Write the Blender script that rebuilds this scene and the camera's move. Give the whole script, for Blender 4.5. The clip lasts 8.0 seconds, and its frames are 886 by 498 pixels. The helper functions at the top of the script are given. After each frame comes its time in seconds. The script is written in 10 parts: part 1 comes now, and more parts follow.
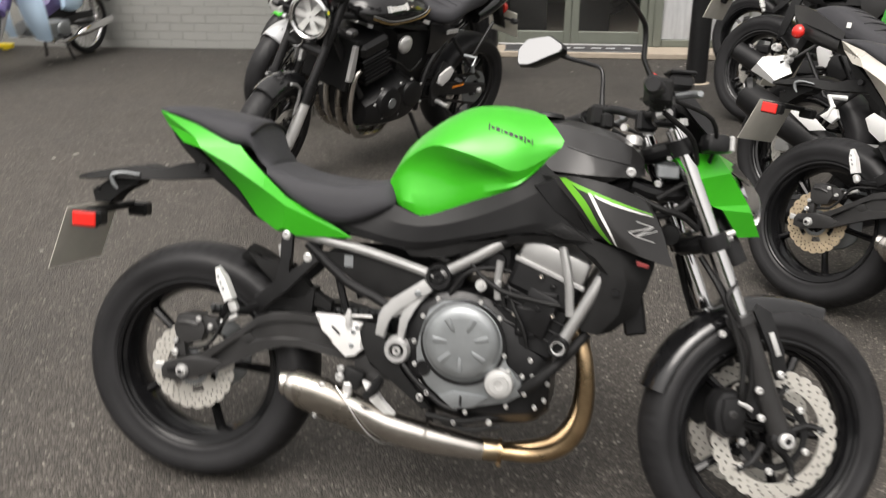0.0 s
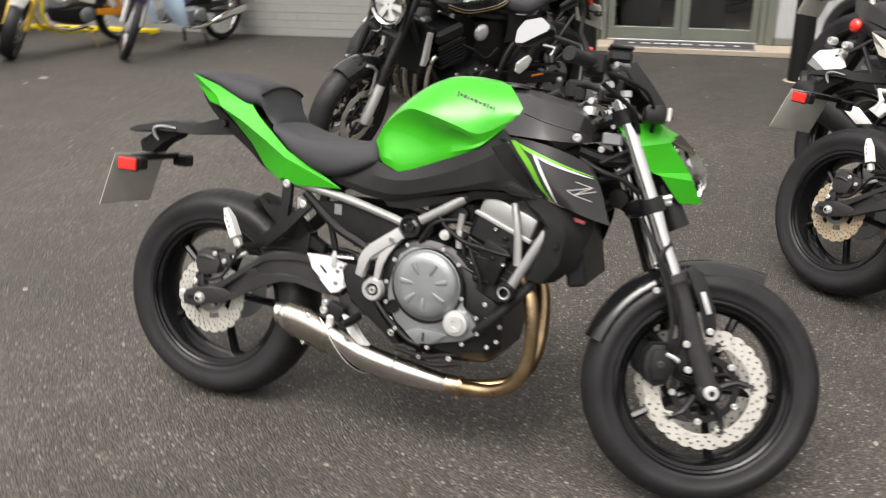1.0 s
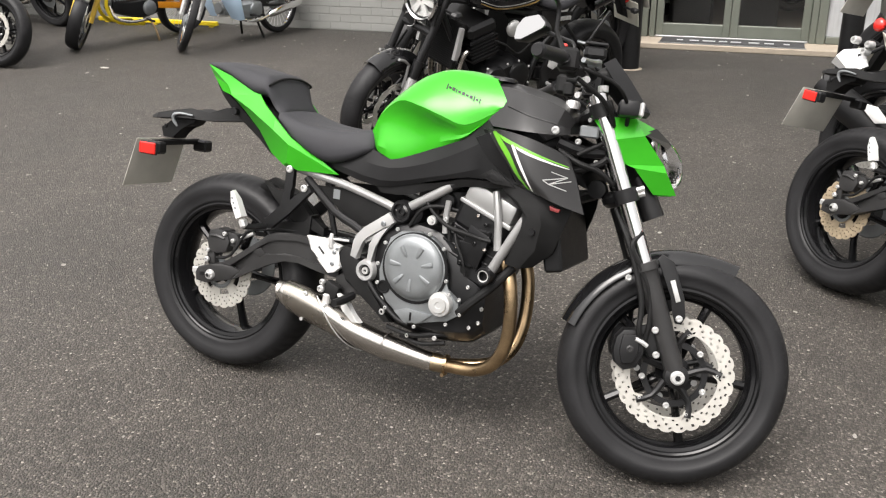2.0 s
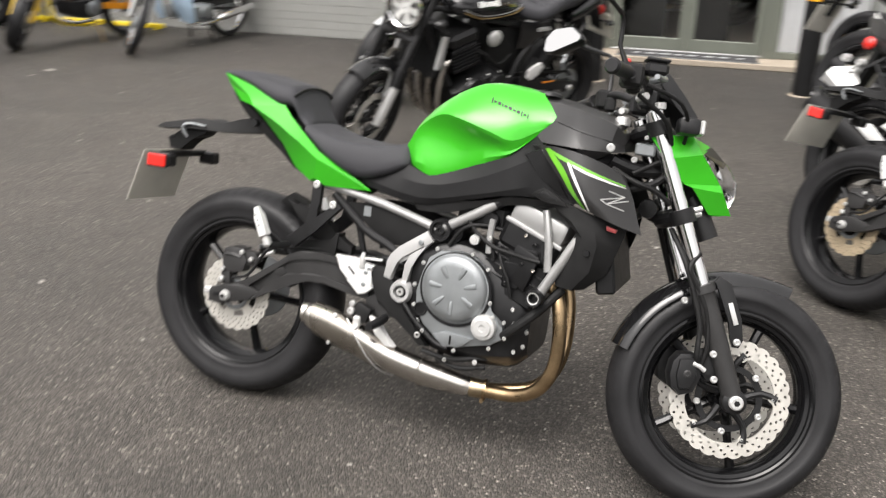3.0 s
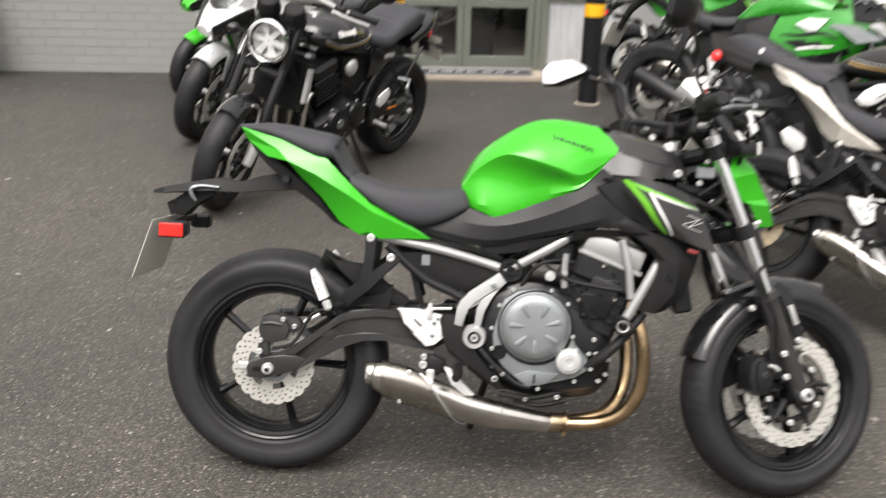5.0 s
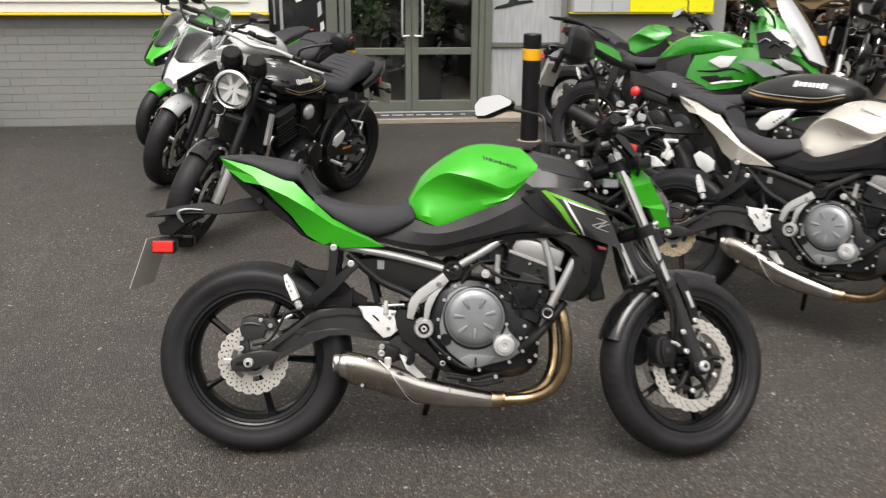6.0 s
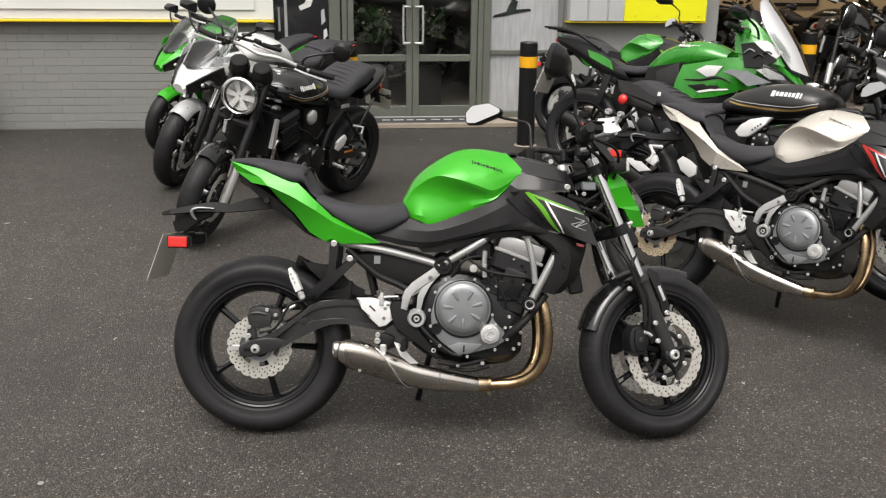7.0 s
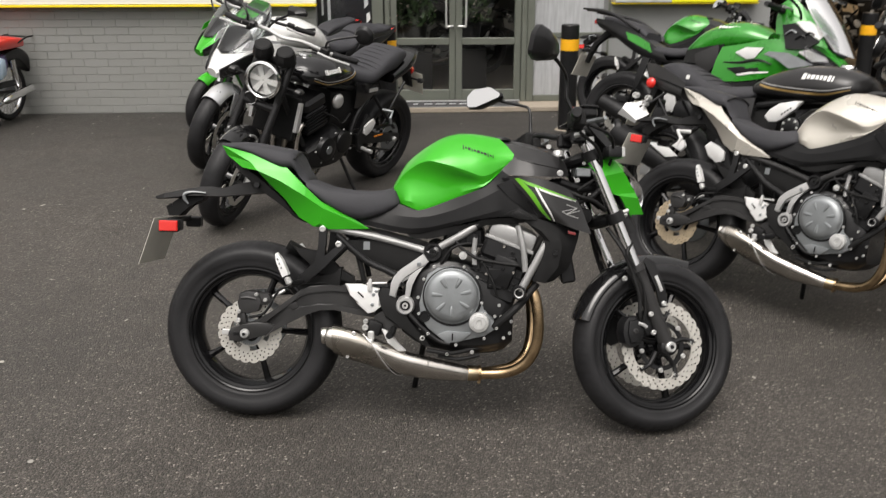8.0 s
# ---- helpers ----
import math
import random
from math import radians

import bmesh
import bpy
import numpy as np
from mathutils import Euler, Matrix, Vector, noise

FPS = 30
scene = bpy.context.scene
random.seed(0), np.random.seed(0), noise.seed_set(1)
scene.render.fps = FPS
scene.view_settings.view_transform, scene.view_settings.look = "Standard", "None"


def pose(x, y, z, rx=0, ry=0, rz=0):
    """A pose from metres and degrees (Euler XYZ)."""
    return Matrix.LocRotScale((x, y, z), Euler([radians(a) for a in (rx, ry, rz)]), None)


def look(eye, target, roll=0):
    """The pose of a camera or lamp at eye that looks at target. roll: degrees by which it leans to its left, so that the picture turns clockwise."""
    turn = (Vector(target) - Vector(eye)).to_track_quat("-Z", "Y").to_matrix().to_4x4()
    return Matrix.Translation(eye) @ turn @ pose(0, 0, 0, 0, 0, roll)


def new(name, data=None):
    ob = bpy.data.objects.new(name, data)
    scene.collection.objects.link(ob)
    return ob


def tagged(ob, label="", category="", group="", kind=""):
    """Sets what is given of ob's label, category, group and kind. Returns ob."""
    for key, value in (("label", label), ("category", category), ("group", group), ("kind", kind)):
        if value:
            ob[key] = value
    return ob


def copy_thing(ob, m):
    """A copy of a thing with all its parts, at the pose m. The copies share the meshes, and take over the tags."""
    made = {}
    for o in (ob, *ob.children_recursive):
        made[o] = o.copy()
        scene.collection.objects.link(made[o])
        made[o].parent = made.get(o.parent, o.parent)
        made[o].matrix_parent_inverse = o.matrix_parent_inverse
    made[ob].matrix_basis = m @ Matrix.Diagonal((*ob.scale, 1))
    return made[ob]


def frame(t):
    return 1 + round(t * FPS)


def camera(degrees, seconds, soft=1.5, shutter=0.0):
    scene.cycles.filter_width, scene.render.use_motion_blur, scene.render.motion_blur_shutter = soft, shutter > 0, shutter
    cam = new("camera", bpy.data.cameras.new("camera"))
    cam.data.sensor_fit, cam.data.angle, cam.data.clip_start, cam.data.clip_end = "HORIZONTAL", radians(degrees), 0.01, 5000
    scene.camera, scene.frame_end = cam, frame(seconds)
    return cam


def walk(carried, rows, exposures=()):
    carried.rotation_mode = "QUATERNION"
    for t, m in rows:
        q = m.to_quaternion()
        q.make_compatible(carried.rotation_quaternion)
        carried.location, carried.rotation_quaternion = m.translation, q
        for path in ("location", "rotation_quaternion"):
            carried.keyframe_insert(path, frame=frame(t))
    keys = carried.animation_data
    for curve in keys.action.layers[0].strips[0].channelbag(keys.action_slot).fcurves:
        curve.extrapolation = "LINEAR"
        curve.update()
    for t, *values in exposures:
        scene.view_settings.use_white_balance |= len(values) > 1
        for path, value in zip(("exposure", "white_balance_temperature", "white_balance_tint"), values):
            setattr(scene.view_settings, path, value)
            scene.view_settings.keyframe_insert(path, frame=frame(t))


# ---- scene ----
# ---------------------------------------------------------------- camera
cam = camera(51.1, 8.0, soft=1.2, shutter=0.75)
METRES, EYE, TILT, LEAN, TURN = 3.26, 1.475, -22.0, 0.0, 5.0
ROWS = [
    (0.0, 0.0, 0.0, 0.0, 0.0, 0.0, -0.0),
    (0.5, 0.0511, -0.0449, -0.0172, 1.97, -1.26, -3.36),
    (0.7, 0.0807, -0.0555, -0.0178, 5.12, -0.85, -2.01),
    (1.0, 0.1422, -0.0729, -0.033, 9.06, -0.31, -3.29),
    (1.2, 0.1792, -0.0792, -0.0334, 11.19, -1.86, -4.89),
    (1.5, 0.2106, -0.0994, -0.0388, 13.23, -1.28, -4.76),
    (1.7, 0.2155, -0.1018, -0.0388, 13.2, -0.74, -4.74),
    (2.8, 0.1550, -0.0860, -0.0300, 11.65, -1.69, -5.80),
    (3.0, 0.1105, -0.0852, -0.0342, 8.35, -0.09, -4.85),
    (3.5, 0.0287, -0.0662, -0.0248, 4.22, 0.29, -2.74),
    (4.0, -0.0477, -0.0316, -0.0135, 6.69, -0.61, -0.43),
    (4.2, -0.0579, -0.0207, -0.0067, 8.79, -0.81, -0.93),
    (4.5, -0.1325, -0.0369, -0.011, 0.42, 1.36, 1.32),
    (4.7, -0.1482, -0.0401, -0.0036, -4.03, -0.32, 2.47),
    (5.0, -0.1878, -0.0673, -0.0173, -9.95, 1.27, 2.17),
    (5.2, -0.1945, -0.0938, -0.0285, -10.65, 2.62, 2.02),
    (6.3, -0.2155, -0.2430, -0.0675, -12.96, 3.97, 4.82),
    (6.5, -0.2228, -0.2624, -0.0704, -13.24, 3.07, 4.16),
    (7.0, -0.2143, -0.2861, -0.0748, -12.26, 4.23, 4.15),
    (7.5, -0.1661, -0.2876, -0.0768, -10.39, 4.38, 2.79),
    (8.0, -0.1316, -0.2857, -0.0765, -8.14, 3.52, 3.26),
]
EXPOSURES = [(0.0, 0.88, 6850, 12), (0.5, 0.98, 6850, 12), (0.8, 1.04, 6850, 12), (1.5, 1.19, 6750, 12), (3.0, 1.21, 6700, 12), (4.0, 1.16, 6740, 12), (5.0, 1.19, 6720, 12), (6.4, 0.58, 6800, 12), (8.0, 0.58, 6800, 12)]

walk(cam, [(t, pose(0, 0, EYE, TILT, LEAN, TURN) @ pose(METRES * x, METRES * y, METRES * z, 90 + pitch, roll, yaw)) for t, x, y, z, yaw, pitch, roll in ROWS], EXPOSURES)

# ---------------------------------------------------------------- daylight: overcast
SUN_EL, SUN_ROT = 62.0, 200.0
world = bpy.data.worlds.new("overcast_sky")
scene.world = world
world.use_nodes = True
wn, wl = world.node_tree.nodes, world.node_tree.links
sky = wn.new("ShaderNodeTexSky")
sky.sky_type = "NISHITA"
sky.sun_disc = False
sky.sun_elevation, sky.sun_rotation = radians(SUN_EL), radians(SUN_ROT)
sky.air_density, sky.dust_density, sky.ozone_density = 1.0, 4.0, 1.0
grey = wn.new("ShaderNodeHueSaturation")
grey.inputs["Saturation"].default_value = 0.03
wl.new(sky.outputs["Color"], grey.inputs["Color"])
# an overcast dome is brightest overhead
dome, height, lift, shade = wn.new("ShaderNodeTexCoord"), wn.new("ShaderNodeSeparateXYZ"), wn.new("ShaderNodeMapRange"), wn.new("ShaderNodeVectorMath")
wl.new(dome.outputs["Generated"], height.inputs["Vector"])
wl.new(height.outputs["Z"], lift.inputs["Value"])
lift.inputs["To Min"].default_value, lift.inputs["To Max"].default_value = 0.50, 1.40
shade.operation = "SCALE"
wl.new(grey.outputs["Color"], shade.inputs[0])
wl.new(lift.outputs["Result"], shade.inputs["Scale"])
wl.new(shade.outputs[0], wn["Background"].inputs["Color"])
wn["Background"].inputs["Strength"].default_value = 0.15
sun_lamp = bpy.data.lights.new("sun", "SUN")
sun_lamp.energy, sun_lamp.angle, sun_lamp.color = 1.0, radians(40), (1.0, 0.97, 0.93)
sun = new("sun", sun_lamp)
sun.matrix_world = look((0, 0, 20), (0 - 20 * math.cos(radians(SUN_EL)) * math.sin(radians(SUN_ROT)) / math.sin(radians(SUN_EL)), -20 * math.cos(radians(SUN_EL)) * math.cos(radians(SUN_ROT)) / math.sin(radians(SUN_EL)), 0))
# ---------------------------------------------------------------- materials
def nodes_of(name):
    m = bpy.data.materials.new(name)
    m.use_nodes = True
    t = m.node_tree
    return m, t.nodes, t.links, t.nodes["Principled BSDF"]


def surf(name, rgb, rough=0.5, metal=0.0, coat=0.0, vary=0.15, scale=14.0, fine=220.0, bump=0.08, per_piece=0.0, spec=0.5, flake=0.0, coat_rough=0.06):
    """A painted, moulded or metal surface: colour, gloss and relief vary at two scales."""
    m, n, l, p = nodes_of(name)
    tc = n.new("ShaderNodeTexCoord")
    big, small = n.new("ShaderNodeTexNoise"), n.new("ShaderNodeTexNoise")
    big.inputs["Scale"].default_value, big.inputs["Detail"].default_value = scale, 5.0
    small.inputs["Scale"].default_value, small.inputs["Detail"].default_value = fine, 3.0
    for k in (big, small):
        l.new(tc.outputs["Object"], k.inputs["Vector"])
    mix = n.new("ShaderNodeMix")
    mix.data_type = "RGBA"
    lo, hi = [max(0.0, c * (1 - vary)) for c in rgb], [min(1.0, c * (1 + vary) + 0.004) for c in rgb]
    mix.inputs[6].default_value, mix.inputs[7].default_value = (*lo, 1), (*hi, 1)
    add = n.new("ShaderNodeMath")
    add.operation = "MULTIPLY_ADD"
    l.new(small.outputs["Fac"], add.inputs[0])
    add.inputs[1].default_value = 0.4 + flake
    half = n.new("ShaderNodeMath")
    half.operation = "MULTIPLY_ADD"
    l.new(big.outputs["Fac"], half.inputs[0])
    half.inputs[1].default_value, half.inputs[2].default_value = 1.1, -0.25 - flake / 2
    l.new(half.outputs[0], add.inputs[2])
    fac = add.outputs[0]
    if per_piece:
        oi, pp = n.new("ShaderNodeObjectInfo"), n.new("ShaderNodeMath")
        pp.operation = "MULTIPLY_ADD"
        l.new(oi.outputs["Random"], pp.inputs[0])
        pp.inputs[1].default_value = per_piece
        l.new(fac, pp.inputs[2])
        fac = pp.outputs[0]
    l.new(fac, mix.inputs[0])
    l.new(mix.outputs[2], p.inputs["Base Color"])
    rr = n.new("ShaderNodeMapRange")
    rr.inputs["To Min"].default_value, rr.inputs["To Max"].default_value = max(0.02, rough * 0.75), min(1.0, rough * 1.3)
    l.new(big.outputs["Fac"], rr.inputs["Value"])
    l.new(rr.outputs["Result"], p.inputs["Roughness"])
    p.inputs["Metallic"].default_value = metal
    p.inputs["Specular IOR Level"].default_value = spec
    p.inputs["Coat Weight"].default_value = coat
    p.inputs["Coat Roughness"].default_value = coat_rough
    if bump:
        b = n.new("ShaderNodeBump")
        b.inputs["Strength"].default_value, b.inputs["Distance"].default_value = bump, 0.002
        l.new(small.outputs["Fac"], b.inputs["Height"])
        l.new(b.outputs["Normal"], p.inputs["Normal"])
    return m


def asphalt_surface():
    m, n, l, p = nodes_of("asphalt")
    tc = n.new("ShaderNodeTexCoord")
    stones = n.new("ShaderNodeTexVoronoi")
    stones.inputs["Scale"].default_value = 165.0
    patch, blot, grit = (n.new("ShaderNodeTexNoise") for _ in range(3))
    for k, s, d in ((patch, 0.55, 6.0), (blot, 5.0, 5.0), (grit, 420.0, 2.0)):
        k.inputs["Scale"].default_value, k.inputs["Detail"].default_value = s, d
    for k in (stones, patch, blot, grit):
        l.new(tc.outputs["Object"], k.inputs["Vector"])
    sep = n.new("ShaderNodeSeparateColor")
    l.new(stones.outputs["Color"], sep.inputs["Color"])
    ramp = n.new("ShaderNodeValToRGB")
    e = ramp.color_ramp.elements
    e[0].position, e[0].color = 0.0, (0.0245, 0.0215, 0.0183, 1)
    e[1].position, e[1].color = 1.0, (0.3270, 0.2967, 0.2604, 1)
    for pos, c in ((0.5, (0.0458, 0.0404, 0.0342, 1)), (0.82, (0.0752, 0.0667, 0.0571, 1)), (0.955, (0.1177, 0.1051, 0.0903, 1)), (0.984, (0.1875, 0.1699, 0.1480, 1))):
        k = e.new(pos)
        k.color = c
    l.new(sep.outputs[0], ramp.inputs["Fac"])
    tone = n.new("ShaderNodeMapRange")
    tone.inputs["From Min"].default_value, tone.inputs["From Max"].default_value = 0.3, 0.7
    tone.inputs["To Min"].default_value, tone.inputs["To Max"].default_value = 0.72, 1.25
    l.new(patch.outputs["Fac"], tone.inputs["Value"])
    tone2 = n.new("ShaderNodeMapRange")
    tone2.inputs["From Min"].default_value, tone2.inputs["From Max"].default_value = 0.3, 0.7
    tone2.inputs["To Min"].default_value, tone2.inputs["To Max"].default_value = 0.87, 1.13
    l.new(blot.outputs["Fac"], tone2.inputs["Value"])
    mul = n.new("ShaderNodeMath")
    mul.operation = "MULTIPLY"
    l.new(tone.outputs["Result"], mul.inputs[0])
    l.new(tone2.outputs["Result"], mul.inputs[1])
    # darker by degrees towards the foot of the wall, with a ragged edge
    pos, edge, wall_tone = n.new("ShaderNodeSeparateXYZ"), n.new("ShaderNodeMath"), n.new("ShaderNodeMapRange")
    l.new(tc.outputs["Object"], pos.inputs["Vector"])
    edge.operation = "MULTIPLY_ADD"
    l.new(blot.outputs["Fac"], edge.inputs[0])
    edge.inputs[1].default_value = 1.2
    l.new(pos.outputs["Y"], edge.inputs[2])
    wall_tone.inputs["From Min"].default_value, wall_tone.inputs["From Max"].default_value = 4.2, 8.4
    wall_tone.inputs["To Min"].default_value, wall_tone.inputs["To Max"].default_value = 1.04, 0.58
    l.new(edge.outputs[0], wall_tone.inputs["Value"])
    wall_mul = n.new("ShaderNodeMath")
    wall_mul.operation = "MULTIPLY"
    l.new(mul.outputs[0], wall_mul.inputs[0])
    l.new(wall_tone.outputs["Result"], wall_mul.inputs[1])
    mul = wall_mul
    vm = n.new("ShaderNodeVectorMath")
    vm.operation = "SCALE"
    l.new(ramp.outputs["Color"], vm.inputs[0])
    l.new(mul.outputs[0], vm.inputs["Scale"])
    l.new(vm.outputs[0], p.inputs["Base Color"])
    rr = n.new("ShaderNodeMapRange")
    rr.inputs["From Min"].default_value, rr.inputs["From Max"].default_value = 0.35, 0.65
    rr.inputs["To Min"].default_value, rr.inputs["To Max"].default_value = 0.5, 0.78
    l.new(patch.outputs["Fac"], rr.inputs["Value"])
    l.new(rr.outputs["Result"], p.inputs["Roughness"])
    b, b2 = n.new("ShaderNodeBump"), n.new("ShaderNodeBump")
    b.inputs["Strength"].default_value, b.inputs["Distance"].default_value = 1.0, 0.006
    l.new(stones.outputs["Distance"], b.inputs["Height"])
    b.invert = True
    b2.inputs["Strength"].default_value, b2.inputs["Distance"].default_value = 0.3, 0.002
    l.new(grit.outputs["Fac"], b2.inputs["Height"])
    l.new(b.outputs["Normal"], b2.inputs["Normal"])
    l.new(b2.outputs["Normal"], p.inputs["Normal"])
    return m


def clear(name, tint=(0.95, 0.97, 0.96), rough=0.02):
    m, n, l, p = nodes_of(name)
    p.inputs["Base Color"].default_value = (*tint, 1)
    p.inputs["Roughness"].default_value = rough
    p.inputs["Transmission Weight"].default_value = 1.0
    p.inputs["IOR"].default_value = 1.45
    return m


def streaked_panel():
    """Pale laminate with grey vertical streaks, like weathered stone."""
    m, n, l, p = nodes_of("streaked_laminate")
    tc, mp, ns, n2 = n.new("ShaderNodeTexCoord"), n.new("ShaderNodeMapping"), n.new("ShaderNodeTexNoise"), n.new("ShaderNodeTexNoise")
    mp.inputs["Scale"].default_value = (22.0, 22.0, 2.2)
    l.new(tc.outputs["Object"], mp.inputs["Vector"])
    l.new(mp.outputs["Vector"], ns.inputs["Vector"])
    l.new(tc.outputs["Object"], n2.inputs["Vector"])
    ns.inputs["Scale"].default_value, ns.inputs["Detail"].default_value = 1.6, 8.0
    n2.inputs["Scale"].default_value, n2.inputs["Detail"].default_value = 3.0, 6.0
    ramp = n.new("ShaderNodeValToRGB")
    e = ramp.color_ramp.elements
    e[0].position, e[0].color = 0.30, (0.27, 0.275, 0.28, 1)
    e[1].position, e[1].color = 0.66, (0.45, 0.46, 0.47, 1)
    mx = n.new("ShaderNodeMath")
    mx.operation = "MULTIPLY_ADD"
    l.new(n2.outputs["Fac"], mx.inputs[0])
    mx.inputs[1].default_value = 0.5
    sc = n.new("ShaderNodeMath")
    sc.operation = "MULTIPLY"
    l.new(ns.outputs["Fac"], sc.inputs[0])
    sc.inputs[1].default_value = 0.55
    l.new(sc.outputs[0], mx.inputs[2])
    l.new(mx.outputs[0], ramp.inputs["Fac"])
    l.new(ramp.outputs["Color"], p.inputs["Base Color"])
    p.inputs["Roughness"].default_value = 0.35
    return m


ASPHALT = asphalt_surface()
LIME = surf("lime_green_paint", (0.028, 0.365, 0.010), 0.36, 0.15, 0.50, 0.08, 9, 900, 0.01, flake=0.1, spec=0.25, coat_rough=0.16)

LIME_DECAL = surf("yellow_green_decal", (0.13, 0.43, 0.025), 0.35, 0.0, 0.4, 0.08, 9, 900, 0.0)
DEEP_GREEN = surf("metallic_green_paint", (0.018, 0.245, 0.014), 0.28, 0.15, 0.8, 0.12, 9, 900, 0.01, flake=0.2)
SATIN = surf("satin_black_paint", (0.009, 0.009, 0.0095), 0.33, 0.0, 0.0, 0.25, 20, 700, 0.02, spec=0.3)
GLOSS = surf("gloss_black_paint", (0.0055, 0.0055, 0.006), 0.12, 0.0, 0.50, 0.25, 12, 500, 0.0, spec=0.36, coat_rough=0.04)

SIDE_BLACK = surf("satin_side_cover_plastic", (0.0050, 0.0050, 0.0054), 0.40, 0.0, 0.0, 0.25, 16, 900, 0.03, spec=0.24)

GRAPHITE = surf("metallic_graphite_paint", (0.0200, 0.0195, 0.0196), 0.34, 0.1, 0.30, 0.25, 10, 1200, 0.01, flake=0.4, spec=0.32, coat_rough=0.10)

PLASTIC = surf("grained_black_plastic", (0.0085, 0.0085, 0.0086), 0.53, 0.0, 0.0, 0.3, 25, 900, 0.12, spec=0.2)

RUBBER = surf("tyre_rubber", (0.0138, 0.0137, 0.0146), 0.46, 0.0, 0.0, 0.45, 9, 300, 0.10, spec=0.22)


SEAT = surf("seat_vinyl", (0.034, 0.034, 0.038), 0.62, 0.0, 0.0, 0.2, 18, 1100, 0.25, spec=0.25)
CAST = surf("cast_alloy_grey", (0.265, 0.28, 0.287), 0.46, 0.75, 0.0, 0.2, 24, 600, 0.10)

ALLOY = surf("silver_painted_alloy", (0.33, 0.33, 0.326), 0.34, 0.55, 0.0, 0.1, 20, 500, 0.03)


PALE = surf("pale_bare_alloy", (0.56, 0.56, 0.55), 0.34, 0.5, 0.0, 0.08, 25, 500, 0.04)
STEEL = surf("brushed_steel", (0.60, 0.57, 0.53), 0.22, 1.0, 0.0, 0.15, 18, 420, 0.05)
BRONZE = surf("heat_tinted_steel", (0.40, 0.285, 0.165), 0.29, 1.0, 0.0, 0.6, 16, 300, 0.06)

CHROME = surf("chrome", (0.80, 0.80, 0.80), 0.10, 1.0, 0.0, 0.05, 12, 200, 0.0)
DISC = surf("brake_disc_steel", (0.58, 0.56, 0.515), 0.42, 0.6, 0.0, 0.12, 40, 500, 0.05)
RUSTY = surf("surface_rusted_disc", (0.52, 0.42, 0.29), 0.42, 0.6, 0.0, 0.3, 40, 500, 0.06)
ENGINE = surf("black_engine_enamel", (0.006, 0.006, 0.0065), 0.30, 0.1, 0.0, 0.3, 30, 500, 0.12, spec=0.35)
RED = surf("red_reflector", (0.62, 0.018, 0.012), 0.22, 0.0, 0.6, 0.1, 30, 300, 0.02)
AMBER = surf("amber_lens", (0.70, 0.22, 0.02), 0.2, 0.0, 0.6, 0.1, 30, 300, 0.02)
PLATE = surf("grey_plate_back", (0.50, 0.485, 0.43), 0.5, 0.0, 0.0, 0.12, 20, 300, 0.05)

PLATE_PALE = surf("pale_plate", (0.62, 0.60, 0.52), 0.45, 0.0, 0.1, 0.1, 20, 300, 0.04)
WHITE_P = surf("white_paint_gloss", (0.72, 0.72, 0.70), 0.25, 0.0, 0.6, 0.05, 10, 400, 0.01)
PEARL = surf("pearl_champagne_paint", (0.56, 0.53, 0.47), 0.28, 0.35, 0.7, 0.08, 9, 1200, 0.01, flake=0.2)
SILVER = surf("silver_paint", (0.55, 0.56, 0.57), 0.28, 0.5, 0.7, 0.08, 9, 1200, 0.01, flake=0.2)
GOLD = surf("gold_pinstripe", (0.55, 0.36, 0.12), 0.35, 0.5, 0.3, 0.1, 20, 300, 0.0)
BRIGHT_RED = surf("red_paint", (0.60, 0.03, 0.02), 0.3, 0.0, 0.5, 0.1, 20, 300, 0.0)
YELLOW = surf("yellow_paint", (0.80, 0.60, 0.01), 0.45, 0.0, 0.2, 0.08, 6, 200, 0.03)
BAND = surf("amber_band", (0.85, 0.42, 0.01), 0.4, 0.0, 0.2, 0.08, 12, 200, 0.02)
ORANGE = surf("orange_paint", (0.80, 0.30, 0.01), 0.3, 0.0, 0.6, 0.08, 9, 400, 0.01)
SKYBLUE = surf("pale_blue_plastic", (0.50, 0.66, 0.82), 0.35, 0.0, 0.4, 0.06, 9, 300, 0.01)
PURPLE = surf("deep_violet_paint", (0.08, 0.06, 0.17), 0.3, 0.0, 0.6, 0.1, 9, 300, 0.01)
BOARD = surf("white_sheet_cladding", (0.74, 0.74, 0.71), 0.42, 0.0, 0.1, 0.07, 1.5, 90, 0.03)
SIGNGREY = surf("grey_sheet_metal", (0.52, 0.53, 0.54), 0.4, 0.2, 0.1, 0.07, 3, 200, 0.02)
SIGNYELLOW = surf("bright_yellow_sheet", (0.82, 0.80, 0.01), 0.38, 0.0, 0.2, 0.04, 3, 200, 0.02)
MORTAR = surf("painted_mortar", (0.222, 0.222, 0.211), 0.75, 0.0, 0.0, 0.15, 12, 160, 0.3)

BRICK = surf("grey_painted_brick", (0.225, 0.226, 0.214), 0.6, 0.0, 0.05, 0.12, 3, 140, 0.3, per_piece=0.16)

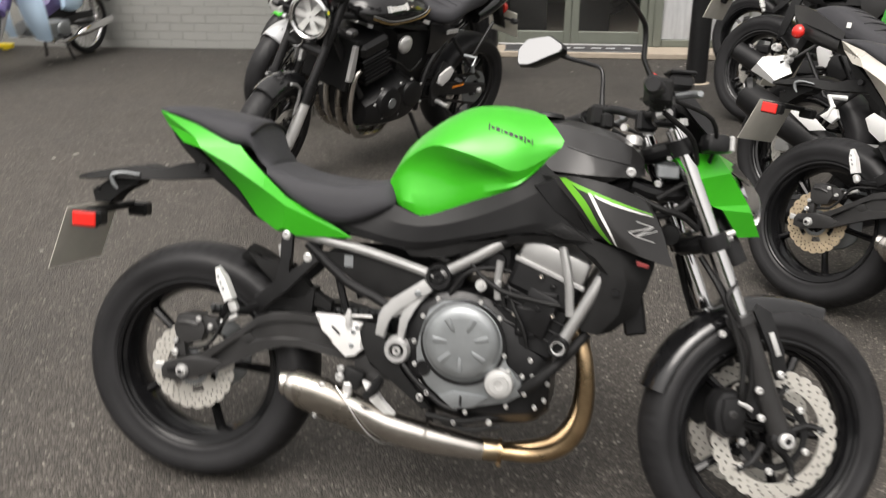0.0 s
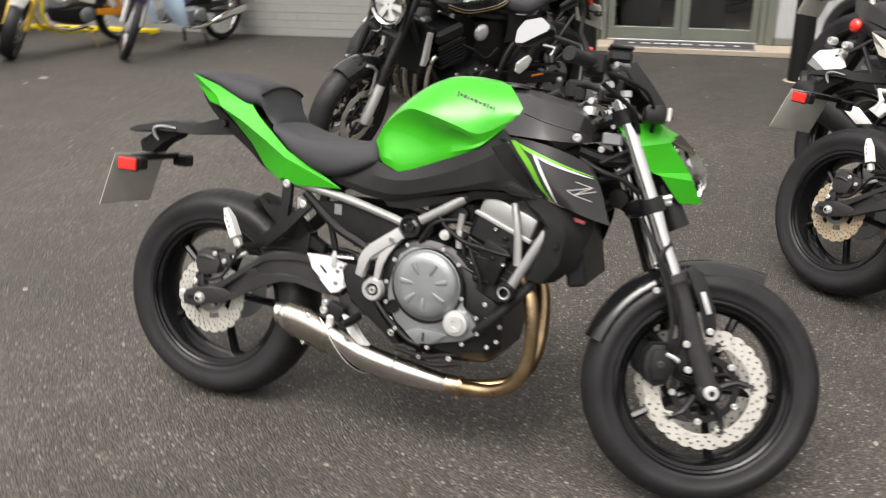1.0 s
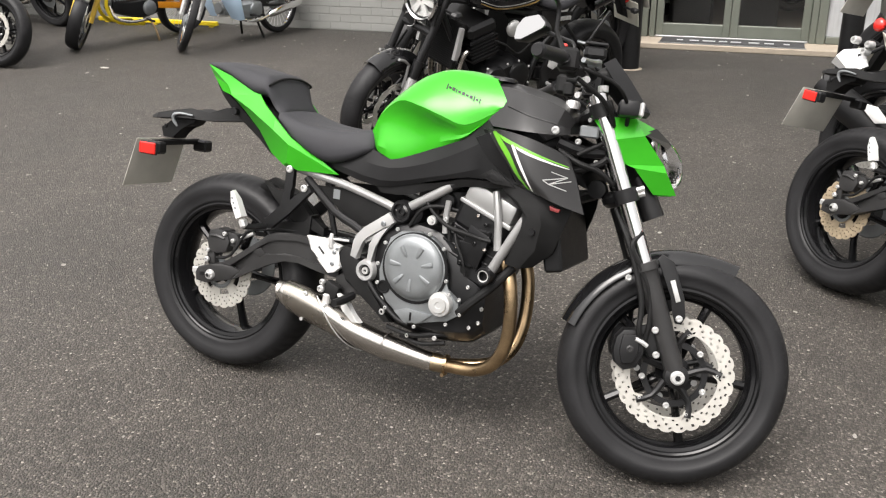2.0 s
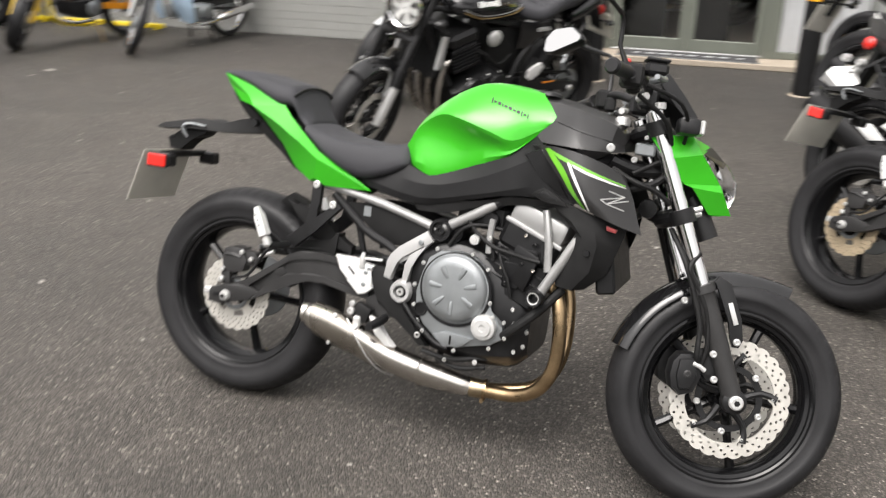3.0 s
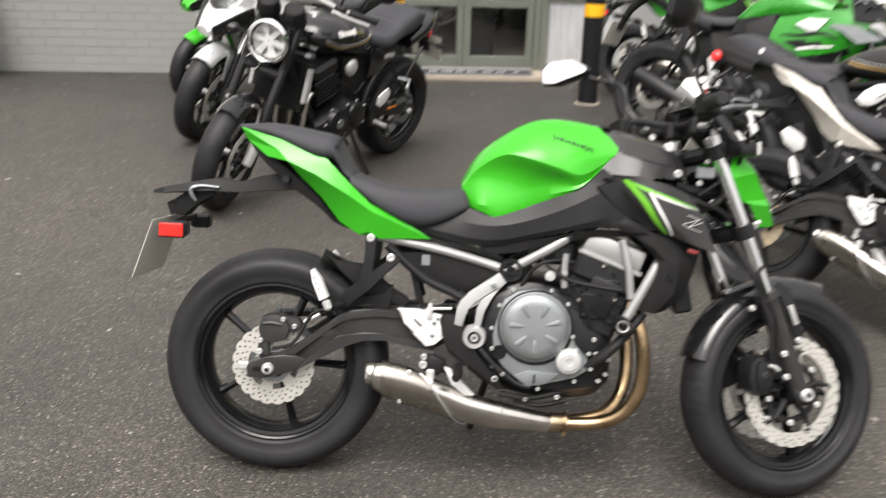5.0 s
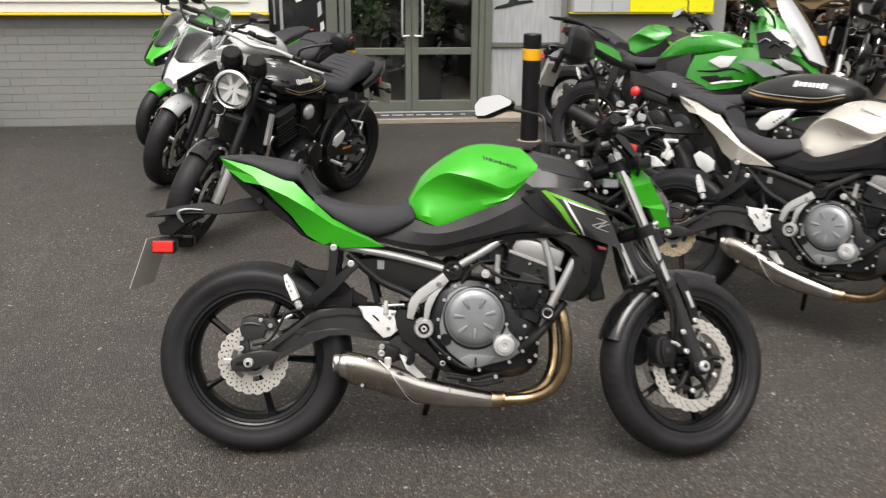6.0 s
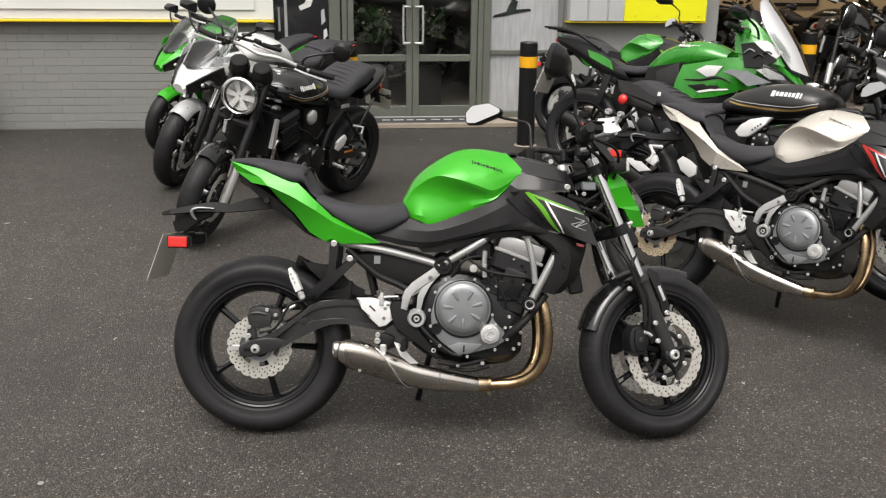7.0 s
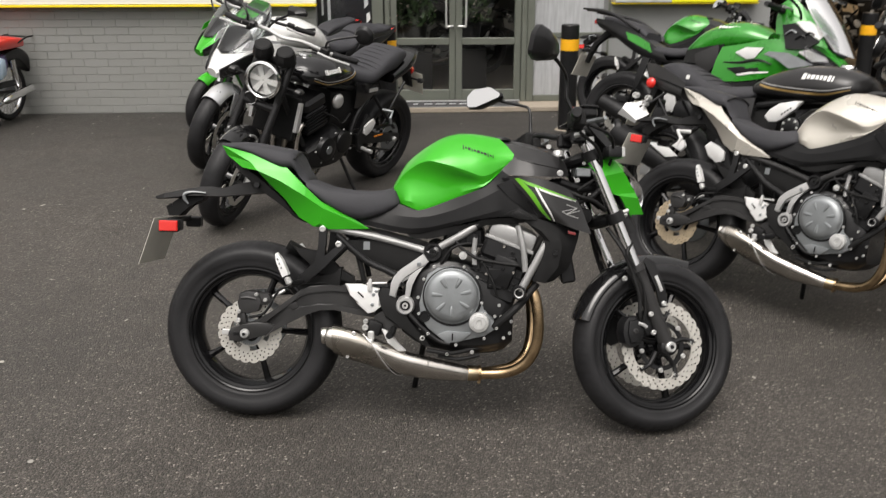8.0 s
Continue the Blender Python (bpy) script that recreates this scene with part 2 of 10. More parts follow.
RENDER_W = surf("grey_wall_paint", (0.24, 0.245, 0.24), 0.6, 0.0, 0.0, 0.12, 4, 120, 0.15)
FRAME = surf("grey_green_door_frame", (0.125, 0.135, 0.112), 0.42, 0.1, 0.1, 0.12, 8, 250, 0.03)
STONE = surf("tan_concrete_step", (0.30, 0.255, 0.20), 0.75, 0.0, 0.0, 0.2, 9, 160, 0.3)
MAT = surf("dark_rubber_mat", (0.03, 0.03, 0.032), 0.8, 0.0, 0.0, 0.3, 20, 200, 0.3)
CREAM = surf("cream_wall_paint", (0.55, 0.43, 0.28), 0.7, 0.0, 0.0, 0.1, 3, 100, 0.1)
# the gloom of the unlit hall is put into this wall colour
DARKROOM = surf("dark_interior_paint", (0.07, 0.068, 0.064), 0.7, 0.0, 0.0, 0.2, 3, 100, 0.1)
FLOORT = surf("interior_floor_tile", (0.22, 0.19, 0.16), 0.4, 0.0, 0.0, 0.15, 4, 100, 0.05)
POSTER = surf("black_printed_film", (0.014, 0.014, 0.016), 0.25, 0.0, 0.4, 0.3, 6, 200, 0.0)
LEAF = surf("leaf_green", (0.035, 0.07, 0.022), 0.5, 0.0, 0.0, 0.4, 30, 200, 0.1)
PETAL = surf("pale_petal", (0.62, 0.50, 0.45), 0.6, 0.0, 0.0, 0.2, 30, 200, 0.1)
LITTER = surf("pale_fleck", (0.33, 0.315, 0.285), 0.7, 0.0, 0.0, 0.3, 60, 400, 0.1)

STREAKED = streaked_panel()
GLASS = clear("clear_glass")
SCREEN = clear("smoked_screen", (0.66, 0.71, 0.73), 0.05)

LENS = clear("lamp_lens", (0.96, 0.97, 0.98), 0.05)
MIRROR = surf("mirror_glass", (0.90, 0.90, 0.90), 0.03, 1.0, 0.0, 0.0, 5, 50, 0.0)

WHEEL = surf("black_wheel_enamel", (0.004, 0.004, 0.0045), 0.13, 0.0, 0.0, 0.25, 12, 500, 0.0, spec=0.3)
DULL_RED = surf("dull_red_reflector", (0.20, 0.03, 0.03), 0.3, 0.0, 0.2, 0.2, 30, 300, 0.02)
BRIGHT_CAST = surf("bright_cast_alloy", (0.46, 0.46, 0.455), 0.40, 0.5, 0.0, 0.1, 25, 500, 0.05)
SHIELD = surf("brushed_heat_shield", (0.42, 0.39, 0.345), 0.27, 1.0, 0.0, 0.2, 14, 420, 0.05)
PALE_GOLD = surf("straw_tinted_steel", (0.42, 0.335, 0.22), 0.30, 1.0, 0.0, 0.4, 18, 300, 0.05)

SWING = surf("powder_coated_black", (0.0235, 0.023, 0.023), 0.38, 0.0, 0.0, 0.25, 16, 700, 0.06, spec=0.35)
CORE = surf("radiator_core_black", (0.006, 0.006, 0.006), 0.75, 0.0, 0.0, 0.3, 30, 500, 0.1, spec=0.12)
FORK_GOLD = surf("golden_yellow_paint", (0.66, 0.43, 0.05), 0.35, 0.1, 0.4, 0.1, 9, 300, 0.01)
WHITE_CAST = surf("white_bare_casting", (0.76, 0.76, 0.75), 0.38, 0.3, 0.0, 0.08, 25, 500, 0.06)
# ---------------------------------------------------------------- shaping tools
def finish(bm, angle=34):
    bmesh.ops.remove_doubles(bm, verts=bm.verts, dist=1e-5)
    bmesh.ops.recalc_face_normals(bm, faces=bm.faces)
    lim = radians(angle)
    for f in bm.faces:
        f.smooth = True
    for e in bm.edges:
        e.smooth = len(e.link_faces) == 2 and e.calc_face_angle(0.0) < lim
    return bm


def part(name, bm, material, parent=None, label="", angle=34, tidy=True):
    if tidy:
        finish(bm, angle)
    me = bpy.data.meshes.new(name)
    bm.to_mesh(me)
    bm.free()
    me.materials.append(material)
    ob = new(name, me)
    ob.parent = parent
    if label:
        tagged(ob, label=label)
    if name.endswith(("bolts", "rivets", "wiring", "_mark", "mark", "_hoses", "_ribs")):
        tagged(ob, kind="stuff")
    return ob


def thing(name, m, label, category, group="", kind=""):
    ob = new(name)
    ob.empty_display_size = 0.1
    ob.matrix_world = m
    return tagged(ob, label, category, group, kind)


def curve_pts(P, k=4, closed=False):
    """Points along a smooth curve through P."""
    P = [np.array(p, float) for p in P]
    n = len(P)
    if n < 3 or k < 2:
        return P
    out = []
    for i in range(n if closed else n - 1):
        if closed:
            a, b, c, d = P[i - 1], P[i], P[(i + 1) % n], P[(i + 2) % n]
        else:
            b, c = P[i], P[i + 1]
            a = P[i - 1] if i else 2 * b - c
            d = P[i + 2] if i + 2 < n else 2 * c - b
        for j in range(k):
            t = j / k
            out.append(0.5 * (2 * b + (c - a) * t + (2 * a - 5 * b + 4 * c - d) * t * t + (3 * b - a - 3 * c + d) * t ** 3))
    if not closed:
        out.append(P[-1])
    return out


def box(bm, size, centre=(0, 0, 0), bevel=0.0, m=None, seg=1):
    got = bmesh.ops.create_cube(bm, size=1.0)["verts"]
    bmesh.ops.transform(bm, matrix=Matrix.Diagonal((*size, 1)), verts=got)
    if bevel:
        es = list({e for v in got for e in v.link_edges})
        r = bmesh.ops.bevel(bm, geom=es, offset=bevel, segments=seg, profile=0.5, affect="EDGES")
        got = list({v for v in got if v.is_valid} | set(r["verts"]))
    t = Matrix.Translation(centre)
    bmesh.ops.transform(bm, matrix=t @ m if m else t, verts=got)
    return bm


def plate(bm, P, y0, y1, bevel=0.0, m=None):
    """A slab: the outline P in the x-z plane, from y0 to y1."""
    a = [bm.verts.new((x, y0, z)) for x, z in P]
    b = [bm.verts.new((x, y1, z)) for x, z in P]
    fs = [bm.faces.new(a), bm.faces.new(b[::-1])]
    n = len(P)
    for i in range(n):
        fs.append(bm.faces.new((a[i], b[i], b[(i + 1) % n], a[(i + 1) % n])))
    vs = a + b
    if bevel:
        es = list({e for f in fs[:2] for e in f.edges})
        r = bmesh.ops.bevel(bm, geom=es, offset=bevel, segments=2, profile=0.6, affect="EDGES", clamp_overlap=True)
        vs = list({v for v in vs if v.is_valid} | set(r["verts"]))
    if m:
        bmesh.ops.transform(bm, matrix=m, verts=vs)
    return bm


def tube(bm, P, r, n=10, k=4, caps=True, flat=1.0):
    """A pipe along P; r is one radius or one for each point of P."""
    rs = [float(r)] * len(P) if isinstance(r, (int, float)) else [float(v) for v in r]
    Q = curve_pts([(*p, q) for p, q in zip(P, rs)], k)
    pts, rs = [Vector(q[:3]) for q in Q], [float(q[3]) for q in Q]
    rings, up = [], None
    for i, p in enumerate(pts):
        d = (pts[min(i + 1, len(pts) - 1)] - pts[max(i - 1, 0)]).normalized()
        if up is None:
            up = d.orthogonal().normalized() if abs(d.y) > 0.9 else Vector((0, 1, 0))
        up = (up - d * up.dot(d)).normalized()
        side = d.cross(up)
        rings.append([bm.verts.new(p + rs[i] * (math.cos(a) * up * flat + math.sin(a) * side)) for a in (2 * math.pi * j / n for j in range(n))])
    for a, b in zip(rings, rings[1:]):
        for j in range(n):
            bm.faces.new((a[j], a[(j + 1) % n], b[(j + 1) % n], b[j]))
    if caps:
        bm.faces.new(rings[0][::-1])
        bm.faces.new(rings[-1])
    return bm


def lathe(bm, profile, centre=(0, 0, 0), n=40, m=None, ripple=None):
    """A turned form about the y axis: profile of (radius, y), first to last."""
    rings = []
    for r, h in profile:
        if r < 1e-6:
            rings.append([bm.verts.new((0, h, 0))])
        else:
            rings.append([bm.verts.new((r * math.cos(a), h, r * math.sin(a))) for a in (2 * math.pi * j / n for j in range(n))])
    for a, b in zip(rings, rings[1:]):
        for j in range(n):
            A, B = (a[j], a[(j + 1) % n]) if len(a) > 1 else (a[0],), (b[(j + 1) % n], b[j]) if len(b) > 1 else (b[0],)
            bm.faces.new((*A, *B))
    vs = [v for g in rings for v in g]
    t = Matrix.Translation(centre)
    bmesh.ops.transform(bm, matrix=t @ m if m else t, verts=vs)
    return bm


def ball(bm, r, centre, scale=(1, 1, 1), seg=12):
    got = bmesh.ops.create_uvsphere(bm, u_segments=seg, v_segments=max(6, seg // 2 + 2), radius=r)["verts"]
    bmesh.ops.transform(bm, matrix=Matrix.Translation(centre) @ Matrix.Diagonal((*scale, 1)), verts=got)
    return bm


def hull(bm, stations, ks=3, kp=3, mirror=True):
    """A closed body through half outlines (top middle first, bottom middle last), one for each station."""
    n = len(stations[0])
    S = [curve_pts(s, kp) for s in stations]
    cols = [curve_pts([s[j] for s in S], ks) for j in range(len(S[0]))]
    rings = []
    for i in range(len(cols[0])):
        half = [c[i] for c in cols]
        if mirror:
            other = [np.array((p[0], -p[1], p[2])) for p in half[::-1]]
            half = half + other
        rings.append([bm.verts.new(p) for p in half])
    w = len(rings[0])
    for a, b in zip(rings, rings[1:]):
        for j in range(w):
            bm.faces.new((a[j], a[(j + 1) % w], b[(j + 1) % w], b[j]))
    bm.faces.new(rings[0][::-1])
    bm.faces.new(rings[-1])
    return bm


def sheet(bm, rows, thick=0.004, ks=3, kp=3):
    """A moulded panel through rows of points, with thickness towards the bike's middle."""
    S = [curve_pts(s, kp) for s in rows]
    cols = [curve_pts([s[j] for s in S], ks) for j in range(len(S[0]))]
    G = [[np.array(c[i]) for c in cols] for i in range(len(cols[0]))]
    h, w = len(G), len(G[0])
    inward = 1.0 if np.mean([g[1] for r in G for g in r]) < 0 else -1.0
    A = [[bm.verts.new(p) for p in r] for r in G]
    B = [[bm.verts.new(p + np.array((0, thick * inward, 0))) for p in r] for r in G]
    for i in range(h - 1):
        for j in range(w - 1):
            bm.faces.new((A[i][j], A[i][j + 1], A[i + 1][j + 1], A[i + 1][j]))
            bm.faces.new((B[i][j], B[i + 1][j], B[i + 1][j + 1], B[i][j + 1]))
    rim = [(i, 0) for i in range(h)] + [(h - 1, j) for j in range(1, w)] + [(i, w - 1) for i in range(h - 2, -1, -1)] + [(0, j) for j in range(w - 2, 0, -1)]
    for (a, b), (c, d) in zip(rim, rim[1:] + rim[:1]):
        bm.faces.new((A[a][b], A[c][d], B[c][d], B[a][b]))
    return bm


def facets(bm, V, faces, thick=0.005):
    """A folded panel of flat facets, with thickness towards the bike's middle."""
    inward = 1.0 if np.mean([v[1] for v in V]) < 0 else -1.0
    A = [bm.verts.new(v) for v in V]
    C = [bm.verts.new((x, y + inward * thick, z)) for x, y, z in V]
    seen = {}
    for f in faces:
        bm.faces.new([A[i] for i in f])
        bm.faces.new([C[i] for i in f[::-1]])
        for e in zip(f, f[1:] + f[:1]):
            key = tuple(sorted(e))
            seen[key] = None if key in seen else e
    for e in seen.values():
        if e:
            bm.faces.new((A[e[1]], A[e[0]], C[e[0]], C[e[1]]))
    return bm


def flip(bm):
    """The same form on the bike's other side."""
    bmesh.ops.transform(bm, matrix=Matrix.Diagonal((1, -1, 1, 1)), verts=bm.verts)
    return bm


def moved(bm, m):
    bmesh.ops.transform(bm, matrix=m, verts=bm.verts)
    return bm


def bolt(bm, c, r=0.008, h=0.006, side=-1):
    return lathe(bm, [(0, 0), (r, 0), (r, side * h * 0.7), (r * 0.7, side * h), (r * 0.5, side * h), (r * 0.45, side * h * 0.55), (0, side * h * 0.55)], c, 10)


def B():
    return bmesh.new()


# ---------------------------------------------------------------- parts that every machine has
def add_tyre(wheel, c, R, W, m, rim=0.214):
    """A tyre with a bead, a sidewall line and slanted tread grooves cut in."""
    hw, half = W / 2, []
    for r, y in ((rim - 0.004, 0.70), (rim + 0.010, 0.79), (rim + 0.013, 0.86), (rim + 0.017, 0.85), (rim + 0.035, 0.95), (R - 0.046, 1.0), (R - 0.040, 0.985), (R - 0.034, 0.97), (R - 0.026, 0.90), (R - 0.018, 0.79), (R - 0.011, 0.64), (R - 0.006, 0.48), (R - 0.003, 0.32), (R - 0.001, 0.16), (R, 0.0)):
        half.append((r, y * hw))
    prof = half + [(r, -y) for r, y in half[-2::-1]]
    prof = prof + [(rim - 0.004, -0.66 * hw), (rim - 0.012, 0.0)]
    n, cells = 252, 14
    b = B()
    rings = []
    for r, y in prof:
        row = []
        for i in range(n):
            u = abs(y) / hw
            q = r
            if 0.1 < u < 0.93 and r > R - 0.03:
                ph = (i * cells / n + (1.1 if y > 0 else 1.6) * u) % 1.0
                if ph < 0.06 and u < 0.80 or 0.50 < ph < 0.56 and u > 0.45:
                    q = r - 0.0036
            a = 2 * math.pi * i / n
            row.append(b.verts.new((q * math.cos(a), y, q * math.sin(a))))
        rings.append(row)
    for A, C in zip(rings, rings[1:] + rings[:1]):
        for i in range(n):
            b.faces.new((A[i], A[(i + 1) % n], C[(i + 1) % n], C[i]))
    for f in b.faces:
        f.smooth = True
    bmesh.ops.recalc_face_normals(b, faces=b.faces)
    return part("tyre", moved(b, m @ Matrix.Translation(c)), RUBBER, wheel, "black sports tyre with a grooved rounded tread", tidy=False)


def add_rim(parent, c, W, m, mat, spokes=5, rim=0.214, hub=0.045, twin=False, label="five-spoke cast wheel"):
    hw = W * 0.36
    b = B()
    half = [(rim + 0.004, hw + 0.001), (rim + 0.008, hw + 0.004), (rim + 0.002, hw + 0.005), (rim - 0.003, hw + 0.002), (rim - 0.005, hw - 0.004), (rim - 0.014, hw - 0.007), (rim - 0.017, hw - 0.011), (rim - 0.019, hw - 0.020), (rim - 0.026, hw * 0.40)]
    lathe(b, half + [(rim - 0.028, 0)] + [(r, -y) for r, y in half[::-1]] + [(rim + 0.004, 0), half[0]], (0, 0, 0), 64)
    lathe(b, [(0, 0.045), (hub * 0.6, 0.045), (hub, 0.03), (hub, -0.03), (hub * 0.6, -0.045), (0, -0.045)], (0, 0, 0), 24)
    w = part("wheel", moved(b, m @ Matrix.Translation(c)), mat, parent, label)
    for i in range(spokes):
        a0 = 2 * math.pi * i / spokes + 1.2
        b = B()
        for da in ((-0.11, 0.11) if twin else (0.0,)):
            ca, sa = math.cos(a0 + da), math.sin(a0 + da)
            ci, si = math.cos(a0), math.sin(a0)
            tube(b, [(ci * hub * 0.7, 0, si * hub * 0.7), (ca * 0.11, -0.006, sa * 0.11), (ca * (rim - 0.016), 0, sa * (rim - 0.016))], (0.015, 0.0085 if twin else 0.011, 0.013), 8, 3, flat=1.3)
        part("spoke", moved(b, m @ Matrix.Translation(c)), mat, w)
    return w


TAB = radians(7)


def add_disc(wheel, c, y, R, r0, m, mat, petals=26, carrier=True, label="petal-edged steel brake disc", tabs=True):
    """A drilled disc: ring sectors with real holes left open."""
    n, rows = 240, 7
    b = B()
    th = 0.0025
    def pt(i, j, s):
        a = 2 * math.pi * i / n
        edge = R + 0.002 - 0.0065 * (1 - abs(math.sin(petals * a / 2))) ** 1.6
        inner = r0 - (0.015 * max(0.0, math.cos(5 * (a - TAB))) ** 9 if tabs else 0.0)
        rr = inner + (edge - inner) * (0.0, 0.16, 0.29, 0.42, 0.56, 0.69, 0.84, 1.0)[j]
        return (rr * math.cos(a), y + s * th, rr * math.sin(a))
    grid = {(i, j, s): b.verts.new(pt(i, j, s)) for i in range(n) for j in range(rows + 1) for s in (-1, 1)}
    def solid(i, j):
        i %= n
        if not 0 <= j < rows:
            return False
        return not ((j == 1 and i % 8 in (0, 1)) or (j == 3 and i % 8 in (3, 4)) or (j == 5 and i % 8 in (6, 7)))
    for i in range(n):
        for j in range(rows):
            if not solid(i, j):
                continue
            q = [(i, j), ((i + 1) % n, j), ((i + 1) % n, j + 1), (i, j + 1)]
            b.faces.new([grid[(*k, -1)] for k in q])
            b.faces.new([grid[(*k, 1)] for k in q[::-1]])
            for (di, dj), (k0, k1) in zip(((0, -1), (1, 0), (0, 1), (-1, 0)), zip(q, q[1:] + q[:1])):
                if not solid(i + di, j + dj):
                    b.faces.new((grid[(*k0, -1)], grid[(*k0, 1)], grid[(*k1, 1)], grid[(*k1, -1)]))
    d = part("brake_disc", moved(b, m @ Matrix.Translation(c)), mat, wheel, label, tidy=False)
    if carrier:
        b = B()
        for i in range(5):
            a = 2 * math.pi * i / 5 + TAB
            tube(b, [(0.03 * math.cos(a), y + 0.006, 0.03 * math.sin(a)), (r0 * 0.72 * math.cos(a + 0.18), y + 0.004, r0 * 0.72 * math.sin(a + 0.18)), ((r0 + 0.006) * math.cos(a), y, (r0 + 0.006) * math.sin(a))], (0.011, 0.008, 0.010), 8, 2)
        lathe(b, [(r0 * 0.62, y + 0.004), (r0 * 0.76, y + 0.004), (r0 * 0.76, y + 0.010), (r0 * 0.62, y + 0.010), (r0 * 0.62, y + 0.004)], (0, 0, 0), 30)
        part("disc_carrier", moved(b, m @ Matrix.Translation(c)), SATIN, wheel, "black disc carrier")
        b = B()
        for i in range(5):
            a = 2 * math.pi * i / 5 + TAB
            bolt(b, ((r0 * 0.74) * math.cos(a + 0.71), y - 0.004, (r0 * 0.74) * math.sin(a + 0.71)), 0.0085, 0.009, -1 if y < 0 else 1)
            bolt(b, ((r0 - 0.004) * math.cos(a), y - 0.003, (r0 - 0.004) * math.sin(a)), 0.0045, 0.005, -1 if y < 0 else 1)
        part("disc_bolts", moved(b, m @ Matrix.Translation(c)), PALE, wheel, "bright disc bolts")
    return d


def turn_about(point, axis, degrees):
    t = Matrix.Translation(point)
    return t @ Matrix.Rotation(radians(degrees), 4, Vector(axis).normalized()) @ t.inverted()


def over(bm):
    """A probe that finds the outer y of a form's right flank at (x, z)."""
    from mathutils.bvhtree import BVHTree
    tree = BVHTree.FromBMesh(bm)
    def at(x, z, lift=0.0024):
        hit = tree.ray_cast(Vector((x, -1.0, z)), Vector((0, 1, 0)))[0]
        return None if hit is None else hit.y - lift
    return at


def decal(bm, at, rows, k=4, thick=0.002):
    """A thin film laid on a flank: rows of (x, z), draped by the probe."""
    G = []
    if len(rows) == 2:
        rows = [rows[0], [((a[0] + c[0]) / 2, (a[1] + c[1]) / 2) for a, c in zip(*rows)], rows[1]]
    for row in rows:
        Q = [(float(q[0]), float(q[1])) for q in curve_pts([(x, z, 0) for x, z in row], k)] if len(row) > 2 else [tuple(np.array(row[0]) + (np.array(row[1]) - np.array(row[0])) * i / k) for i in range(k + 1)]
        G.append([(x, at(x, z), z) for x, z in Q])
    last = -0.15
    for row in G:
        for i, (x, y, z) in enumerate(row):
            last = y if y is not None else last
            row[i] = (x, last, z)
    return sheet(bm, G, thick, 1, 1)
# ---------------------------------------------------------------- ground and building
def dip(x, y):
    """The yard's slight fall towards the drain."""
    a = min(max(x + 1.28, 0.0), 2.85)
    b = min(max((4.0 - y) / 2.1, 0.0), 1.0)
    c = min(max((y + 6.0) / 4.0, 0.0), 1.0)
    d = min(max((6.0 - x) / 3.0, 0.0), 1.0)
    return -0.018 * a * b * c * d


def lay_ground():
    def line(lo, hi, far, step):
        mid = list(np.arange(lo, hi + 1e-6, step))
        return [-far, -far / 4, lo - 12, lo - 4] + mid + [hi + 4, hi + 12, far / 4, far]
    xs, ys = line(-8, 8, 1500, 0.4), line(-6, 9.2, 1500, 0.4)
    b = B()
    g = [[b.verts.new((x, y, dip(x, y))) for x in xs] for y in ys]
    for i in range(len(ys) - 1):
        for j in range(len(xs) - 1):
            b.faces.new((g[i][j], g[i][j + 1], g[i + 1][j + 1], g[i + 1][j]))
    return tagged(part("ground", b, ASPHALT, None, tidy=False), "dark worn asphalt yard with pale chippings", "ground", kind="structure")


def slab(name, lo, hi, mat, label="", category="", parent=None, bevel=0.0, kind="structure"):
    b = box(B(), [h - l for l, h in zip(lo, hi)], [(h + l) / 2 for l, h in zip(lo, hi)], bevel)
    ob = part(name, b, mat, parent)
    if parent is None:
        tagged(ob, label, category, kind=kind)
    elif label:
        tagged(ob, label=label)
    return ob


lay_ground()
WALL_Y, DOOR_Y = 8.30, 8.50
wall_left = slab("wall_left", (-12.0, WALL_Y + 0.0025, 0.0), (-0.965, WALL_Y + 0.25, 3.4), MORTAR, "grey painted brick wall of the shop", "wall")
slab("wall_middle", (1.90, WALL_Y + 0.02, 0.0), (3.55, WALL_Y + 0.25, 3.4), RENDER_W, "plain grey painted wall beside the shop door", "wall")
slab("wall_right", (9.5, WALL_Y + 0.02, 0.0), (14.0, WALL_Y + 0.25, 3.4), RENDER_W, "plain grey painted wall past the showroom opening", "wall")
slab("lintel", (-0.965, WALL_Y + 0.02, 2.35), (1.90, WALL_Y + 0.25, 3.4), RENDER_W, "grey wall above the shop door", "wall")
slab("lintel_right", (3.55, WALL_Y + 0.02, 2.75), (9.5, WALL_Y + 0.25, 3.4), RENDER_W, "grey wall above the showroom opening", "wall")

# white cladding above the brickwork, with its yellow drip edge
fascia = thing("fascia_board", Matrix.Identity(4), "white sheet cladding with a yellow lower edge on the wall", "cladding", kind="structure")
slab("backing", (-12.0, 8.215, 1.045), (-0.955, 8.298, 2.6), BOARD, "", "", fascia, 0.004)
slab("raised_sheet", (-12.0, 8.200, 1.135), (-1.13, 8.213, 2.5), BOARD, "", "", fascia, 0.003)
slab("drip_edge", (-12.0, 8.190, 1.020), (-0.950, 8.298, 1.042), YELLOW, "yellow lower edge", "", fascia, 0.004)

# entrance: frames, double door, side panels
def rails(name, items, parent, y0=8.465, y1=8.535, mat=FRAME):
    b = B()
    for x0, z0, x1, z1 in items:
        box(b, (x1 - x0, y1 - y0, z1 - z0), ((x0 + x1) / 2, (y0 + y1) / 2, (z0 + z1) / 2), 0.004)
    return part(name, b, mat, parent)


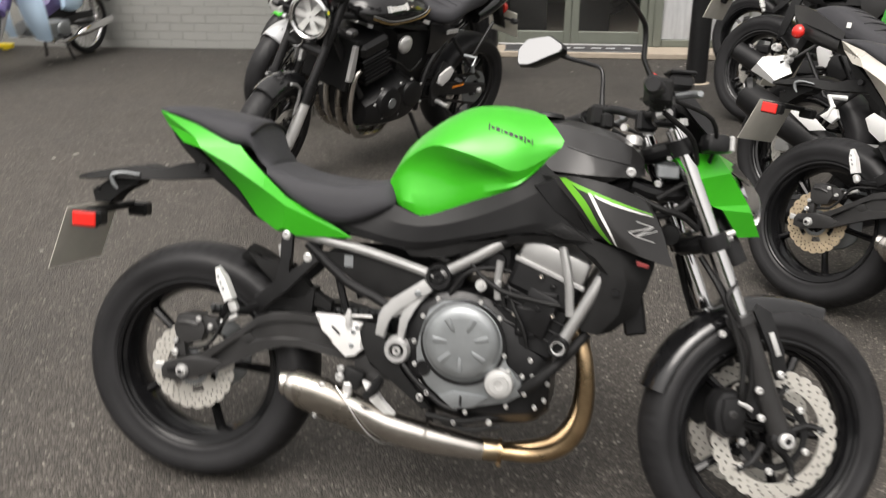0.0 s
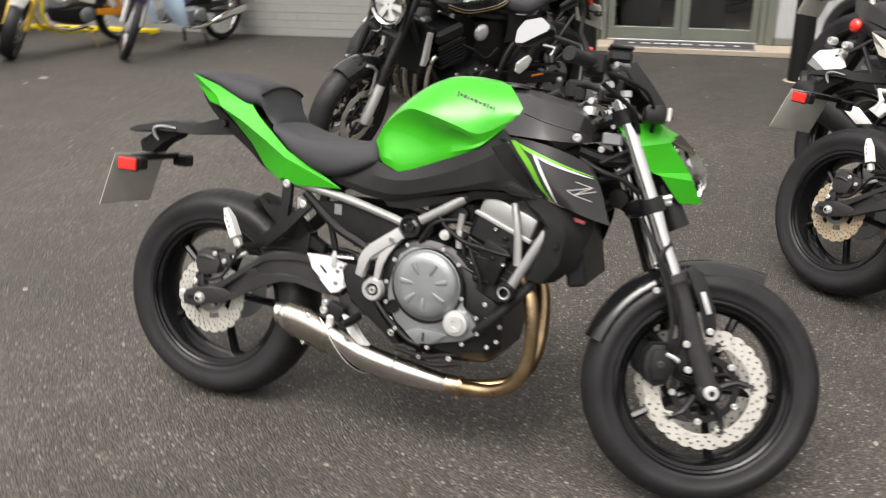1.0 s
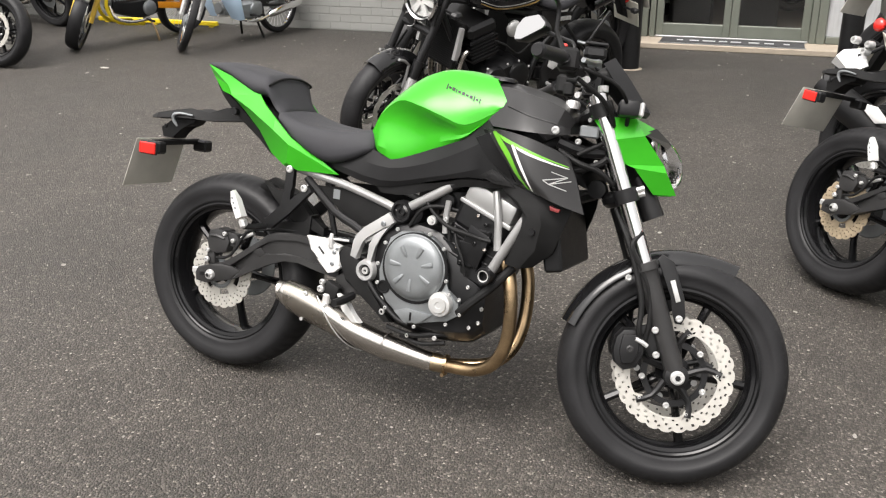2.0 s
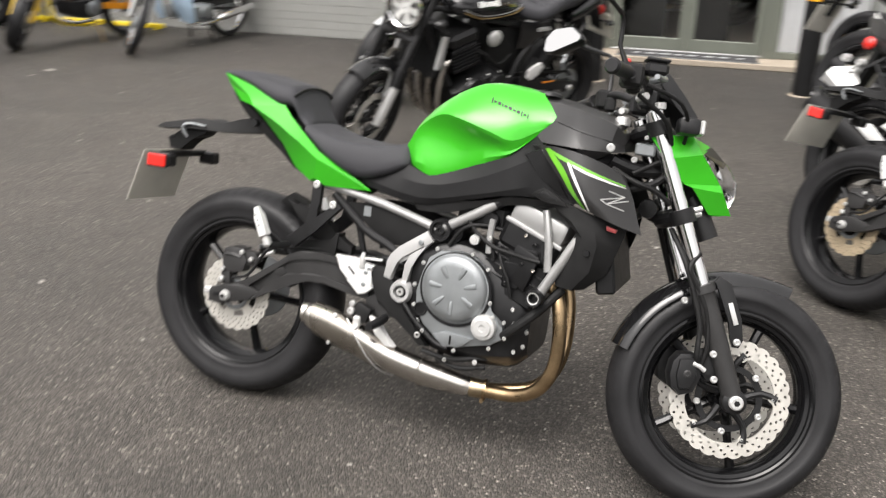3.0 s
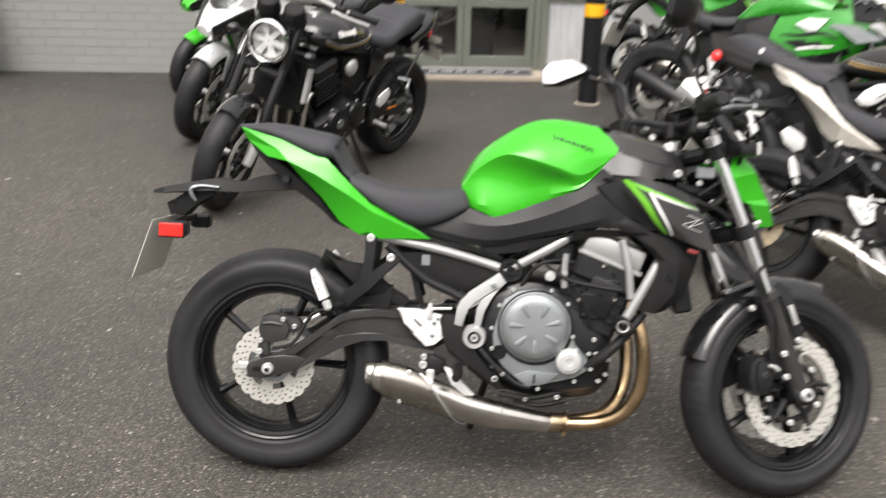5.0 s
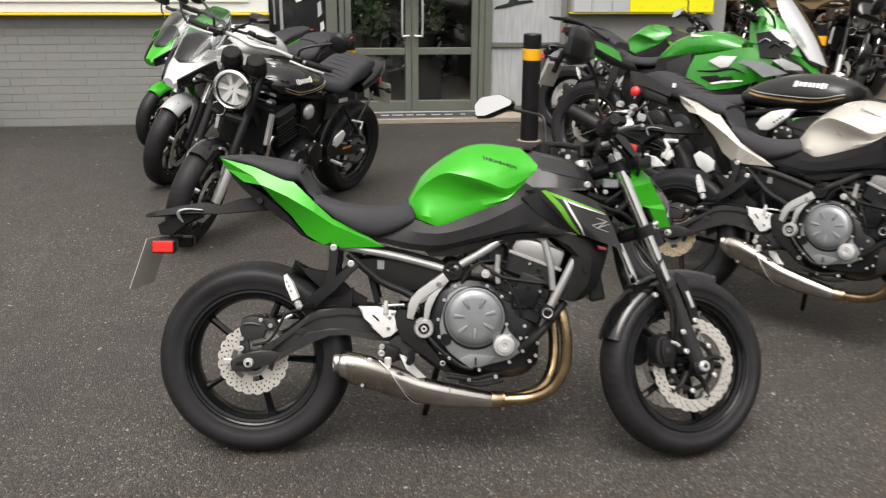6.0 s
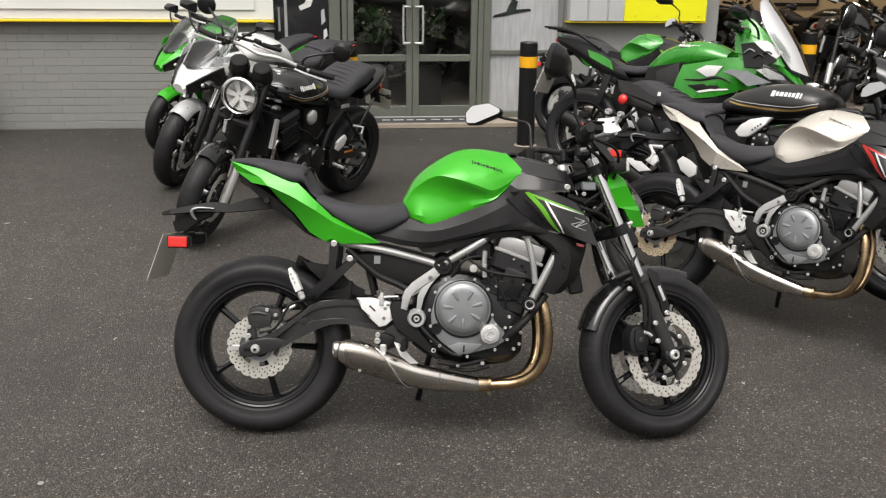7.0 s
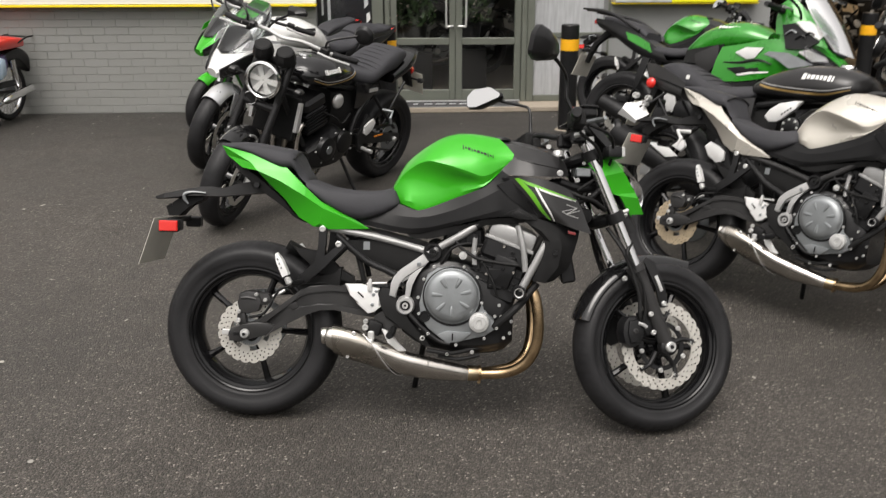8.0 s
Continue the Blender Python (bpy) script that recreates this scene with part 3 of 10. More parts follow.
entrance = thing("door_frame", Matrix.Identity(4), "grey-green aluminium entrance frame", "door frame", kind="structure")
rails("frame_post", [(-0.425, 0.052, -0.315, 2.35)], entrance, 8.45, 8.55)
rails("frame_post", [(-0.300, 0.052, -0.250, 2.35)], entrance, 8.455, 8.545)
rails("frame_post", [(1.072, 0.052, 1.125, 2.35)], entrance, 8.455, 8.545)
rails("frame_post", [(1.128, 0.052, 1.200, 2.35)], entrance, 8.45, 8.55)
rails("transom", [(-0.247, 2.20, 1.069, 2.35)], entrance)
rails("threshold", [(-0.247, 0.052, 1.069, 0.066)], entrance, 8.468, 8.55, ALLOY)


def door_leaf(name, x0, x1, g0, g1, handle_x):
    d = thing(name, pose(x0, 8.5, 0.068), "closed grey-green glazed shop door with a steel pull handle", "door", kind="structure")
    o = Vector((x0, 8.5, 0.068))
    def local(lo, hi):
        return [(a + b) / 2 - c for a, b, c in zip(lo, hi, o)], [b - a for a, b in zip(lo, hi)]
    for nm, lo, hi in (("stile", (x0, 8.475, 0.068), (g0, 8.525, 2.19)), ("stile", (g1, 8.475, 0.068), (x1, 8.525, 2.19)), ("bottom_rail", (g0, 8.476, 0.068), (g1, 8.524, 0.175)), ("middle_rail", (g0, 8.476, 0.624), (g1, 8.524, 0.692)), ("top_rail", (g0, 8.476, 2.08), (g1, 8.524, 2.19))):
        c, s = local(lo, hi)
        part(nm, box(B(), s, c, 0.004), FRAME, d)
    for lo, hi in (((g0, 8.497, 0.175), (g1, 8.503, 0.624)), ((g0, 8.497, 0.692), (g1, 8.503, 2.08))):
        c, s = local(lo, hi)
        part("pane", box(B(), s, c), GLASS, d, "clear glass pane").visible_shadow = False
    hx, sx = handle_x - x0, (x1 - 0.03 if handle_x < 0.4 else x0 + 0.03) - x0
    b = tube(B(), [(sx, -0.025, 0.742), (sx, -0.066, 0.742), (hx + (sx - hx) * 0.3, -0.072, 0.742), (hx, -0.074, 0.762), (hx, -0.074, 1.075), (hx + (sx - hx) * 0.3, -0.072, 1.095), (sx, -0.066, 1.095), (sx, -0.025, 1.095)], 0.0105, 10, 3)
    part("pull_handle", b, PALE, d, "polished steel pull handle")
    return d


door_leaf("door_1", -0.245, 0.403, -0.182, 0.343, 0.310)
door_leaf("door_2", 0.407, 1.068, 0.473, 1.002, 0.505)
side_panel = thing("streaked_panel", Matrix.Identity(4), "pale grey streaked laminate panel beside the door", "wall panel", kind="structure")
slab("upper_panel", (1.205, 8.49, 0.74), (1.90, 8.51, 2.35), STREAKED, "", "", side_panel)
slab("lower_panel", (1.205, 8.49, 0.115), (1.90, 8.51, 0.69), STREAKED, "", "", side_panel)
rails("panel_rail", [(1.205, 0.692, 1.90, 0.738)], side_panel, 8.465, 8.53)
rails("panel_rail", [(1.205, 0.052, 1.90, 0.113)], side_panel, 8.465, 8.53)
# dark printed figure on the panel: a sweeping stroke
part("printed_stroke", plate(B(), [(1.22, 1.06), (1.34, 1.075), (1.44, 1.10), (1.62, 1.13), (1.60, 1.15), (1.46, 1.14), (1.48, 1.22), (1.42, 1.25), (1.36, 1.12), (1.24, 1.085)], 8.484, 8.488), POSTER, side_panel, "black brush-stroke print")

film = thing("window_film", Matrix.Identity(4), "black printed window film with pale shapes beside the door", "window panel", kind="structure")
slab("film_sheet", (-0.965, 8.49, 0.052), (-0.43, 8.51, 2.35), POSTER, "", "", film)
for P, m in (([(-0.86, 0.80), (-0.83, 0.80), (-0.835, 1.30), (-0.86, 1.30)], SIGNGREY), ([(-0.70, 1.12), (-0.60, 1.16), (-0.55, 1.30), (-0.60, 1.32), (-0.66, 1.19), (-0.72, 1.16)], WHITE_P), ([(-0.50, 0.98), (-0.46, 1.02), (-0.47, 1.14), (-0.50, 1.12)], SIGNGREY), ([(-0.48, 0.84), (-0.44, 0.88), (-0.45, 0.95), (-0.48, 0.93)], WHITE_P), ([(-0.92, 0.92), (-0.90, 0.92), (-0.905, 1.15), (-0.92, 1.15)], SIGNGREY)):
    part("print_shape", plate(B(), P, 8.482, 8.488), m, film)

step = slab("door_step", (-0.98, 8.13, 0.0), (1.95, 8.56, 0.05), STONE, "tan concrete door step", "step", bevel=0.006)
doormat = slab("door_mat", (-0.17, 8.165, 0.0505), (1.04, 8.44, 0.060), MAT, "dark rubber mat with a worn pale print in a metal rim", "door mat", bevel=0.002, kind="thing")
for x0, x1 in ((-0.03, 0.02), (0.08, 0.16), (0.19, 0.30), (0.33, 0.40), (0.43, 0.52), (0.58, 0.67), (0.71, 0.79), (0.87, 0.92)):
    part("worn_print", box(B(), (x1 - x0, 0.045, 0.002), ((x0 + x1) / 2, 8.300, 0.0612)), SIGNGREY, doormat, "worn pale print bar")
for lo, hi in (((-0.18, 8.440), (1.05, 8.452)), ((-0.18, 8.153), (1.05, 8.165))):
    part("mat_rim", box(B(), (hi[0] - lo[0], hi[1] - lo[1], 0.008), ((lo[0] + hi[0]) / 2, (lo[1] + hi[1]) / 2, 0.055)), CAST, doormat, "grey metal rim")

# sheet-metal sign case right of the door
case = thing("sign_case", Matrix.Identity(4), "grey and bright yellow sheet-metal sign case on the wall", "sign")
slab("grey_half", (1.945, 8.19, 1.045), (2.503, 8.318, 1.75), SIGNGREY, "grey ribbed sheet", "", case, 0.006)
slab("yellow_half", (2.505, 8.19, 1.045), (3.365, 8.318, 1.75), SIGNYELLOW, "bright yellow sheet", "", case, 0.006)
slab("lower_trim", (1.93, 8.20, 1.030), (3.38, 8.318, 1.043), YELLOW, "yellow lower trim", "", case, 0.003)
for x in (2.126, 2.33):
    part("rib", tube(B(), [(x, 8.188, 1.07), (x, 8.186, 1.4), (x, 8.188, 1.72)], 0.010, 8, 2), PALE, case)
b = B()
for x in (2.62, 2.84, 3.06, 3.28):
    bolt(b, (x, 8.19, 1.10), 0.008, 0.006)
part("rivets", b, YELLOW, case)
part("wall_joint", box(B(), (0.02, 0.02, 3.3), (1.915, 8.315, 1.65)), FRAME, side_panel)

# rooms behind: entrance hall and showroom
slab("floor_inside", (-4.0, 8.57, -0.1), (12.0, 14.0, 0.045), FLOORT, "brown tiled showroom floor", "floor")
slab("wall_back", (3.2, 13.0, 0.045), (12.0, 13.2, 3.4), CREAM, "cream showroom back wall", "wall")
slab("wall_back_hall", (-4.0, 11.5, 0.045), (3.2, 11.7, 3.4), DARKROOM, "back wall of the entrance hall, coloured dark as an unlit room", "wall")
slab("wall_side_left", (-4.2, 8.56, 0.0), (-4.0, 14.0, 3.4), DARKROOM, "side wall of the entrance hall, coloured dark as an unlit room", "wall")
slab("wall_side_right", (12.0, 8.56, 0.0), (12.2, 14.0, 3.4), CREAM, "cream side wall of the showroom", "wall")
slab("wall_between", (3.2, 9.6, 0.045), (3.35, 12.99, 3.4), DARKROOM, "dividing wall, coloured dark as an unlit room", "wall")
slab("ceiling", (-4.2, 8.3, 3.4), (14.0, 14.0, 3.5), BOARD, "white ceiling", "ceiling")


# fixtures out of view, added for the showroom's warm light
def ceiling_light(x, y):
    t = thing("ceiling_light", pose(x, y, 3.38), "unseen ceiling light panel added to light the showroom", "ceiling light", "lights of the showroom")
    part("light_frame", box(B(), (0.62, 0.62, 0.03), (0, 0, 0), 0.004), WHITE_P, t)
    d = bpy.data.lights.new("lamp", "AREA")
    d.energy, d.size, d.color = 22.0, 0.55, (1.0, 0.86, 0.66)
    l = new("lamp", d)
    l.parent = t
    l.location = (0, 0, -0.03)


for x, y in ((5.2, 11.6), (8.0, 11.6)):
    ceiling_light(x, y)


def wall_picture(x0, x1, z0, z1):
    t = thing("framed_picture", pose((x0 + x1) / 2, 12.995, z0), "dark framed picture on the cream wall", "picture", "pictures in the showroom")
    w, h = x1 - x0, z1 - z0
    part("picture_frame", box(B(), (w, 0.04, h), (0, -0.02, h / 2), 0.006), SATIN, t)
    part("print", box(B(), (w - 0.1, 0.004, h - 0.1), (0, -0.043, h / 2)), RUSTY, t, "brown toned print")


wall_picture(6.4, 7.25, 1.0, 1.7)
wall_picture(4.6, 5.4, 1.2, 1.8)


def bollard(x, y):
    t = thing("bollard", pose(x, y, 0), "black steel bollard with an amber band near its top", "bollard", "bollards before the shop")
    part("post", lathe(B(), [(0, 0), (0.079, 0), (0.079, 0.915), (0.072, 0.925), (0, 0.928)], (0, 0, 0), 32, Matrix.Rotation(radians(90), 4, "X")), SATIN, t)
    part("band", lathe(B(), [(0.0805, 0.703), (0.0815, 0.704), (0.0815, 0.799), (0.0805, 0.80)], (0, 0, 0), 32, Matrix.Rotation(radians(90), 4, "X")), BAND, t, "amber reflective band")
    part("base_ring", lathe(B(), [(0.079, 0.0), (0.105, 0.0), (0.10, 0.004), (0.08, 0.006)], (0, 0, 0), 24, Matrix.Rotation(radians(90), 4, "X")), STONE, t, "pale concrete collar")
    return t


bollard(1.31, 7.2)
bollard(-0.29, 7.2)
bollard(4.66, 8.45)


# unseen, behind and beside the viewer: trees added to block the low sky
def added_woods(name, x0, x1, y0, y1, h0, h1, count, label):
    rng = random.Random(7)
    b = B()
    vs, fs = [], []
    for i in range(count):
        t = (i + rng.random()) / count
        x, y = x0 + (x1 - x0) * t + rng.uniform(-2, 2), y0 + (y1 - y0) * t + rng.uniform(-2, 2)
        h = rng.uniform(h0, h1)
        for j in range(150):
            z = h * (0.12 + 0.88 * rng.random() ** 0.8)
            r = 2.6 * math.sin(math.pi * min(1.0, 0.15 + z / h * 0.85)) ** 0.6
            a = rng.uniform(0, 2 * math.pi)
            c = np.array((x + r * rng.random() ** 0.4 * math.cos(a), y + r * rng.random() ** 0.4 * math.sin(a), z))
            u, v = np.array([rng.uniform(-1, 1) for _ in range(3)]), np.array([rng.uniform(-1, 1) for _ in range(3)])
            s = rng.uniform(0.35, 0.7)
            n = len(vs)
            vs += [c + s * u, c + s * v, c - s * u, c - s * v]
            fs.append((n, n + 1, n + 2, n + 3))
    me = bpy.data.meshes.new(name)
    me.from_pydata([tuple(v) for v in vs], [], fs)
    me.materials.append(LEAF)
    b.free()
    return tagged(new(name, me), label, "trees", kind="stuff")


added_woods("far_trees", -34, 34, -19, -19, 2.5, 4.5, 54, "unseen line of trees added behind the viewer to block low sky")
added_woods("far_trees_west", -26, -30, -16, 8, 3, 6, 16, "unseen line of trees added at the side to block low sky")
added_woods("far_trees_east", 26, 30, -16, 8, 3, 6, 16, "unseen line of trees added at the side to block low sky")
low = thing("yellow_kerb_rail", Matrix.Identity(4), "low yellow painted rail along the foot of the wall", "rail", kind="structure")
for x0, x1 in ((-6.08, -5.30), (-5.27, -4.62)):
    slab("rail_bar", (x0, 8.09, 0.014), (x1, 8.13, 0.058), YELLOW, "", "", low, 0.006)
for x in (-6.0, -5.4, -5.2, -4.72):
    slab("rail_foot", (x, 8.095, -0.005), (x + 0.05, 8.125, 0.016), YELLOW, "", "", low)


def scatter_litter():
    """Pale petals, leaf scraps and chippings lying about the yard."""
    rng = random.Random(11)
    vs, fs = [], []
    def fleck(x, y, s):
        a, e = rng.uniform(0, math.pi), rng.uniform(0.35, 0.9)
        u, v = np.array((math.cos(a), math.sin(a), rng.uniform(-0.06, 0.08))) * s, np.array((-math.sin(a), math.cos(a), rng.uniform(-0.06, 0.06))) * s * e
        c = np.array((x, y, dip(x, y) + 0.003 + s * 0.08))
        n = len(vs)
        ring_ = [c + u * math.cos(t) + v * math.sin(t) for t in (0.0, 1.2, 2.2, 3.1, 4.3, 5.4)]
        low_ = [q - np.array((0, 0, 0.002)) for q in ring_]
        vs.extend(ring_ + low_)
        fs.append(tuple(range(n, n + 6)))
        fs.append(tuple(range(n + 11, n + 5, -1)))
        fs.extend((n + i, n + 6 + i, n + 6 + (i + 1) % 6, n + (i + 1) % 6) for i in range(6))
    for _ in range(230):
        fleck(rng.uniform(-6, 3), rng.uniform(0.3, 8.2), rng.choice((0.004, 0.005, 0.006, 0.008, 0.012)))
    for _ in range(320):
        fleck(rng.uniform(-3.5, 2.5), rng.uniform(-0.2, 3.6), rng.choice((0.003, 0.003, 0.004, 0.005)))
    for _ in range(80):
        fleck(rng.uniform(-5, 1.5), 8.28 - 1.1 * rng.random() ** 2, rng.uniform(0.004, 0.013))
    for x, y, s in ((-1.497, 2.907, 0.014), (-2.005, 3.465, 0.013), (-2.52, 4.88, 0.018), (-4.37, 5.98, 0.042), (-4.38, 5.77, 0.022), (-4.58, 6.29, 0.016), (-2.95, 4.29, 0.012), (-2.69, 4.32, 0.012), (-3.95, 7.45, 0.018)):
        fleck(x, y, s)
    me = bpy.data.meshes.new("litter")
    me.from_pydata([tuple(v) for v in vs], [], fs)
    me.materials.append(LITTER)
    tagged(new("litter", me), "pale petals, leaf scraps and chippings on the asphalt", "litter", kind="stuff")


scatter_litter()


def potted_plant(x, y, z, seed):
    rng = random.Random(seed)
    t = thing("potted_plant", pose(x, y, z), "leafy potted plant with pale flowers behind the glass", "plant", "plants inside the entrance")
    part("pot", lathe(B(), [(0, 0), (0.10, 0), (0.14, 0.26), (0.15, 0.27), (0.13, 0.27), (0.12, 0.24), (0, 0.24)], (0, 0, 0), 24, Matrix.Rotation(radians(90), 4, "X")), SATIN, t, "dark pot")
    for nm, mat, cnt, size in (("foliage", LEAF, 150, 0.05), ("flowers", PETAL, 34, 0.022)):
        vs, fs = [], []
        for _ in range(cnt):
            a, r, h = rng.uniform(0, 6.28), 0.24 * rng.random() ** 0.5, rng.uniform(0.28, 0.62)
            c = np.array((r * math.cos(a), r * math.sin(a), h))
            u, v = np.array([rng.uniform(-1, 1) for _ in range(3)]) * size, np.array([rng.uniform(-1, 1) for _ in range(3)]) * size * 0.5
            n = len(vs)
            vs += [c - u, c + v, c + u, c - v]
            fs.append((n, n + 1, n + 2, n + 3))
        me = bpy.data.meshes.new(nm)
        me.from_pydata([tuple(v) for v in vs], [], fs)
        me.materials.append(mat)
        o = new(nm, me)
        o.parent = t
        tagged(o, kind="stuff")


for x, y, s in ((0.02, 9.15, 1), (0.62, 9.35, 2), (-0.05, 9.6, 3)):
    slab("plant_stand", (x - 0.18, y - 0.18, 0.045), (x + 0.18, y + 0.18, 0.50), SATIN, "dark square plant stand", "stand", bevel=0.006, kind="thing")
    potted_plant(x, y, 0.50, s)
# ---------------------------------------------------------------- the naked roadster
RAKE = 24.0


def steering(deg, foot=1.51, rake=RAKE):
    return turn_about((foot, 0, 0), (-math.sin(radians(rake)), 0, math.cos(radians(rake))), deg)


def pair(name, make, mat, parent, label="", m=None, angle=34):
    """The same part on both flanks."""
    for side in (0, 1):
        b = make(B())
        if side:
            flip(b)
        part(name, moved(b, m) if m else b, mat, parent, label, angle)


def rear_end(bike, disc_mat=DISC):
    w = add_rim(bike, (0, 0, 0.312), 0.16, Matrix.Identity(4), WHEEL, 5, label="black five-spoke cast rear wheel")
    add_tyre(w, (0, 0, 0.312), 0.312, 0.16, Matrix.Identity(4))
    add_disc(w, (0, 0, 0.312), -0.075, 0.111, 0.070, Matrix.Identity(4), disc_mat, 20, False, tabs=False)
    b, n, radii = B(), 72, (0.043, 0.053, 0.073)
    g = {(i, j, q): b.verts.new((radii[j] * math.cos(2 * math.pi * i / n), y, 0.312 + radii[j] * math.sin(2 * math.pi * i / n))) for i in range(n) for j in range(3) for q, y in enumerate((-0.0785, -0.0735))}
    def web(i, j):
        return j == 0 or j == 1 and i % 12 < 6
    for i in range(n):
        for j in range(2):
            if web(i, j):
                c = [(i, j), ((i + 1) % n, j), ((i + 1) % n, j + 1), (i, j + 1)]
                b.faces.new([g[(*p, 0)] for p in c]), b.faces.new([g[(*p, 1)] for p in c[::-1]])
                for e, (di, dj) in enumerate(((0, -1), (1, 0), (0, 1), (-1, 0))):
                    if not web((i + di) % n, j + dj):
                        p0, p1 = c[e], c[(e + 1) % 4]
                        b.faces.new((g[(*p0, 0)], g[(*p0, 1)], g[(*p1, 1)], g[(*p1, 0)]))
    part("disc_carrier", b, disc_mat, w, "pale disc centre with open windows")
    b = B()
    for i in range(40):
        a = 2 * math.pi * i / 40
        box(b, (0.0035, 0.004, 0.006), (0.0455 * math.cos(a), -0.086, 0.312 + 0.0455 * math.sin(a)))
    part("speed_ring", lathe(b, [(0.036, -0.085), (0.043, -0.085), (0.043, -0.081), (0.036, -0.081), (0.036, -0.085)], (0, 0, 0.312), 40), CAST, w, "toothed grey sensor ring")
    part("rear_sprocket", lathe(B(), [(0.05, 0.07), (0.095, 0.07), (0.098, 0.073), (0.095, 0.076), (0.05, 0.076), (0.05, 0.07)], (0, 0, 0.312), 36), CAST, w)
    part("axle_nut", lathe(B(), [(0.0, -0.140), (0.007, -0.140), (0.009, -0.134), (0.013, -0.134), (0.0165, -0.128), (0.0165, -0.115), (0, -0.115)], (-0.006, 0, 0.312), 20), PALE, w, "bright axle nut")
    part("axle_bore", lathe(B(), [(0, -0.1395), (0.0062, -0.1395), (0.0062, -0.1412), (0, -0.1412)], (-0.006, 0, 0.312), 6), ENGINE, w)
    return w


def naked_bike(name, m, paint, label, steer=19.5, stripe=LIME, accent=WHITE_P, disc_mat=DISC, logo=SATIN, frame_mat=ALLOY):
    k = thing(name, m, label, "motorcycle", "motorcycles before the shop")
    I = Matrix.Identity(4)
    S = steering(steer)
    rear_end(k, disc_mat)

    # swingarm: a boxed beam with two sunken panels
    def arm(b):
        plate(b, [(-0.060, 0.285), (-0.064, 0.312), (-0.055, 0.330), (-0.018, 0.341), (0.034, 0.353), (0.091, 0.394), (0.149, 0.438), (0.181, 0.465), (0.213, 0.479), (0.277, 0.484), (0.360, 0.480), (0.560, 0.445), (0.560, 0.385), (0.400, 0.384), (0.299, 0.402), (0.247, 0.403), (0.196, 0.384), (0.131, 0.345), (0.067, 0.308), (0.008, 0.292), (-0.024, 0.282)], -0.113, -0.085, 0.006)
        plate(b, [(-0.060, 0.285), (-0.064, 0.312), (-0.055, 0.330), (-0.018, 0.341), (0.034, 0.353), (0.069, 0.351), (0.096, 0.341), (0.067, 0.308), (0.008, 0.292), (-0.024, 0.282)], -0.126, -0.112, 0.005)
        plate(b, [(0.034, 0.353), (0.091, 0.395), (0.149, 0.439), (0.181, 0.467), (0.213, 0.481), (0.277, 0.486), (0.360, 0.482), (0.440, 0.468), (0.440, 0.450), (0.349, 0.464), (0.284, 0.467), (0.220, 0.462), (0.184, 0.449), (0.162, 0.425), (0.130, 0.410), (0.069, 0.351)], -0.127, -0.112, 0.004)
        plate(b, [(0.067, 0.307), (0.096, 0.341), (0.160, 0.395), (0.179, 0.409), (0.208, 0.412), (0.247, 0.421), (0.298, 0.420), (0.376, 0.408), (0.440, 0.402), (0.440, 0.380), (0.383, 0.386), (0.299, 0.401), (0.247, 0.402), (0.196, 0.383), (0.131, 0.344)], -0.126, -0.112, 0.004)
        return plate(b, [(0.130, 0.410), (0.162, 0.425), (0.179, 0.409), (0.160, 0.395)], -0.1255, -0.112, 0.003)
    pair("swingarm", arm, SWING, k, "black boxed steel swingarm")
    pair("adjuster_slot", lambda b: plate(b, [(-0.046, 0.316), (-0.022, 0.318), (-0.022, 0.306), (-0.046, 0.303)], -0.1275, -0.125, 0.002), ENGINE, k)
    part("swingarm_bridge", box(B(), (0.12, 0.20, 0.06), (0.42, 0, 0.42), 0.01), SATIN, k)
    part("chain_adjuster", box(B(), (0.03, 0.012, 0.02), (-0.075, -0.105, 0.312), 0.003), PALE, k)
    # caliper
    b = plate(B(), [(-0.030, 0.449), (0.000, 0.458), (0.031, 0.455), (0.048, 0.422), (0.037, 0.388), (0.000, 0.378), (-0.029, 0.384), (-0.038, 0.415)], -0.112, -0.060, 0.008)
    plate(b, [(0.025, 0.452), (0.070, 0.448), (0.082, 0.425), (0.060, 0.408), (0.036, 0.410)], -0.104, -0.070, 0.005)
    plate(b, [(-0.036, 0.392), (-0.012, 0.386), (-0.006, 0.345), (-0.030, 0.338), (-0.040, 0.356)], -0.106, -0.082, 0.004)
    part("rear_caliper", b, SWING, k, "black rear brake caliper")
    for x, z, r in ((0.030, 0.446, 0.007), (0.060, 0.428, 0.007), (-0.032, 0.355, 0.009), (-0.030, 0.386, 0.007)):
        part("caliper_bolt", bolt(B(), (x, -0.110, z), r, 0.009), PALE, k)
    part("caliper_rib", tube(B(), [(-0.024, -0.112, 0.432), (0.000, -0.114, 0.436), (0.028, -0.112, 0.430)], 0.005, 6, 2), SWING, k)
    part("brake_hose", tube(B(), [(0.005, -0.112, 0.366), (0.050, -0.120, 0.378), (0.073, -0.120, 0.403), (0.095, -0.116, 0.446), (0.130, -0.110, 0.474), (0.300, -0.090, 0.495)], 0.0045, 8), PLASTIC, k)
    part("hose_guide", tube(B(), [(0.085, -0.108, 0.440), (0.125, -0.106, 0.462)], 0.006, 8, 1), PALE, k)
    part("chain_guard", plate(B(), [(-0.02, 0.428), (0.18, 0.448), (0.30, 0.43), (0.30, 0.41), (0.17, 0.432), (-0.02, 0.415)], 0.07, 0.095, 0.003), PLASTIC, k)
    b = B()
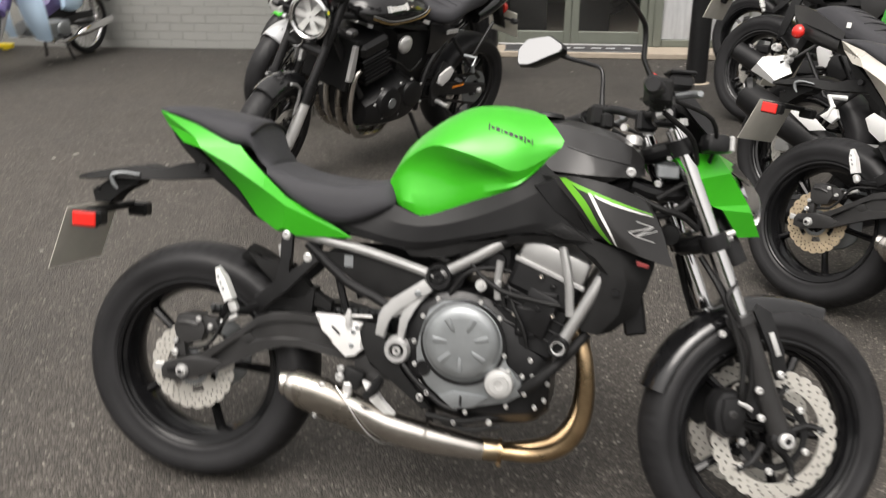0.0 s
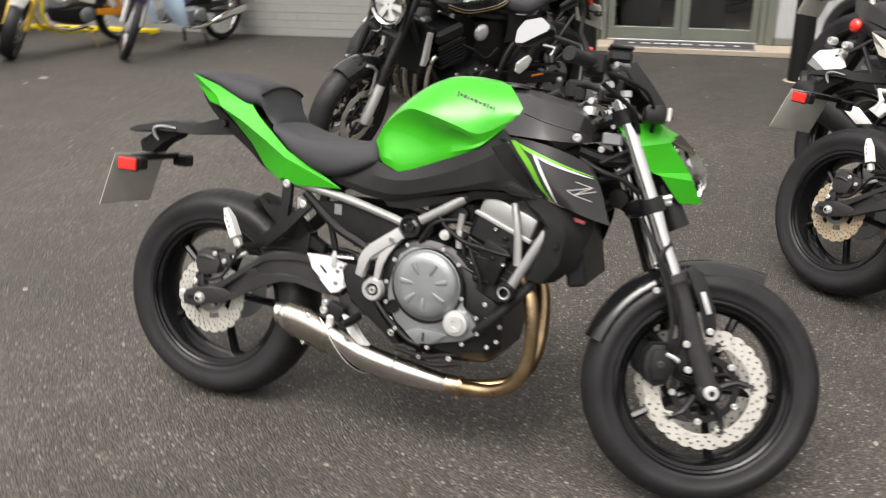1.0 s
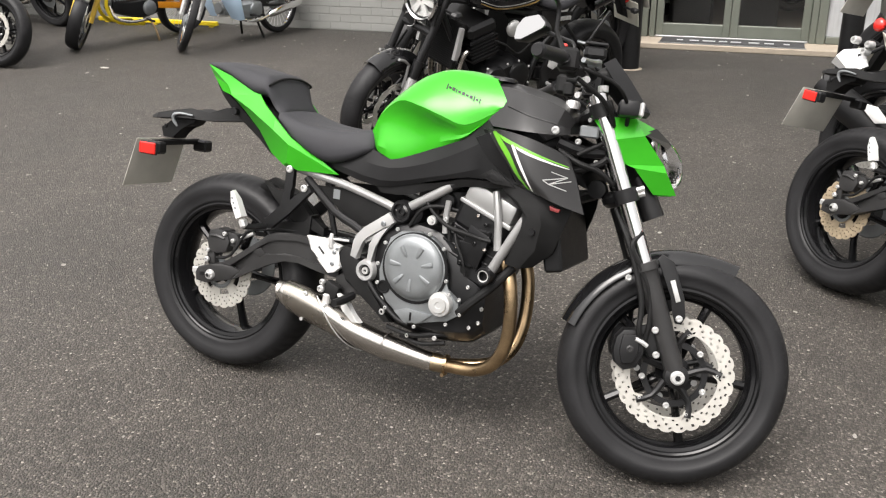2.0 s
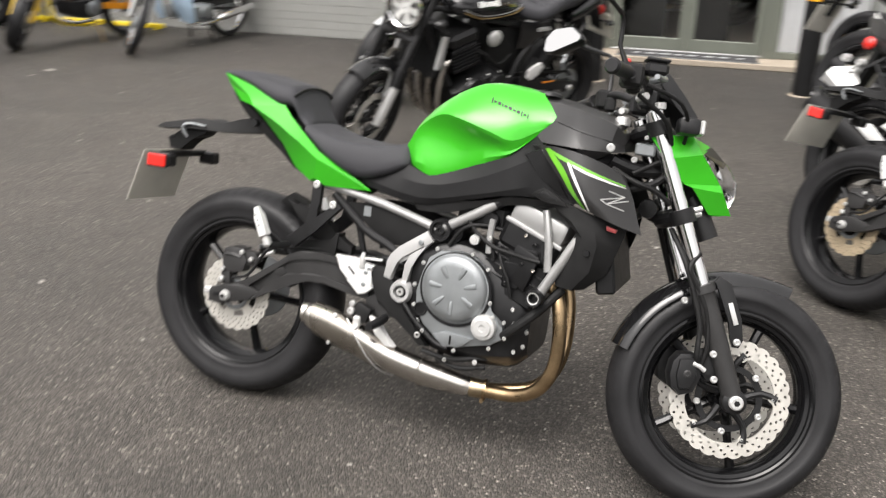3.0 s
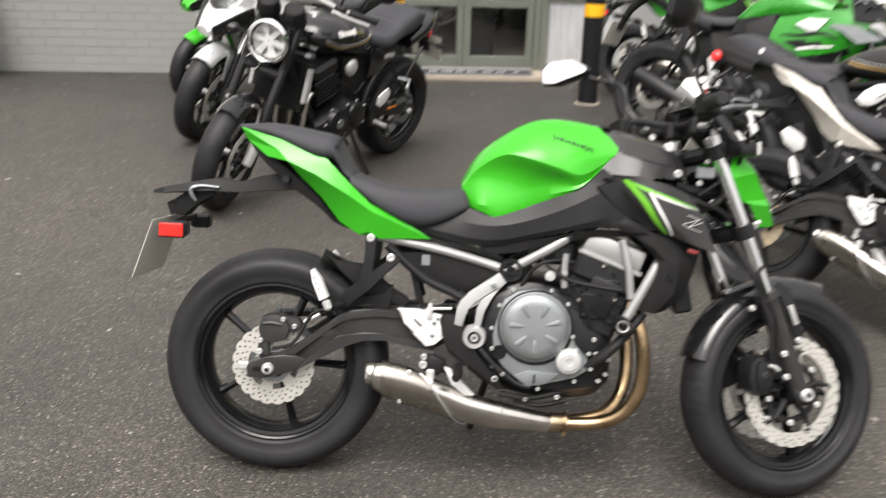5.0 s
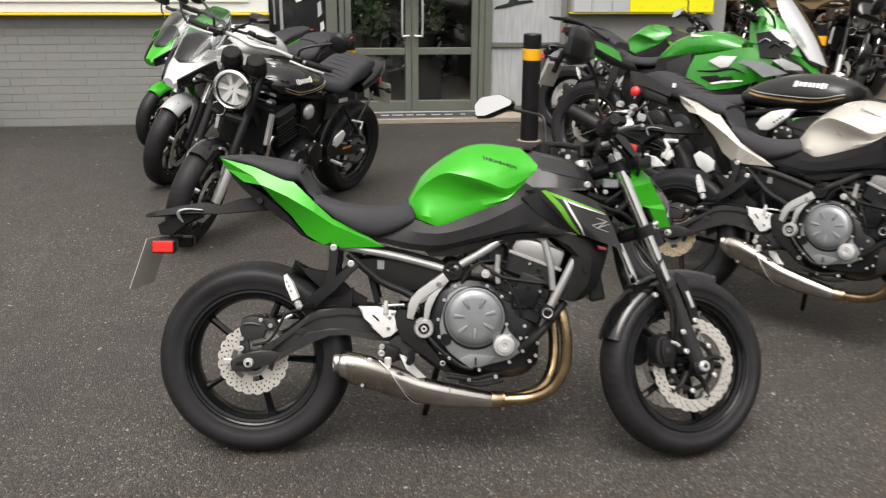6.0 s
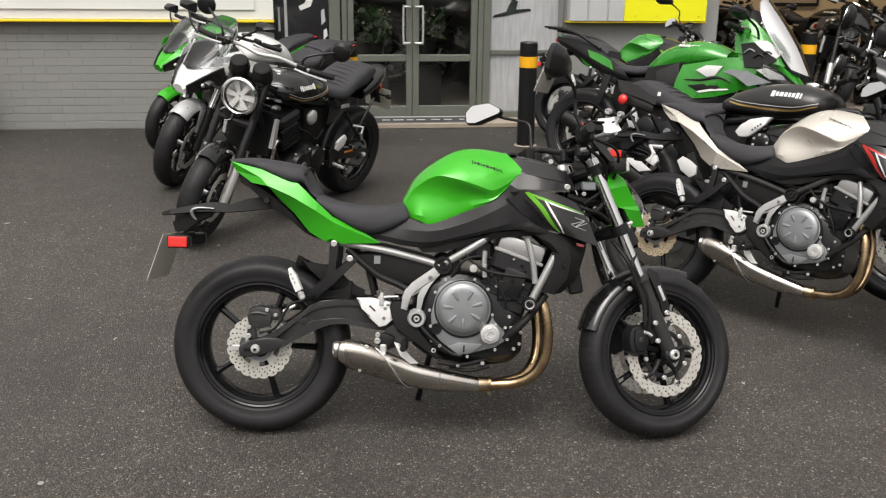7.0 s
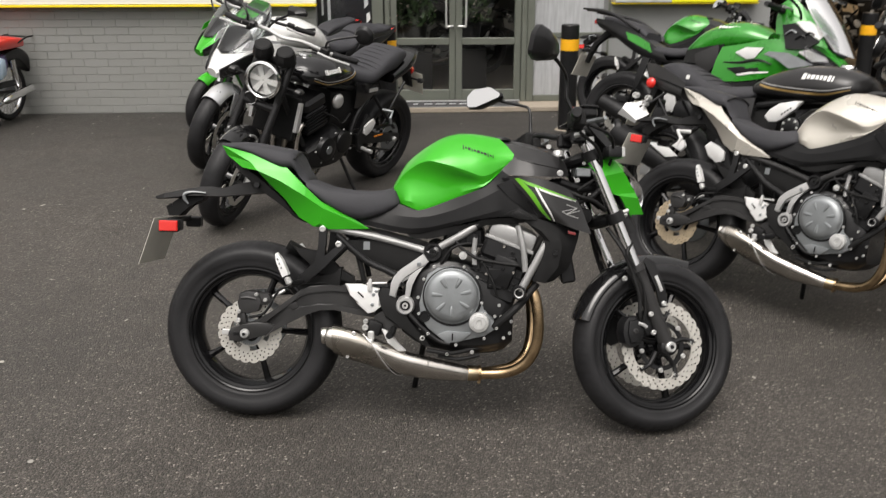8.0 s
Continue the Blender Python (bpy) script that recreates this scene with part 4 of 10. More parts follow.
    for i in range(36):
        box(b, (0.0135, 0.012 if i % 2 else 0.018, 0.014), (-0.02 + i * 0.0155, 0.082, 0.432 + i * 0.0013), 0.002)
    part("drive_chain", b, CAST, k, "oily grey drive chain")
    part("swingarm_box", plate(B(), [(0.198, 0.480), (0.203, 0.512), (0.296, 0.520), (0.305, 0.545), (0.318, 0.545), (0.312, 0.480)], -0.098, -0.040, 0.004), PLASTIC, k, "black plastic box over the swingarm")
    # hugger behind the wheel
    b = B()
    rows = []
    for a in (48, 60, 72, 84):
        ca, sa = math.cos(radians(a - 15)), math.sin(radians(a - 15))
        rows.append([(ca * 0.335, y, 0.312 + sa * (0.335 - abs(y) * 0.25)) for y in (-0.085, -0.05, 0.0, 0.05, 0.085)])
    S2 = [curve_pts(r, 2) for r in rows]
    for off in (0.0, 0.006):
        g = [[b.verts.new(Vector(p) + Vector((p[0], 0, p[2] - 0.312)).normalized() * off) for p in r] for r in S2]
        for i in range(len(g) - 1):
            for j in range(len(g[0]) - 1):
                b.faces.new((g[i][j], g[i][j + 1], g[i + 1][j + 1], g[i + 1][j]))
    part("rear_hugger", b, PLASTIC, k, "black plastic wheel hugger")
    part("hugger_arm", plate(B(), [(0.135, 0.625), (0.165, 0.605), (0.255, 0.600), (0.30, 0.545), (0.36, 0.515), (0.36, 0.490), (0.24, 0.52), (0.17, 0.585)], -0.09, -0.055, 0.004), PLASTIC, k)
    # passenger peg bracket
    pair("peg_bracket", lambda b: plate(b, [(0.243, 0.690), (0.272, 0.690), (0.270, 0.620), (0.256, 0.575), (0.300, 0.618), (0.322, 0.640), (0.338, 0.622), (0.262, 0.545), (0.205, 0.492), (0.172, 0.500), (0.178, 0.520), (0.235, 0.565), (0.246, 0.620)], -0.150, -0.128, 0.004), SATIN, k, "black passenger footrest bracket")
    peg = Matrix.Rotation(radians(65), 4, "Y")
    pair("passenger_peg", lambda b: hull(b, [[(0.114, -0.196, 0.598), (0.114, -0.208, 0.597), (0.122, -0.208, 0.602), (0.123, -0.196, 0.603)], [(0.120, -0.190, 0.570), (0.120, -0.212, 0.568), (0.140, -0.212, 0.578), (0.142, -0.190, 0.578)], [(0.140, -0.186, 0.522), (0.140, -0.210, 0.520), (0.160, -0.210, 0.530), (0.162, -0.186, 0.530)]], 1, 1, False), WHITE_CAST, k, "folded bright alloy footrest", None, 20)
    pair("peg_joint", lambda b: box(b, (0.030, 0.026, 0.020), (0.158, -0.196, 0.508), 0.006, peg), PALE, k)
    pair("peg_stem", lambda b: tube(b, [(0.160, -0.196, 0.500), (0.176, -0.165, 0.497), (0.190, -0.130, 0.500)], 0.010, 8, 1), SATIN, k)
    for d in (0.0, 0.014, 0.028):
        pair("peg_groove", lambda b: box(b, (0.007, 0.008, 0.004), (0.124 + d * 0.45, -0.211, 0.580 - d), 0.001, peg), CAST, k)
    pair("bracket_bolts", lambda b: bolt(bolt(b, (0.257, -0.150, 0.680), 0.011, 0.008), (0.312, -0.150, 0.630), 0.011, 0.008), PALE, k)
    # frame tubes
    pair("subframe_tube", lambda b: tube(b, [(0.262, -0.122, 0.684), (0.42, -0.118, 0.660), (0.56, -0.122, 0.628), (0.630, -0.128, 0.608)], 0.0122, 10), frame_mat, k, "painted frame tube")
    pair("subframe_stay", lambda b: tube(b, [(0.300, -0.115, 0.660), (0.40, -0.112, 0.575), (0.47, -0.112, 0.545), (0.56, -0.118, 0.50)], 0.012, 10, 2), SATIN, k)
    pair("subframe_stay", lambda b: tube(b, [(0.36, -0.090, 0.635), (0.385, -0.085, 0.54), (0.395, -0.08, 0.50)], 0.010, 8, 2), SATIN, k)
    pair("frame_tube", lambda b: tube(b, [(0.640, -0.130, 0.620), (0.720, -0.136, 0.668), (0.775, -0.135, 0.705)], 0.0135, 12), frame_mat, k, "painted frame tube")
    pair("frame_tube", lambda b: tube(b, [(0.775, -0.135, 0.705), (0.90, -0.120, 0.78), (1.05, -0.07, 0.86)], 0.015, 10), SATIN, k)
    pair("down_tube", lambda b: tube(b, [(1.016, -0.150, 0.668), (0.975, -0.158, 0.585), (0.930, -0.160, 0.495)], 0.0135, 12), ALLOY, k, "silver grey frame tube")
    pair("down_tube", lambda b: tube(b, [(0.916, -0.138, 0.712), (0.935, -0.150, 0.640), (0.945, -0.156, 0.560)], 0.0105, 10), ALLOY, k)
    pair("frame_slider", lambda b: lathe(b, [(0, -0.170), (0.012, -0.170), (0.013, -0.188), (0.016, -0.190), (0.021, -0.190), (0.0235, -0.185), (0.0235, -0.150), (0, -0.150)], (0.925, 0, 0.492), 24), SATIN, k, "black engine mount boss")
    pair("mount_ring", lambda b: lathe(b, [(0.0125, -0.186), (0.0135, -0.1905), (0.0155, -0.191), (0.0165, -0.188), (0.0145, -0.184), (0.0125, -0.186)], (0.925, 0, 0.492), 24), PALE, k, "thin bright ring")
    pair("frame_boss", lambda b: lathe(b, [(0, -0.140), (0.006, -0.140), (0.007, -0.148), (0.012, -0.148), (0.013, -0.138), (0.021, -0.138), (0.023, -0.150), (0.029, -0.150), (0.032, -0.142), (0.032, -0.118), (0, -0.118)], (0.632, 0, 0.612), 24), SATIN, k)
    # pivot plate and footrest hanger
    pair("pivot_plate", lambda b: plate(b, [(0.601, 0.606), (0.621, 0.580), (0.600, 0.562), (0.534, 0.525), (0.520, 0.505), (0.511, 0.455), (0.489, 0.462), (0.494, 0.505), (0.502, 0.525), (0.524, 0.550)], -0.160, -0.132, 0.004), BRIGHT_CAST, k, "silver heel plate")
    pair("pivot_plate", lambda b: plate(b, [(0.600, 0.566), (0.614, 0.572), (0.580, 0.534), (0.564, 0.500), (0.559, 0.452), (0.542, 0.455), (0.546, 0.505), (0.560, 0.535)], -0.157, -0.134, 0.003), BRIGHT_CAST, k)
    pair("pivot_plate", lambda b: plate(b, [(0.524, 0.515), (0.566, 0.538), (0.554, 0.520), (0.530, 0.505)], -0.150, -0.136, 0.002), BRIGHT_CAST, k)
    pair("plate_bolt", lambda b: bolt(b, (0.588, -0.160, 0.572), 0.008, 0.005), CAST, k)
    pair("pivot_cover", lambda b: lathe(b, [(0.017, -0.160), (0.019, -0.168), (0.027, -0.168), (0.031, -0.160), (0.034, -0.130), (0.017, -0.130), (0.017, -0.160)], (0.544, 0, 0.428), 28), BRIGHT_CAST, k, "silver pivot ring")
    pair("pivot_cap", lambda b: lathe(b, [(0, -0.158), (0.016, -0.158), (0.0165, -0.13), (0, -0.13)], (0.544, 0, 0.428), 20), ENGINE, k)
    pair("pivot_nut", lambda b: lathe(b, [(0.004, -0.160), (0.005, -0.166), (0.010, -0.166), (0.011, -0.157)], (0.544, 0, 0.428), 12), PALE, k)
    pair("hanger", lambda b: plate(b, [(0.442, 0.457), (0.465, 0.488), (0.494, 0.484), (0.518, 0.445), (0.556, 0.372), (0.640, 0.292), (0.612, 0.288), (0.531, 0.358), (0.477, 0.386)], -0.152, -0.124, 0.005), PLASTIC, k, "black footrest hanger")
    pair("hanger_plate", lambda b: plate(b, [(0.436, 0.388), (0.505, 0.430), (0.528, 0.385), (0.560, 0.350), (0.524, 0.345), (0.495, 0.350), (0.483, 0.322), (0.438, 0.320)], -0.135, -0.118, 0.004), SWING, k, "grey-black hanger plate")
    part("brake_adjuster", tube(B(), [(0.412, -0.158, 0.498), (0.445, -0.160, 0.502), (0.480, -0.156, 0.503)], 0.0038, 8, 2), PALE, k)
    part("brake_adjuster", tube(B(), [(0.423, -0.160, 0.475), (0.423, -0.162, 0.500), (0.424, -0.160, 0.516)], (0.009, 0.008, 0.005), 8, 1), PALE, k)
    part("exhaust_bracket", plate(B(), [(0.336, 0.495), (0.393, 0.496), (0.456, 0.482), (0.446, 0.455), (0.462, 0.422), (0.440, 0.402), (0.417, 0.396), (0.379, 0.430), (0.362, 0.462)], -0.158, -0.128, 0.007), WHITE_CAST, k, "bare cast alloy heel guard", 20)
    part("bracket_groove", tube(B(), [(0.382, -0.159, 0.470), (0.394, -0.160, 0.460), (0.402, -0.160, 0.452)], 0.003, 6, 1), ENGINE, k)
    part("exhaust_bracket_bolts", bolt(bolt(bolt(B(), (0.436, -0.158, 0.462), 0.006, 0.005), (0.432, -0.158, 0.428), 0.006, 0.005), (0.444, -0.158, 0.474), 0.005, 0.004), CAST, k)
    part("brake_lever", tube(B(), [(0.56, -0.165, 0.40), (0.60, -0.170, 0.36), (0.66, -0.172, 0.315), (0.70, -0.172, 0.305)], 0.007, 8), SATIN, k)
    part("rider_peg", tube(B(), [(0.505, -0.15, 0.345), (0.505, -0.22, 0.340), (0.500, -0.265, 0.338)], (0.012, 0.013, 0.011), 10, 2), SATIN, k, "black rider footrest")
    # engine
    b = hull(B(), [[(0.53, -0.08, 0.48), (0.53, -0.11, 0.46), (0.53, -0.11, 0.36), (0.53, -0.08, 0.33)], [(0.60, -0.10, 0.575), (0.60, -0.152, 0.54), (0.60, -0.15, 0.33), (0.60, -0.08, 0.285)], [(0.74, -0.10, 0.585), (0.74, -0.150, 0.54), (0.74, -0.15, 0.30), (0.74, -0.08, 0.262)], [(0.86, -0.10, 0.52), (0.86, -0.140, 0.48), (0.86, -0.14, 0.31), (0.86, -0.08, 0.27)], [(0.91, -0.09, 0.46), (0.91, -0.11, 0.44), (0.91, -0.11, 0.34), (0.91, -0.08, 0.31)]], 3, 2)
    part("crankcase", b, ENGINE, k, "black engine casing")
    pair("clutch_cover", lambda b: lathe(plate(b, [(0.606, 0.500), (0.618, 0.538), (0.650, 0.562), (0.700, 0.569), (0.748, 0.560), (0.782, 0.532), (0.797, 0.470), (0.804, 0.425), (0.845, 0.395), (0.850, 0.360), (0.815, 0.335), (0.770, 0.325), (0.720, 0.308), (0.672, 0.318), (0.624, 0.355), (0.598, 0.392), (0.592, 0.442)], -0.172, -0.145, 0.006), [(0, -0.197), (0.058, -0.197), (0.070, -0.1955), (0.080, -0.191), (0.088, -0.184), (0.0905, -0.176), (0.094, -0.175), (0.095, -0.168)], (0.702, 0, 0.469), 48), CAST, k, "grey cast alloy clutch cover")
    for i, a in enumerate((122, 175, 225, 270, 328, 17, 65)):
        ca, sa = math.cos(radians(a)), math.sin(radians(a))
        pair("cover_rib", lambda b: tube(b, [(0.702 + 0.032 * ca, -0.197, 0.469 + 0.032 * sa), (0.702 + 0.046 * ca, -0.1985, 0.469 + 0.046 * sa), (0.702 + 0.066 * ca, -0.197, 0.469 + 0.066 * sa)], (0.003, 0.0058, 0.0072), 8, 2, True, 0.6), CAST, k)
    # raised black ring stands for the shadow in the cover's groove
    pair("cover_groove", lambda b: lathe(b, [(0.0925, -0.1722), (0.0930, -0.1752), (0.1005, -0.1752), (0.1010, -0.1722)], (0.704, 0, 0.466), 48), ENGINE, k, "black ring for the shade of the groove round the clutch cover")
    pair("cover_port", lambda b: lathe(b, [(0, -0.1725), (0.014, -0.1725), (0.015, -0.176), (0.019, -0.176), (0.020, -0.17)], (0.612, 0, 0.396), 20), ENGINE, k, "black port")
    pair("cover_plate", lambda b: plate(b, [(0.655, 0.335), (0.690, 0.350), (0.770, 0.345), (0.740, 0.318), (0.690, 0.308)], -0.180, -0.171, 0.002), CAST, k)
    part("cover_mark", box(B(), (0.005, 0.003, 0.024), (0.708, -0.181, 0.330)), ENGINE, k)
    pair("filler_cap", lambda b: lathe(b, [(0, -0.199), (0.008, -0.199), (0.010, -0.203), (0.022, -0.203), (0.024, -0.197), (0.026, -0.197), (0.032, -0.195), (0.034, -0.188), (0.034, -0.17), (0, -0.17)], (0.796, 0, 0.383), 28), PALE, k, "bright oil filler cap")
    def cover_bolts(b):
        for x, z in ((0.606, 0.522), (0.640, 0.566), (0.740, 0.568), (0.786, 0.535), (0.803, 0.448), (0.848, 0.405), (0.855, 0.365), (0.815, 0.328), (0.720, 0.302), (0.625, 0.338), (0.592, 0.405), (0.588, 0.460), (0.815, 0.412)):
            bolt(b, (x, -0.172, z), 0.0056, 0.008)
        return b
    pair("casing_bolts", cover_bolts, PALE, k, "bright casing bolts")
    R = Matrix.Translation((0.835, 0, 0.490)) @ Matrix.Rotation(radians(19), 4, "Y")
    b = box(B(), (0.17, 0.27, 0.13), (0.0, 0, 0.04), 0.010)
    box(b, (0.165, 0.29, 0.075), (0.0, 0, 0.135), 0.012)
    for z in (0.02, 0.045, 0.07):
        box(b, (0.178, 0.278, 0.006), (0, 0, z), 0.002)
    part("cylinder_block", moved(b, R), ENGINE, k, "black cylinder block")
    part("cam_cover", moved(box(box(B(), (0.160, 0.290, 0.060), (0.0, 0, 0.198), 0.012, seg=2), (0.172, 0.300, 0.012), (0.0, 0, 0.168), 0.003), R), ALLOY, k, "silver cam cover")
    pair("cylinder_cover", lambda b: bolt(bolt(bolt(box(box(b, (0.05, 0.02, 0.07), (0.845, -0.145, 0.53), 0.004), (0.06, 0.018, 0.03), (0.885, -0.142, 0.59), 0.004), (0.87, -0.156, 0.565), 0.006), (0.83, -0.156, 0.505), 0.006), (0.90, -0.15, 0.62), 0.006), ENGINE, k)
    pair("engine_bolts", lambda b: [bolt(b, p, 0.0060, 0.008) for p in ((0.870, -0.142, 0.402), (0.905, -0.118, 0.385), (0.880, -0.142, 0.330), (0.900, -0.12, 0.345), (0.862, -0.145, 0.440), (0.80, -0.150, 0.590), (0.775, -0.150, 0.615))] and b, PALE, k)
    for x, z in ((0.872, 0.640), (0.815, 0.545), (0.905, 0.555)):
        pair("block_bolt", lambda b: bolt(b, (x, -0.150, z), 0.0058, 0.008), STEEL, k)
    pair("sensor_lead", lambda b: tube(b, [(0.80, -0.145, 0.600), (0.815, -0.165, 0.56), (0.84, -0.168, 0.515), (0.852, -0.160, 0.47)], 0.004, 6), PLASTIC, k)
    pair("block_cover", lambda b: box(b, (0.075, 0.016, 0.10), (0.868, -0.146, 0.555), 0.006, Matrix.Rotation(radians(19), 4, "Y"), 2), ENGINE, k, "black cam chain cover")
    part("engine_plug", lathe(B(), [(0, -0.168), (0.006, -0.168), (0.007, -0.164), (0.013, -0.164), (0.014, -0.15), (0, -0.15)], (0.735, 0, 0.605), 14), PALE, k)
    part("water_pipe", tube(B(), [(0.845, -0.165, 0.365), (0.88, -0.168, 0.40), (0.935, -0.150, 0.455), (0.985, -0.130, 0.520)], 0.013, 10), PLASTIC, k, "black coolant hose")
    part("wiring", tube(B(), [(0.74, -0.150, 0.62), (0.79, -0.160, 0.595), (0.86, -0.165, 0.585), (0.92, -0.150, 0.58)], 0.006, 8), PLASTIC, k)
    part("wiring", tube(B(), [(0.66, -0.140, 0.575), (0.70, -0.150, 0.63), (0.75, -0.140, 0.645), (0.80, -0.13, 0.64)], 0.005, 8), PLASTIC, k)
    part("wiring", tube(B(), [(0.70, -0.140, 0.66), (0.74, -0.150, 0.62), (0.78, -0.150, 0.60), (0.79, -0.15, 0.56)], 0.005, 8), PLASTIC, k)
    part("throttle_body", lathe(box(B(), (0.14, 0.22, 0.07), (0.735, 0, 0.665), 0.012), [(0, -0.13), (0.02, -0.13), (0.022, -0.10)], (0.765, 0, 0.66), 14), ENGINE, k)
    part("breather_union", tube(B(), [(0.775, -0.145, 0.665), (0.772, -0.148, 0.62), (0.775, -0.150, 0.575)], 0.009, 8), ALLOY, k)
    part("starter_motor", lathe(B(), [(0, -0.12), (0.03, -0.12), (0.034, -0.11), (0.034, 0.0), (0, 0.0)], (0.66, 0, 0.61), 18), ENGINE, k)
    part("belly_hose", tube(B(), [(0.62, -0.135, 0.275), (0.70, -0.140, 0.268), (0.78, -0.130, 0.285), (0.85, -0.12, 0.30)], 0.008, 8), PLASTIC, k)
    part("belly_hose", tube(B(), [(0.66, -0.12, 0.255), (0.73, -0.13, 0.247), (0.80, -0.12, 0.262)], 0.007, 8), PLASTIC, k)
    part("belly_bolts", bolt(bolt(bolt(bolt(B(), (0.60, -0.145, 0.355), 0.009, 0.01), (0.605, -0.145, 0.318), 0.009, 0.01), (0.69, -0.140, 0.265), 0.006, 0.01), (0.775, -0.14, 0.275), 0.007, 0.008), PALE, k)
    # exhaust: a silencer that leans inwards at its foot, with a shield along its outer side
    sec = []
    for x, zt, zb, yc, hy, lean_in in ((0.276, 0.343, 0.288, -0.136, 0.030, 0.1), (0.292, 0.351, 0.268, -0.134, 0.040, 0.2), (0.360, 0.340, 0.236, -0.122, 0.050, 0.45), (0.440, 0.312, 0.212, -0.110, 0.054, 0.5), (0.530, 0.276, 0.184, -0.103, 0.053, 0.5), (0.625, 0.252, 0.168, -0.096, 0.047, 0.4), (0.735, 0.226, 0.166, -0.086, 0.033, 0.2), (0.765, 0.219, 0.169, -0.082, 0.026, 0.0)):
        zc, hz = (zt + zb) / 2, (zt - zb) / 2
        sec.append([(x + 0.10 * hz * math.sin(a), yc + hy * math.cos(a) - lean_in * hz * math.sin(a), zc + hz * math.sin(a)) for a in (2 * math.pi * i / 24 for i in range(24))])
    cols = [curve_pts([q[i] for q in sec], 6) for i in range(24)]
    b = B()
    rings = [[b.verts.new(c[i]) for c in cols] for i in range(len(cols[0]))]
    for A, C in zip(rings, rings[1:]):
        for j in range(24):
            b.faces.new((A[j], A[(j + 1) % 24], C[(j + 1) % 24], C[j]))
    b.faces.new(rings[0][::-1]), b.faces.new(rings[-1])
    part("silencer", b, STEEL, k, "brushed steel underslung silencer")
    rows = []
    for j in range(6, 21):
        end = 0.385 + 0.150 * ((j - 6) / 12) ** 0.8 if j < 18 else 0.535
        line = [p for p in cols[j % 24] if 0.300 < p[0] < end + 0.02]
        mid = np.mean([c[len(c) // 2] for c in cols], axis=0)
        pts = []
        for q in range(9):
            x = 0.303 + (end - 0.303) * q / 8
            i = min(range(len(line) - 1), key=lambda n: abs((line[n][0] + line[n + 1][0]) / 2 - x))
            f = (x - line[i][0]) / max(1e-6, line[i + 1][0] - line[i][0])
            p = line[i] + (line[i + 1] - line[i]) * min(1.2, max(-0.2, f))
            pts.append((p[0], p[1] - 0.005 * max(0.0, -math.cos(2 * math.pi * j / 24)), p[2] + 0.005 * math.sin(2 * math.pi * j / 24)))
        rows.append(pts)
    part("heat_shield", sheet(B(), rows, 0.004, 1, 1), SHIELD, k, "brushed steel heat shield", 50)
    part("shield_edge", tube(B(), [rows[j][-1] for j in range(1, 14)], 0.0018, 6, 2), PALE, k)
    part("shield_rivets", bolt(bolt(B(), tuple(np.array(rows[9][2]) - (0, 0.001, 0)), 0.006, 0.005), tuple(np.array(rows[2][5]) - (0, 0.001, 0)), 0.008, 0.006), PALE, k)
    at = min(range(len(cols[0])), key=lambda i: abs(cols[0][i][0] - 0.618))
    weld = [tuple(c[at]) for c in cols]
    part("weld_bead", tube(B(), weld + weld[:1], 0.004, 6, 1, False), STEEL, k)
    part("silencer_outlet", lathe(B(), [(0.028, -0.004), (0.031, 0.0), (0.031, 0.05), (0.025, 0.05), (0.025, 0.0), (0.028, -0.004)], (0, 0, 0), 26, Matrix.Translation((0.264, -0.137, 0.317)) @ Matrix.Rotation(radians(-80), 4, "Z") @ Matrix.Rotation(radians(4), 4, "X")), STEEL, k)
    part("silencer_bolts", bolt(bolt(B(), (0.412, -0.142, 0.352), 0.011, 0.014), (0.413, -0.140, 0.372), 0.009, 0.012), PALE, k)
    part("silencer_strap", plate(B(), [(0.468, 0.348), (0.486, 0.342), (0.504, 0.318), (0.552, 0.276), (0.526, 0.274), (0.490, 0.302)], -0.152, -0.128, 0.005), WHITE_CAST, k, "bright exhaust stay")
    part("silencer_clamp", box(box(B(), (0.030, 0.022, 0.010), (0.427, -0.158, 0.308), 0.003), (0.022, 0.020, 0.030), (0.432, -0.142, 0.325), 0.004), PALE, k, "bright silencer clamp")
    part("clamp_screw", tube(B(), [(0.429, -0.160, 0.308), (0.430, -0.162, 0.286)], 0.006, 8, 1), PALE, k)
    part("clamp_block", box(B(), (0.052, 0.030, 0.050), (0.440, -0.130, 0.350), 0.010, Matrix.Rotation(radians(20), 4, "Y"), 2), PLASTIC, k, "black rubber-mounted clamp block")
    part("pipe_clamp", tube(B(), [(0.750, -0.082, 0.196), (0.775, -0.079, 0.194), (0.800, -0.076, 0.194)], (0.026, 0.027, 0.025), 16, 2), PALE_GOLD, k, "straw-tinted pipe clamp")
    part("pipe_band", tube(tube(B(), [(0.798, -0.076, 0.194), (0.806, -0.075, 0.194)], 0.0295, 16, 1), [(0.802, -0.075, 0.168), (0.802, -0.100, 0.168)], 0.006, 8, 1), BRONZE, k, "heat-tinted clamp band")
    for P in ([(0.915, -0.085, 0.550), (0.952, -0.105, 0.528), (0.982, -0.128, 0.470), (0.996, -0.135, 0.385), (0.990, -0.130, 0.305), (0.955, -0.115, 0.240), (0.895, -0.098, 0.205), (0.810, -0.086, 0.194)], [(0.915, 0.055, 0.550), (0.945, 0.055, 0.525), (0.972, 0.050, 0.450), (0.982, 0.030, 0.345), (0.968, 0.006, 0.265), (0.928, -0.028, 0.219), (0.870, -0.052, 0.202), (0.810, -0.066, 0.194)]):
        part("header_pipe", tube(B(), P, 0.0186, 16, 5), BRONZE, k, "heat-tinted exhaust header")
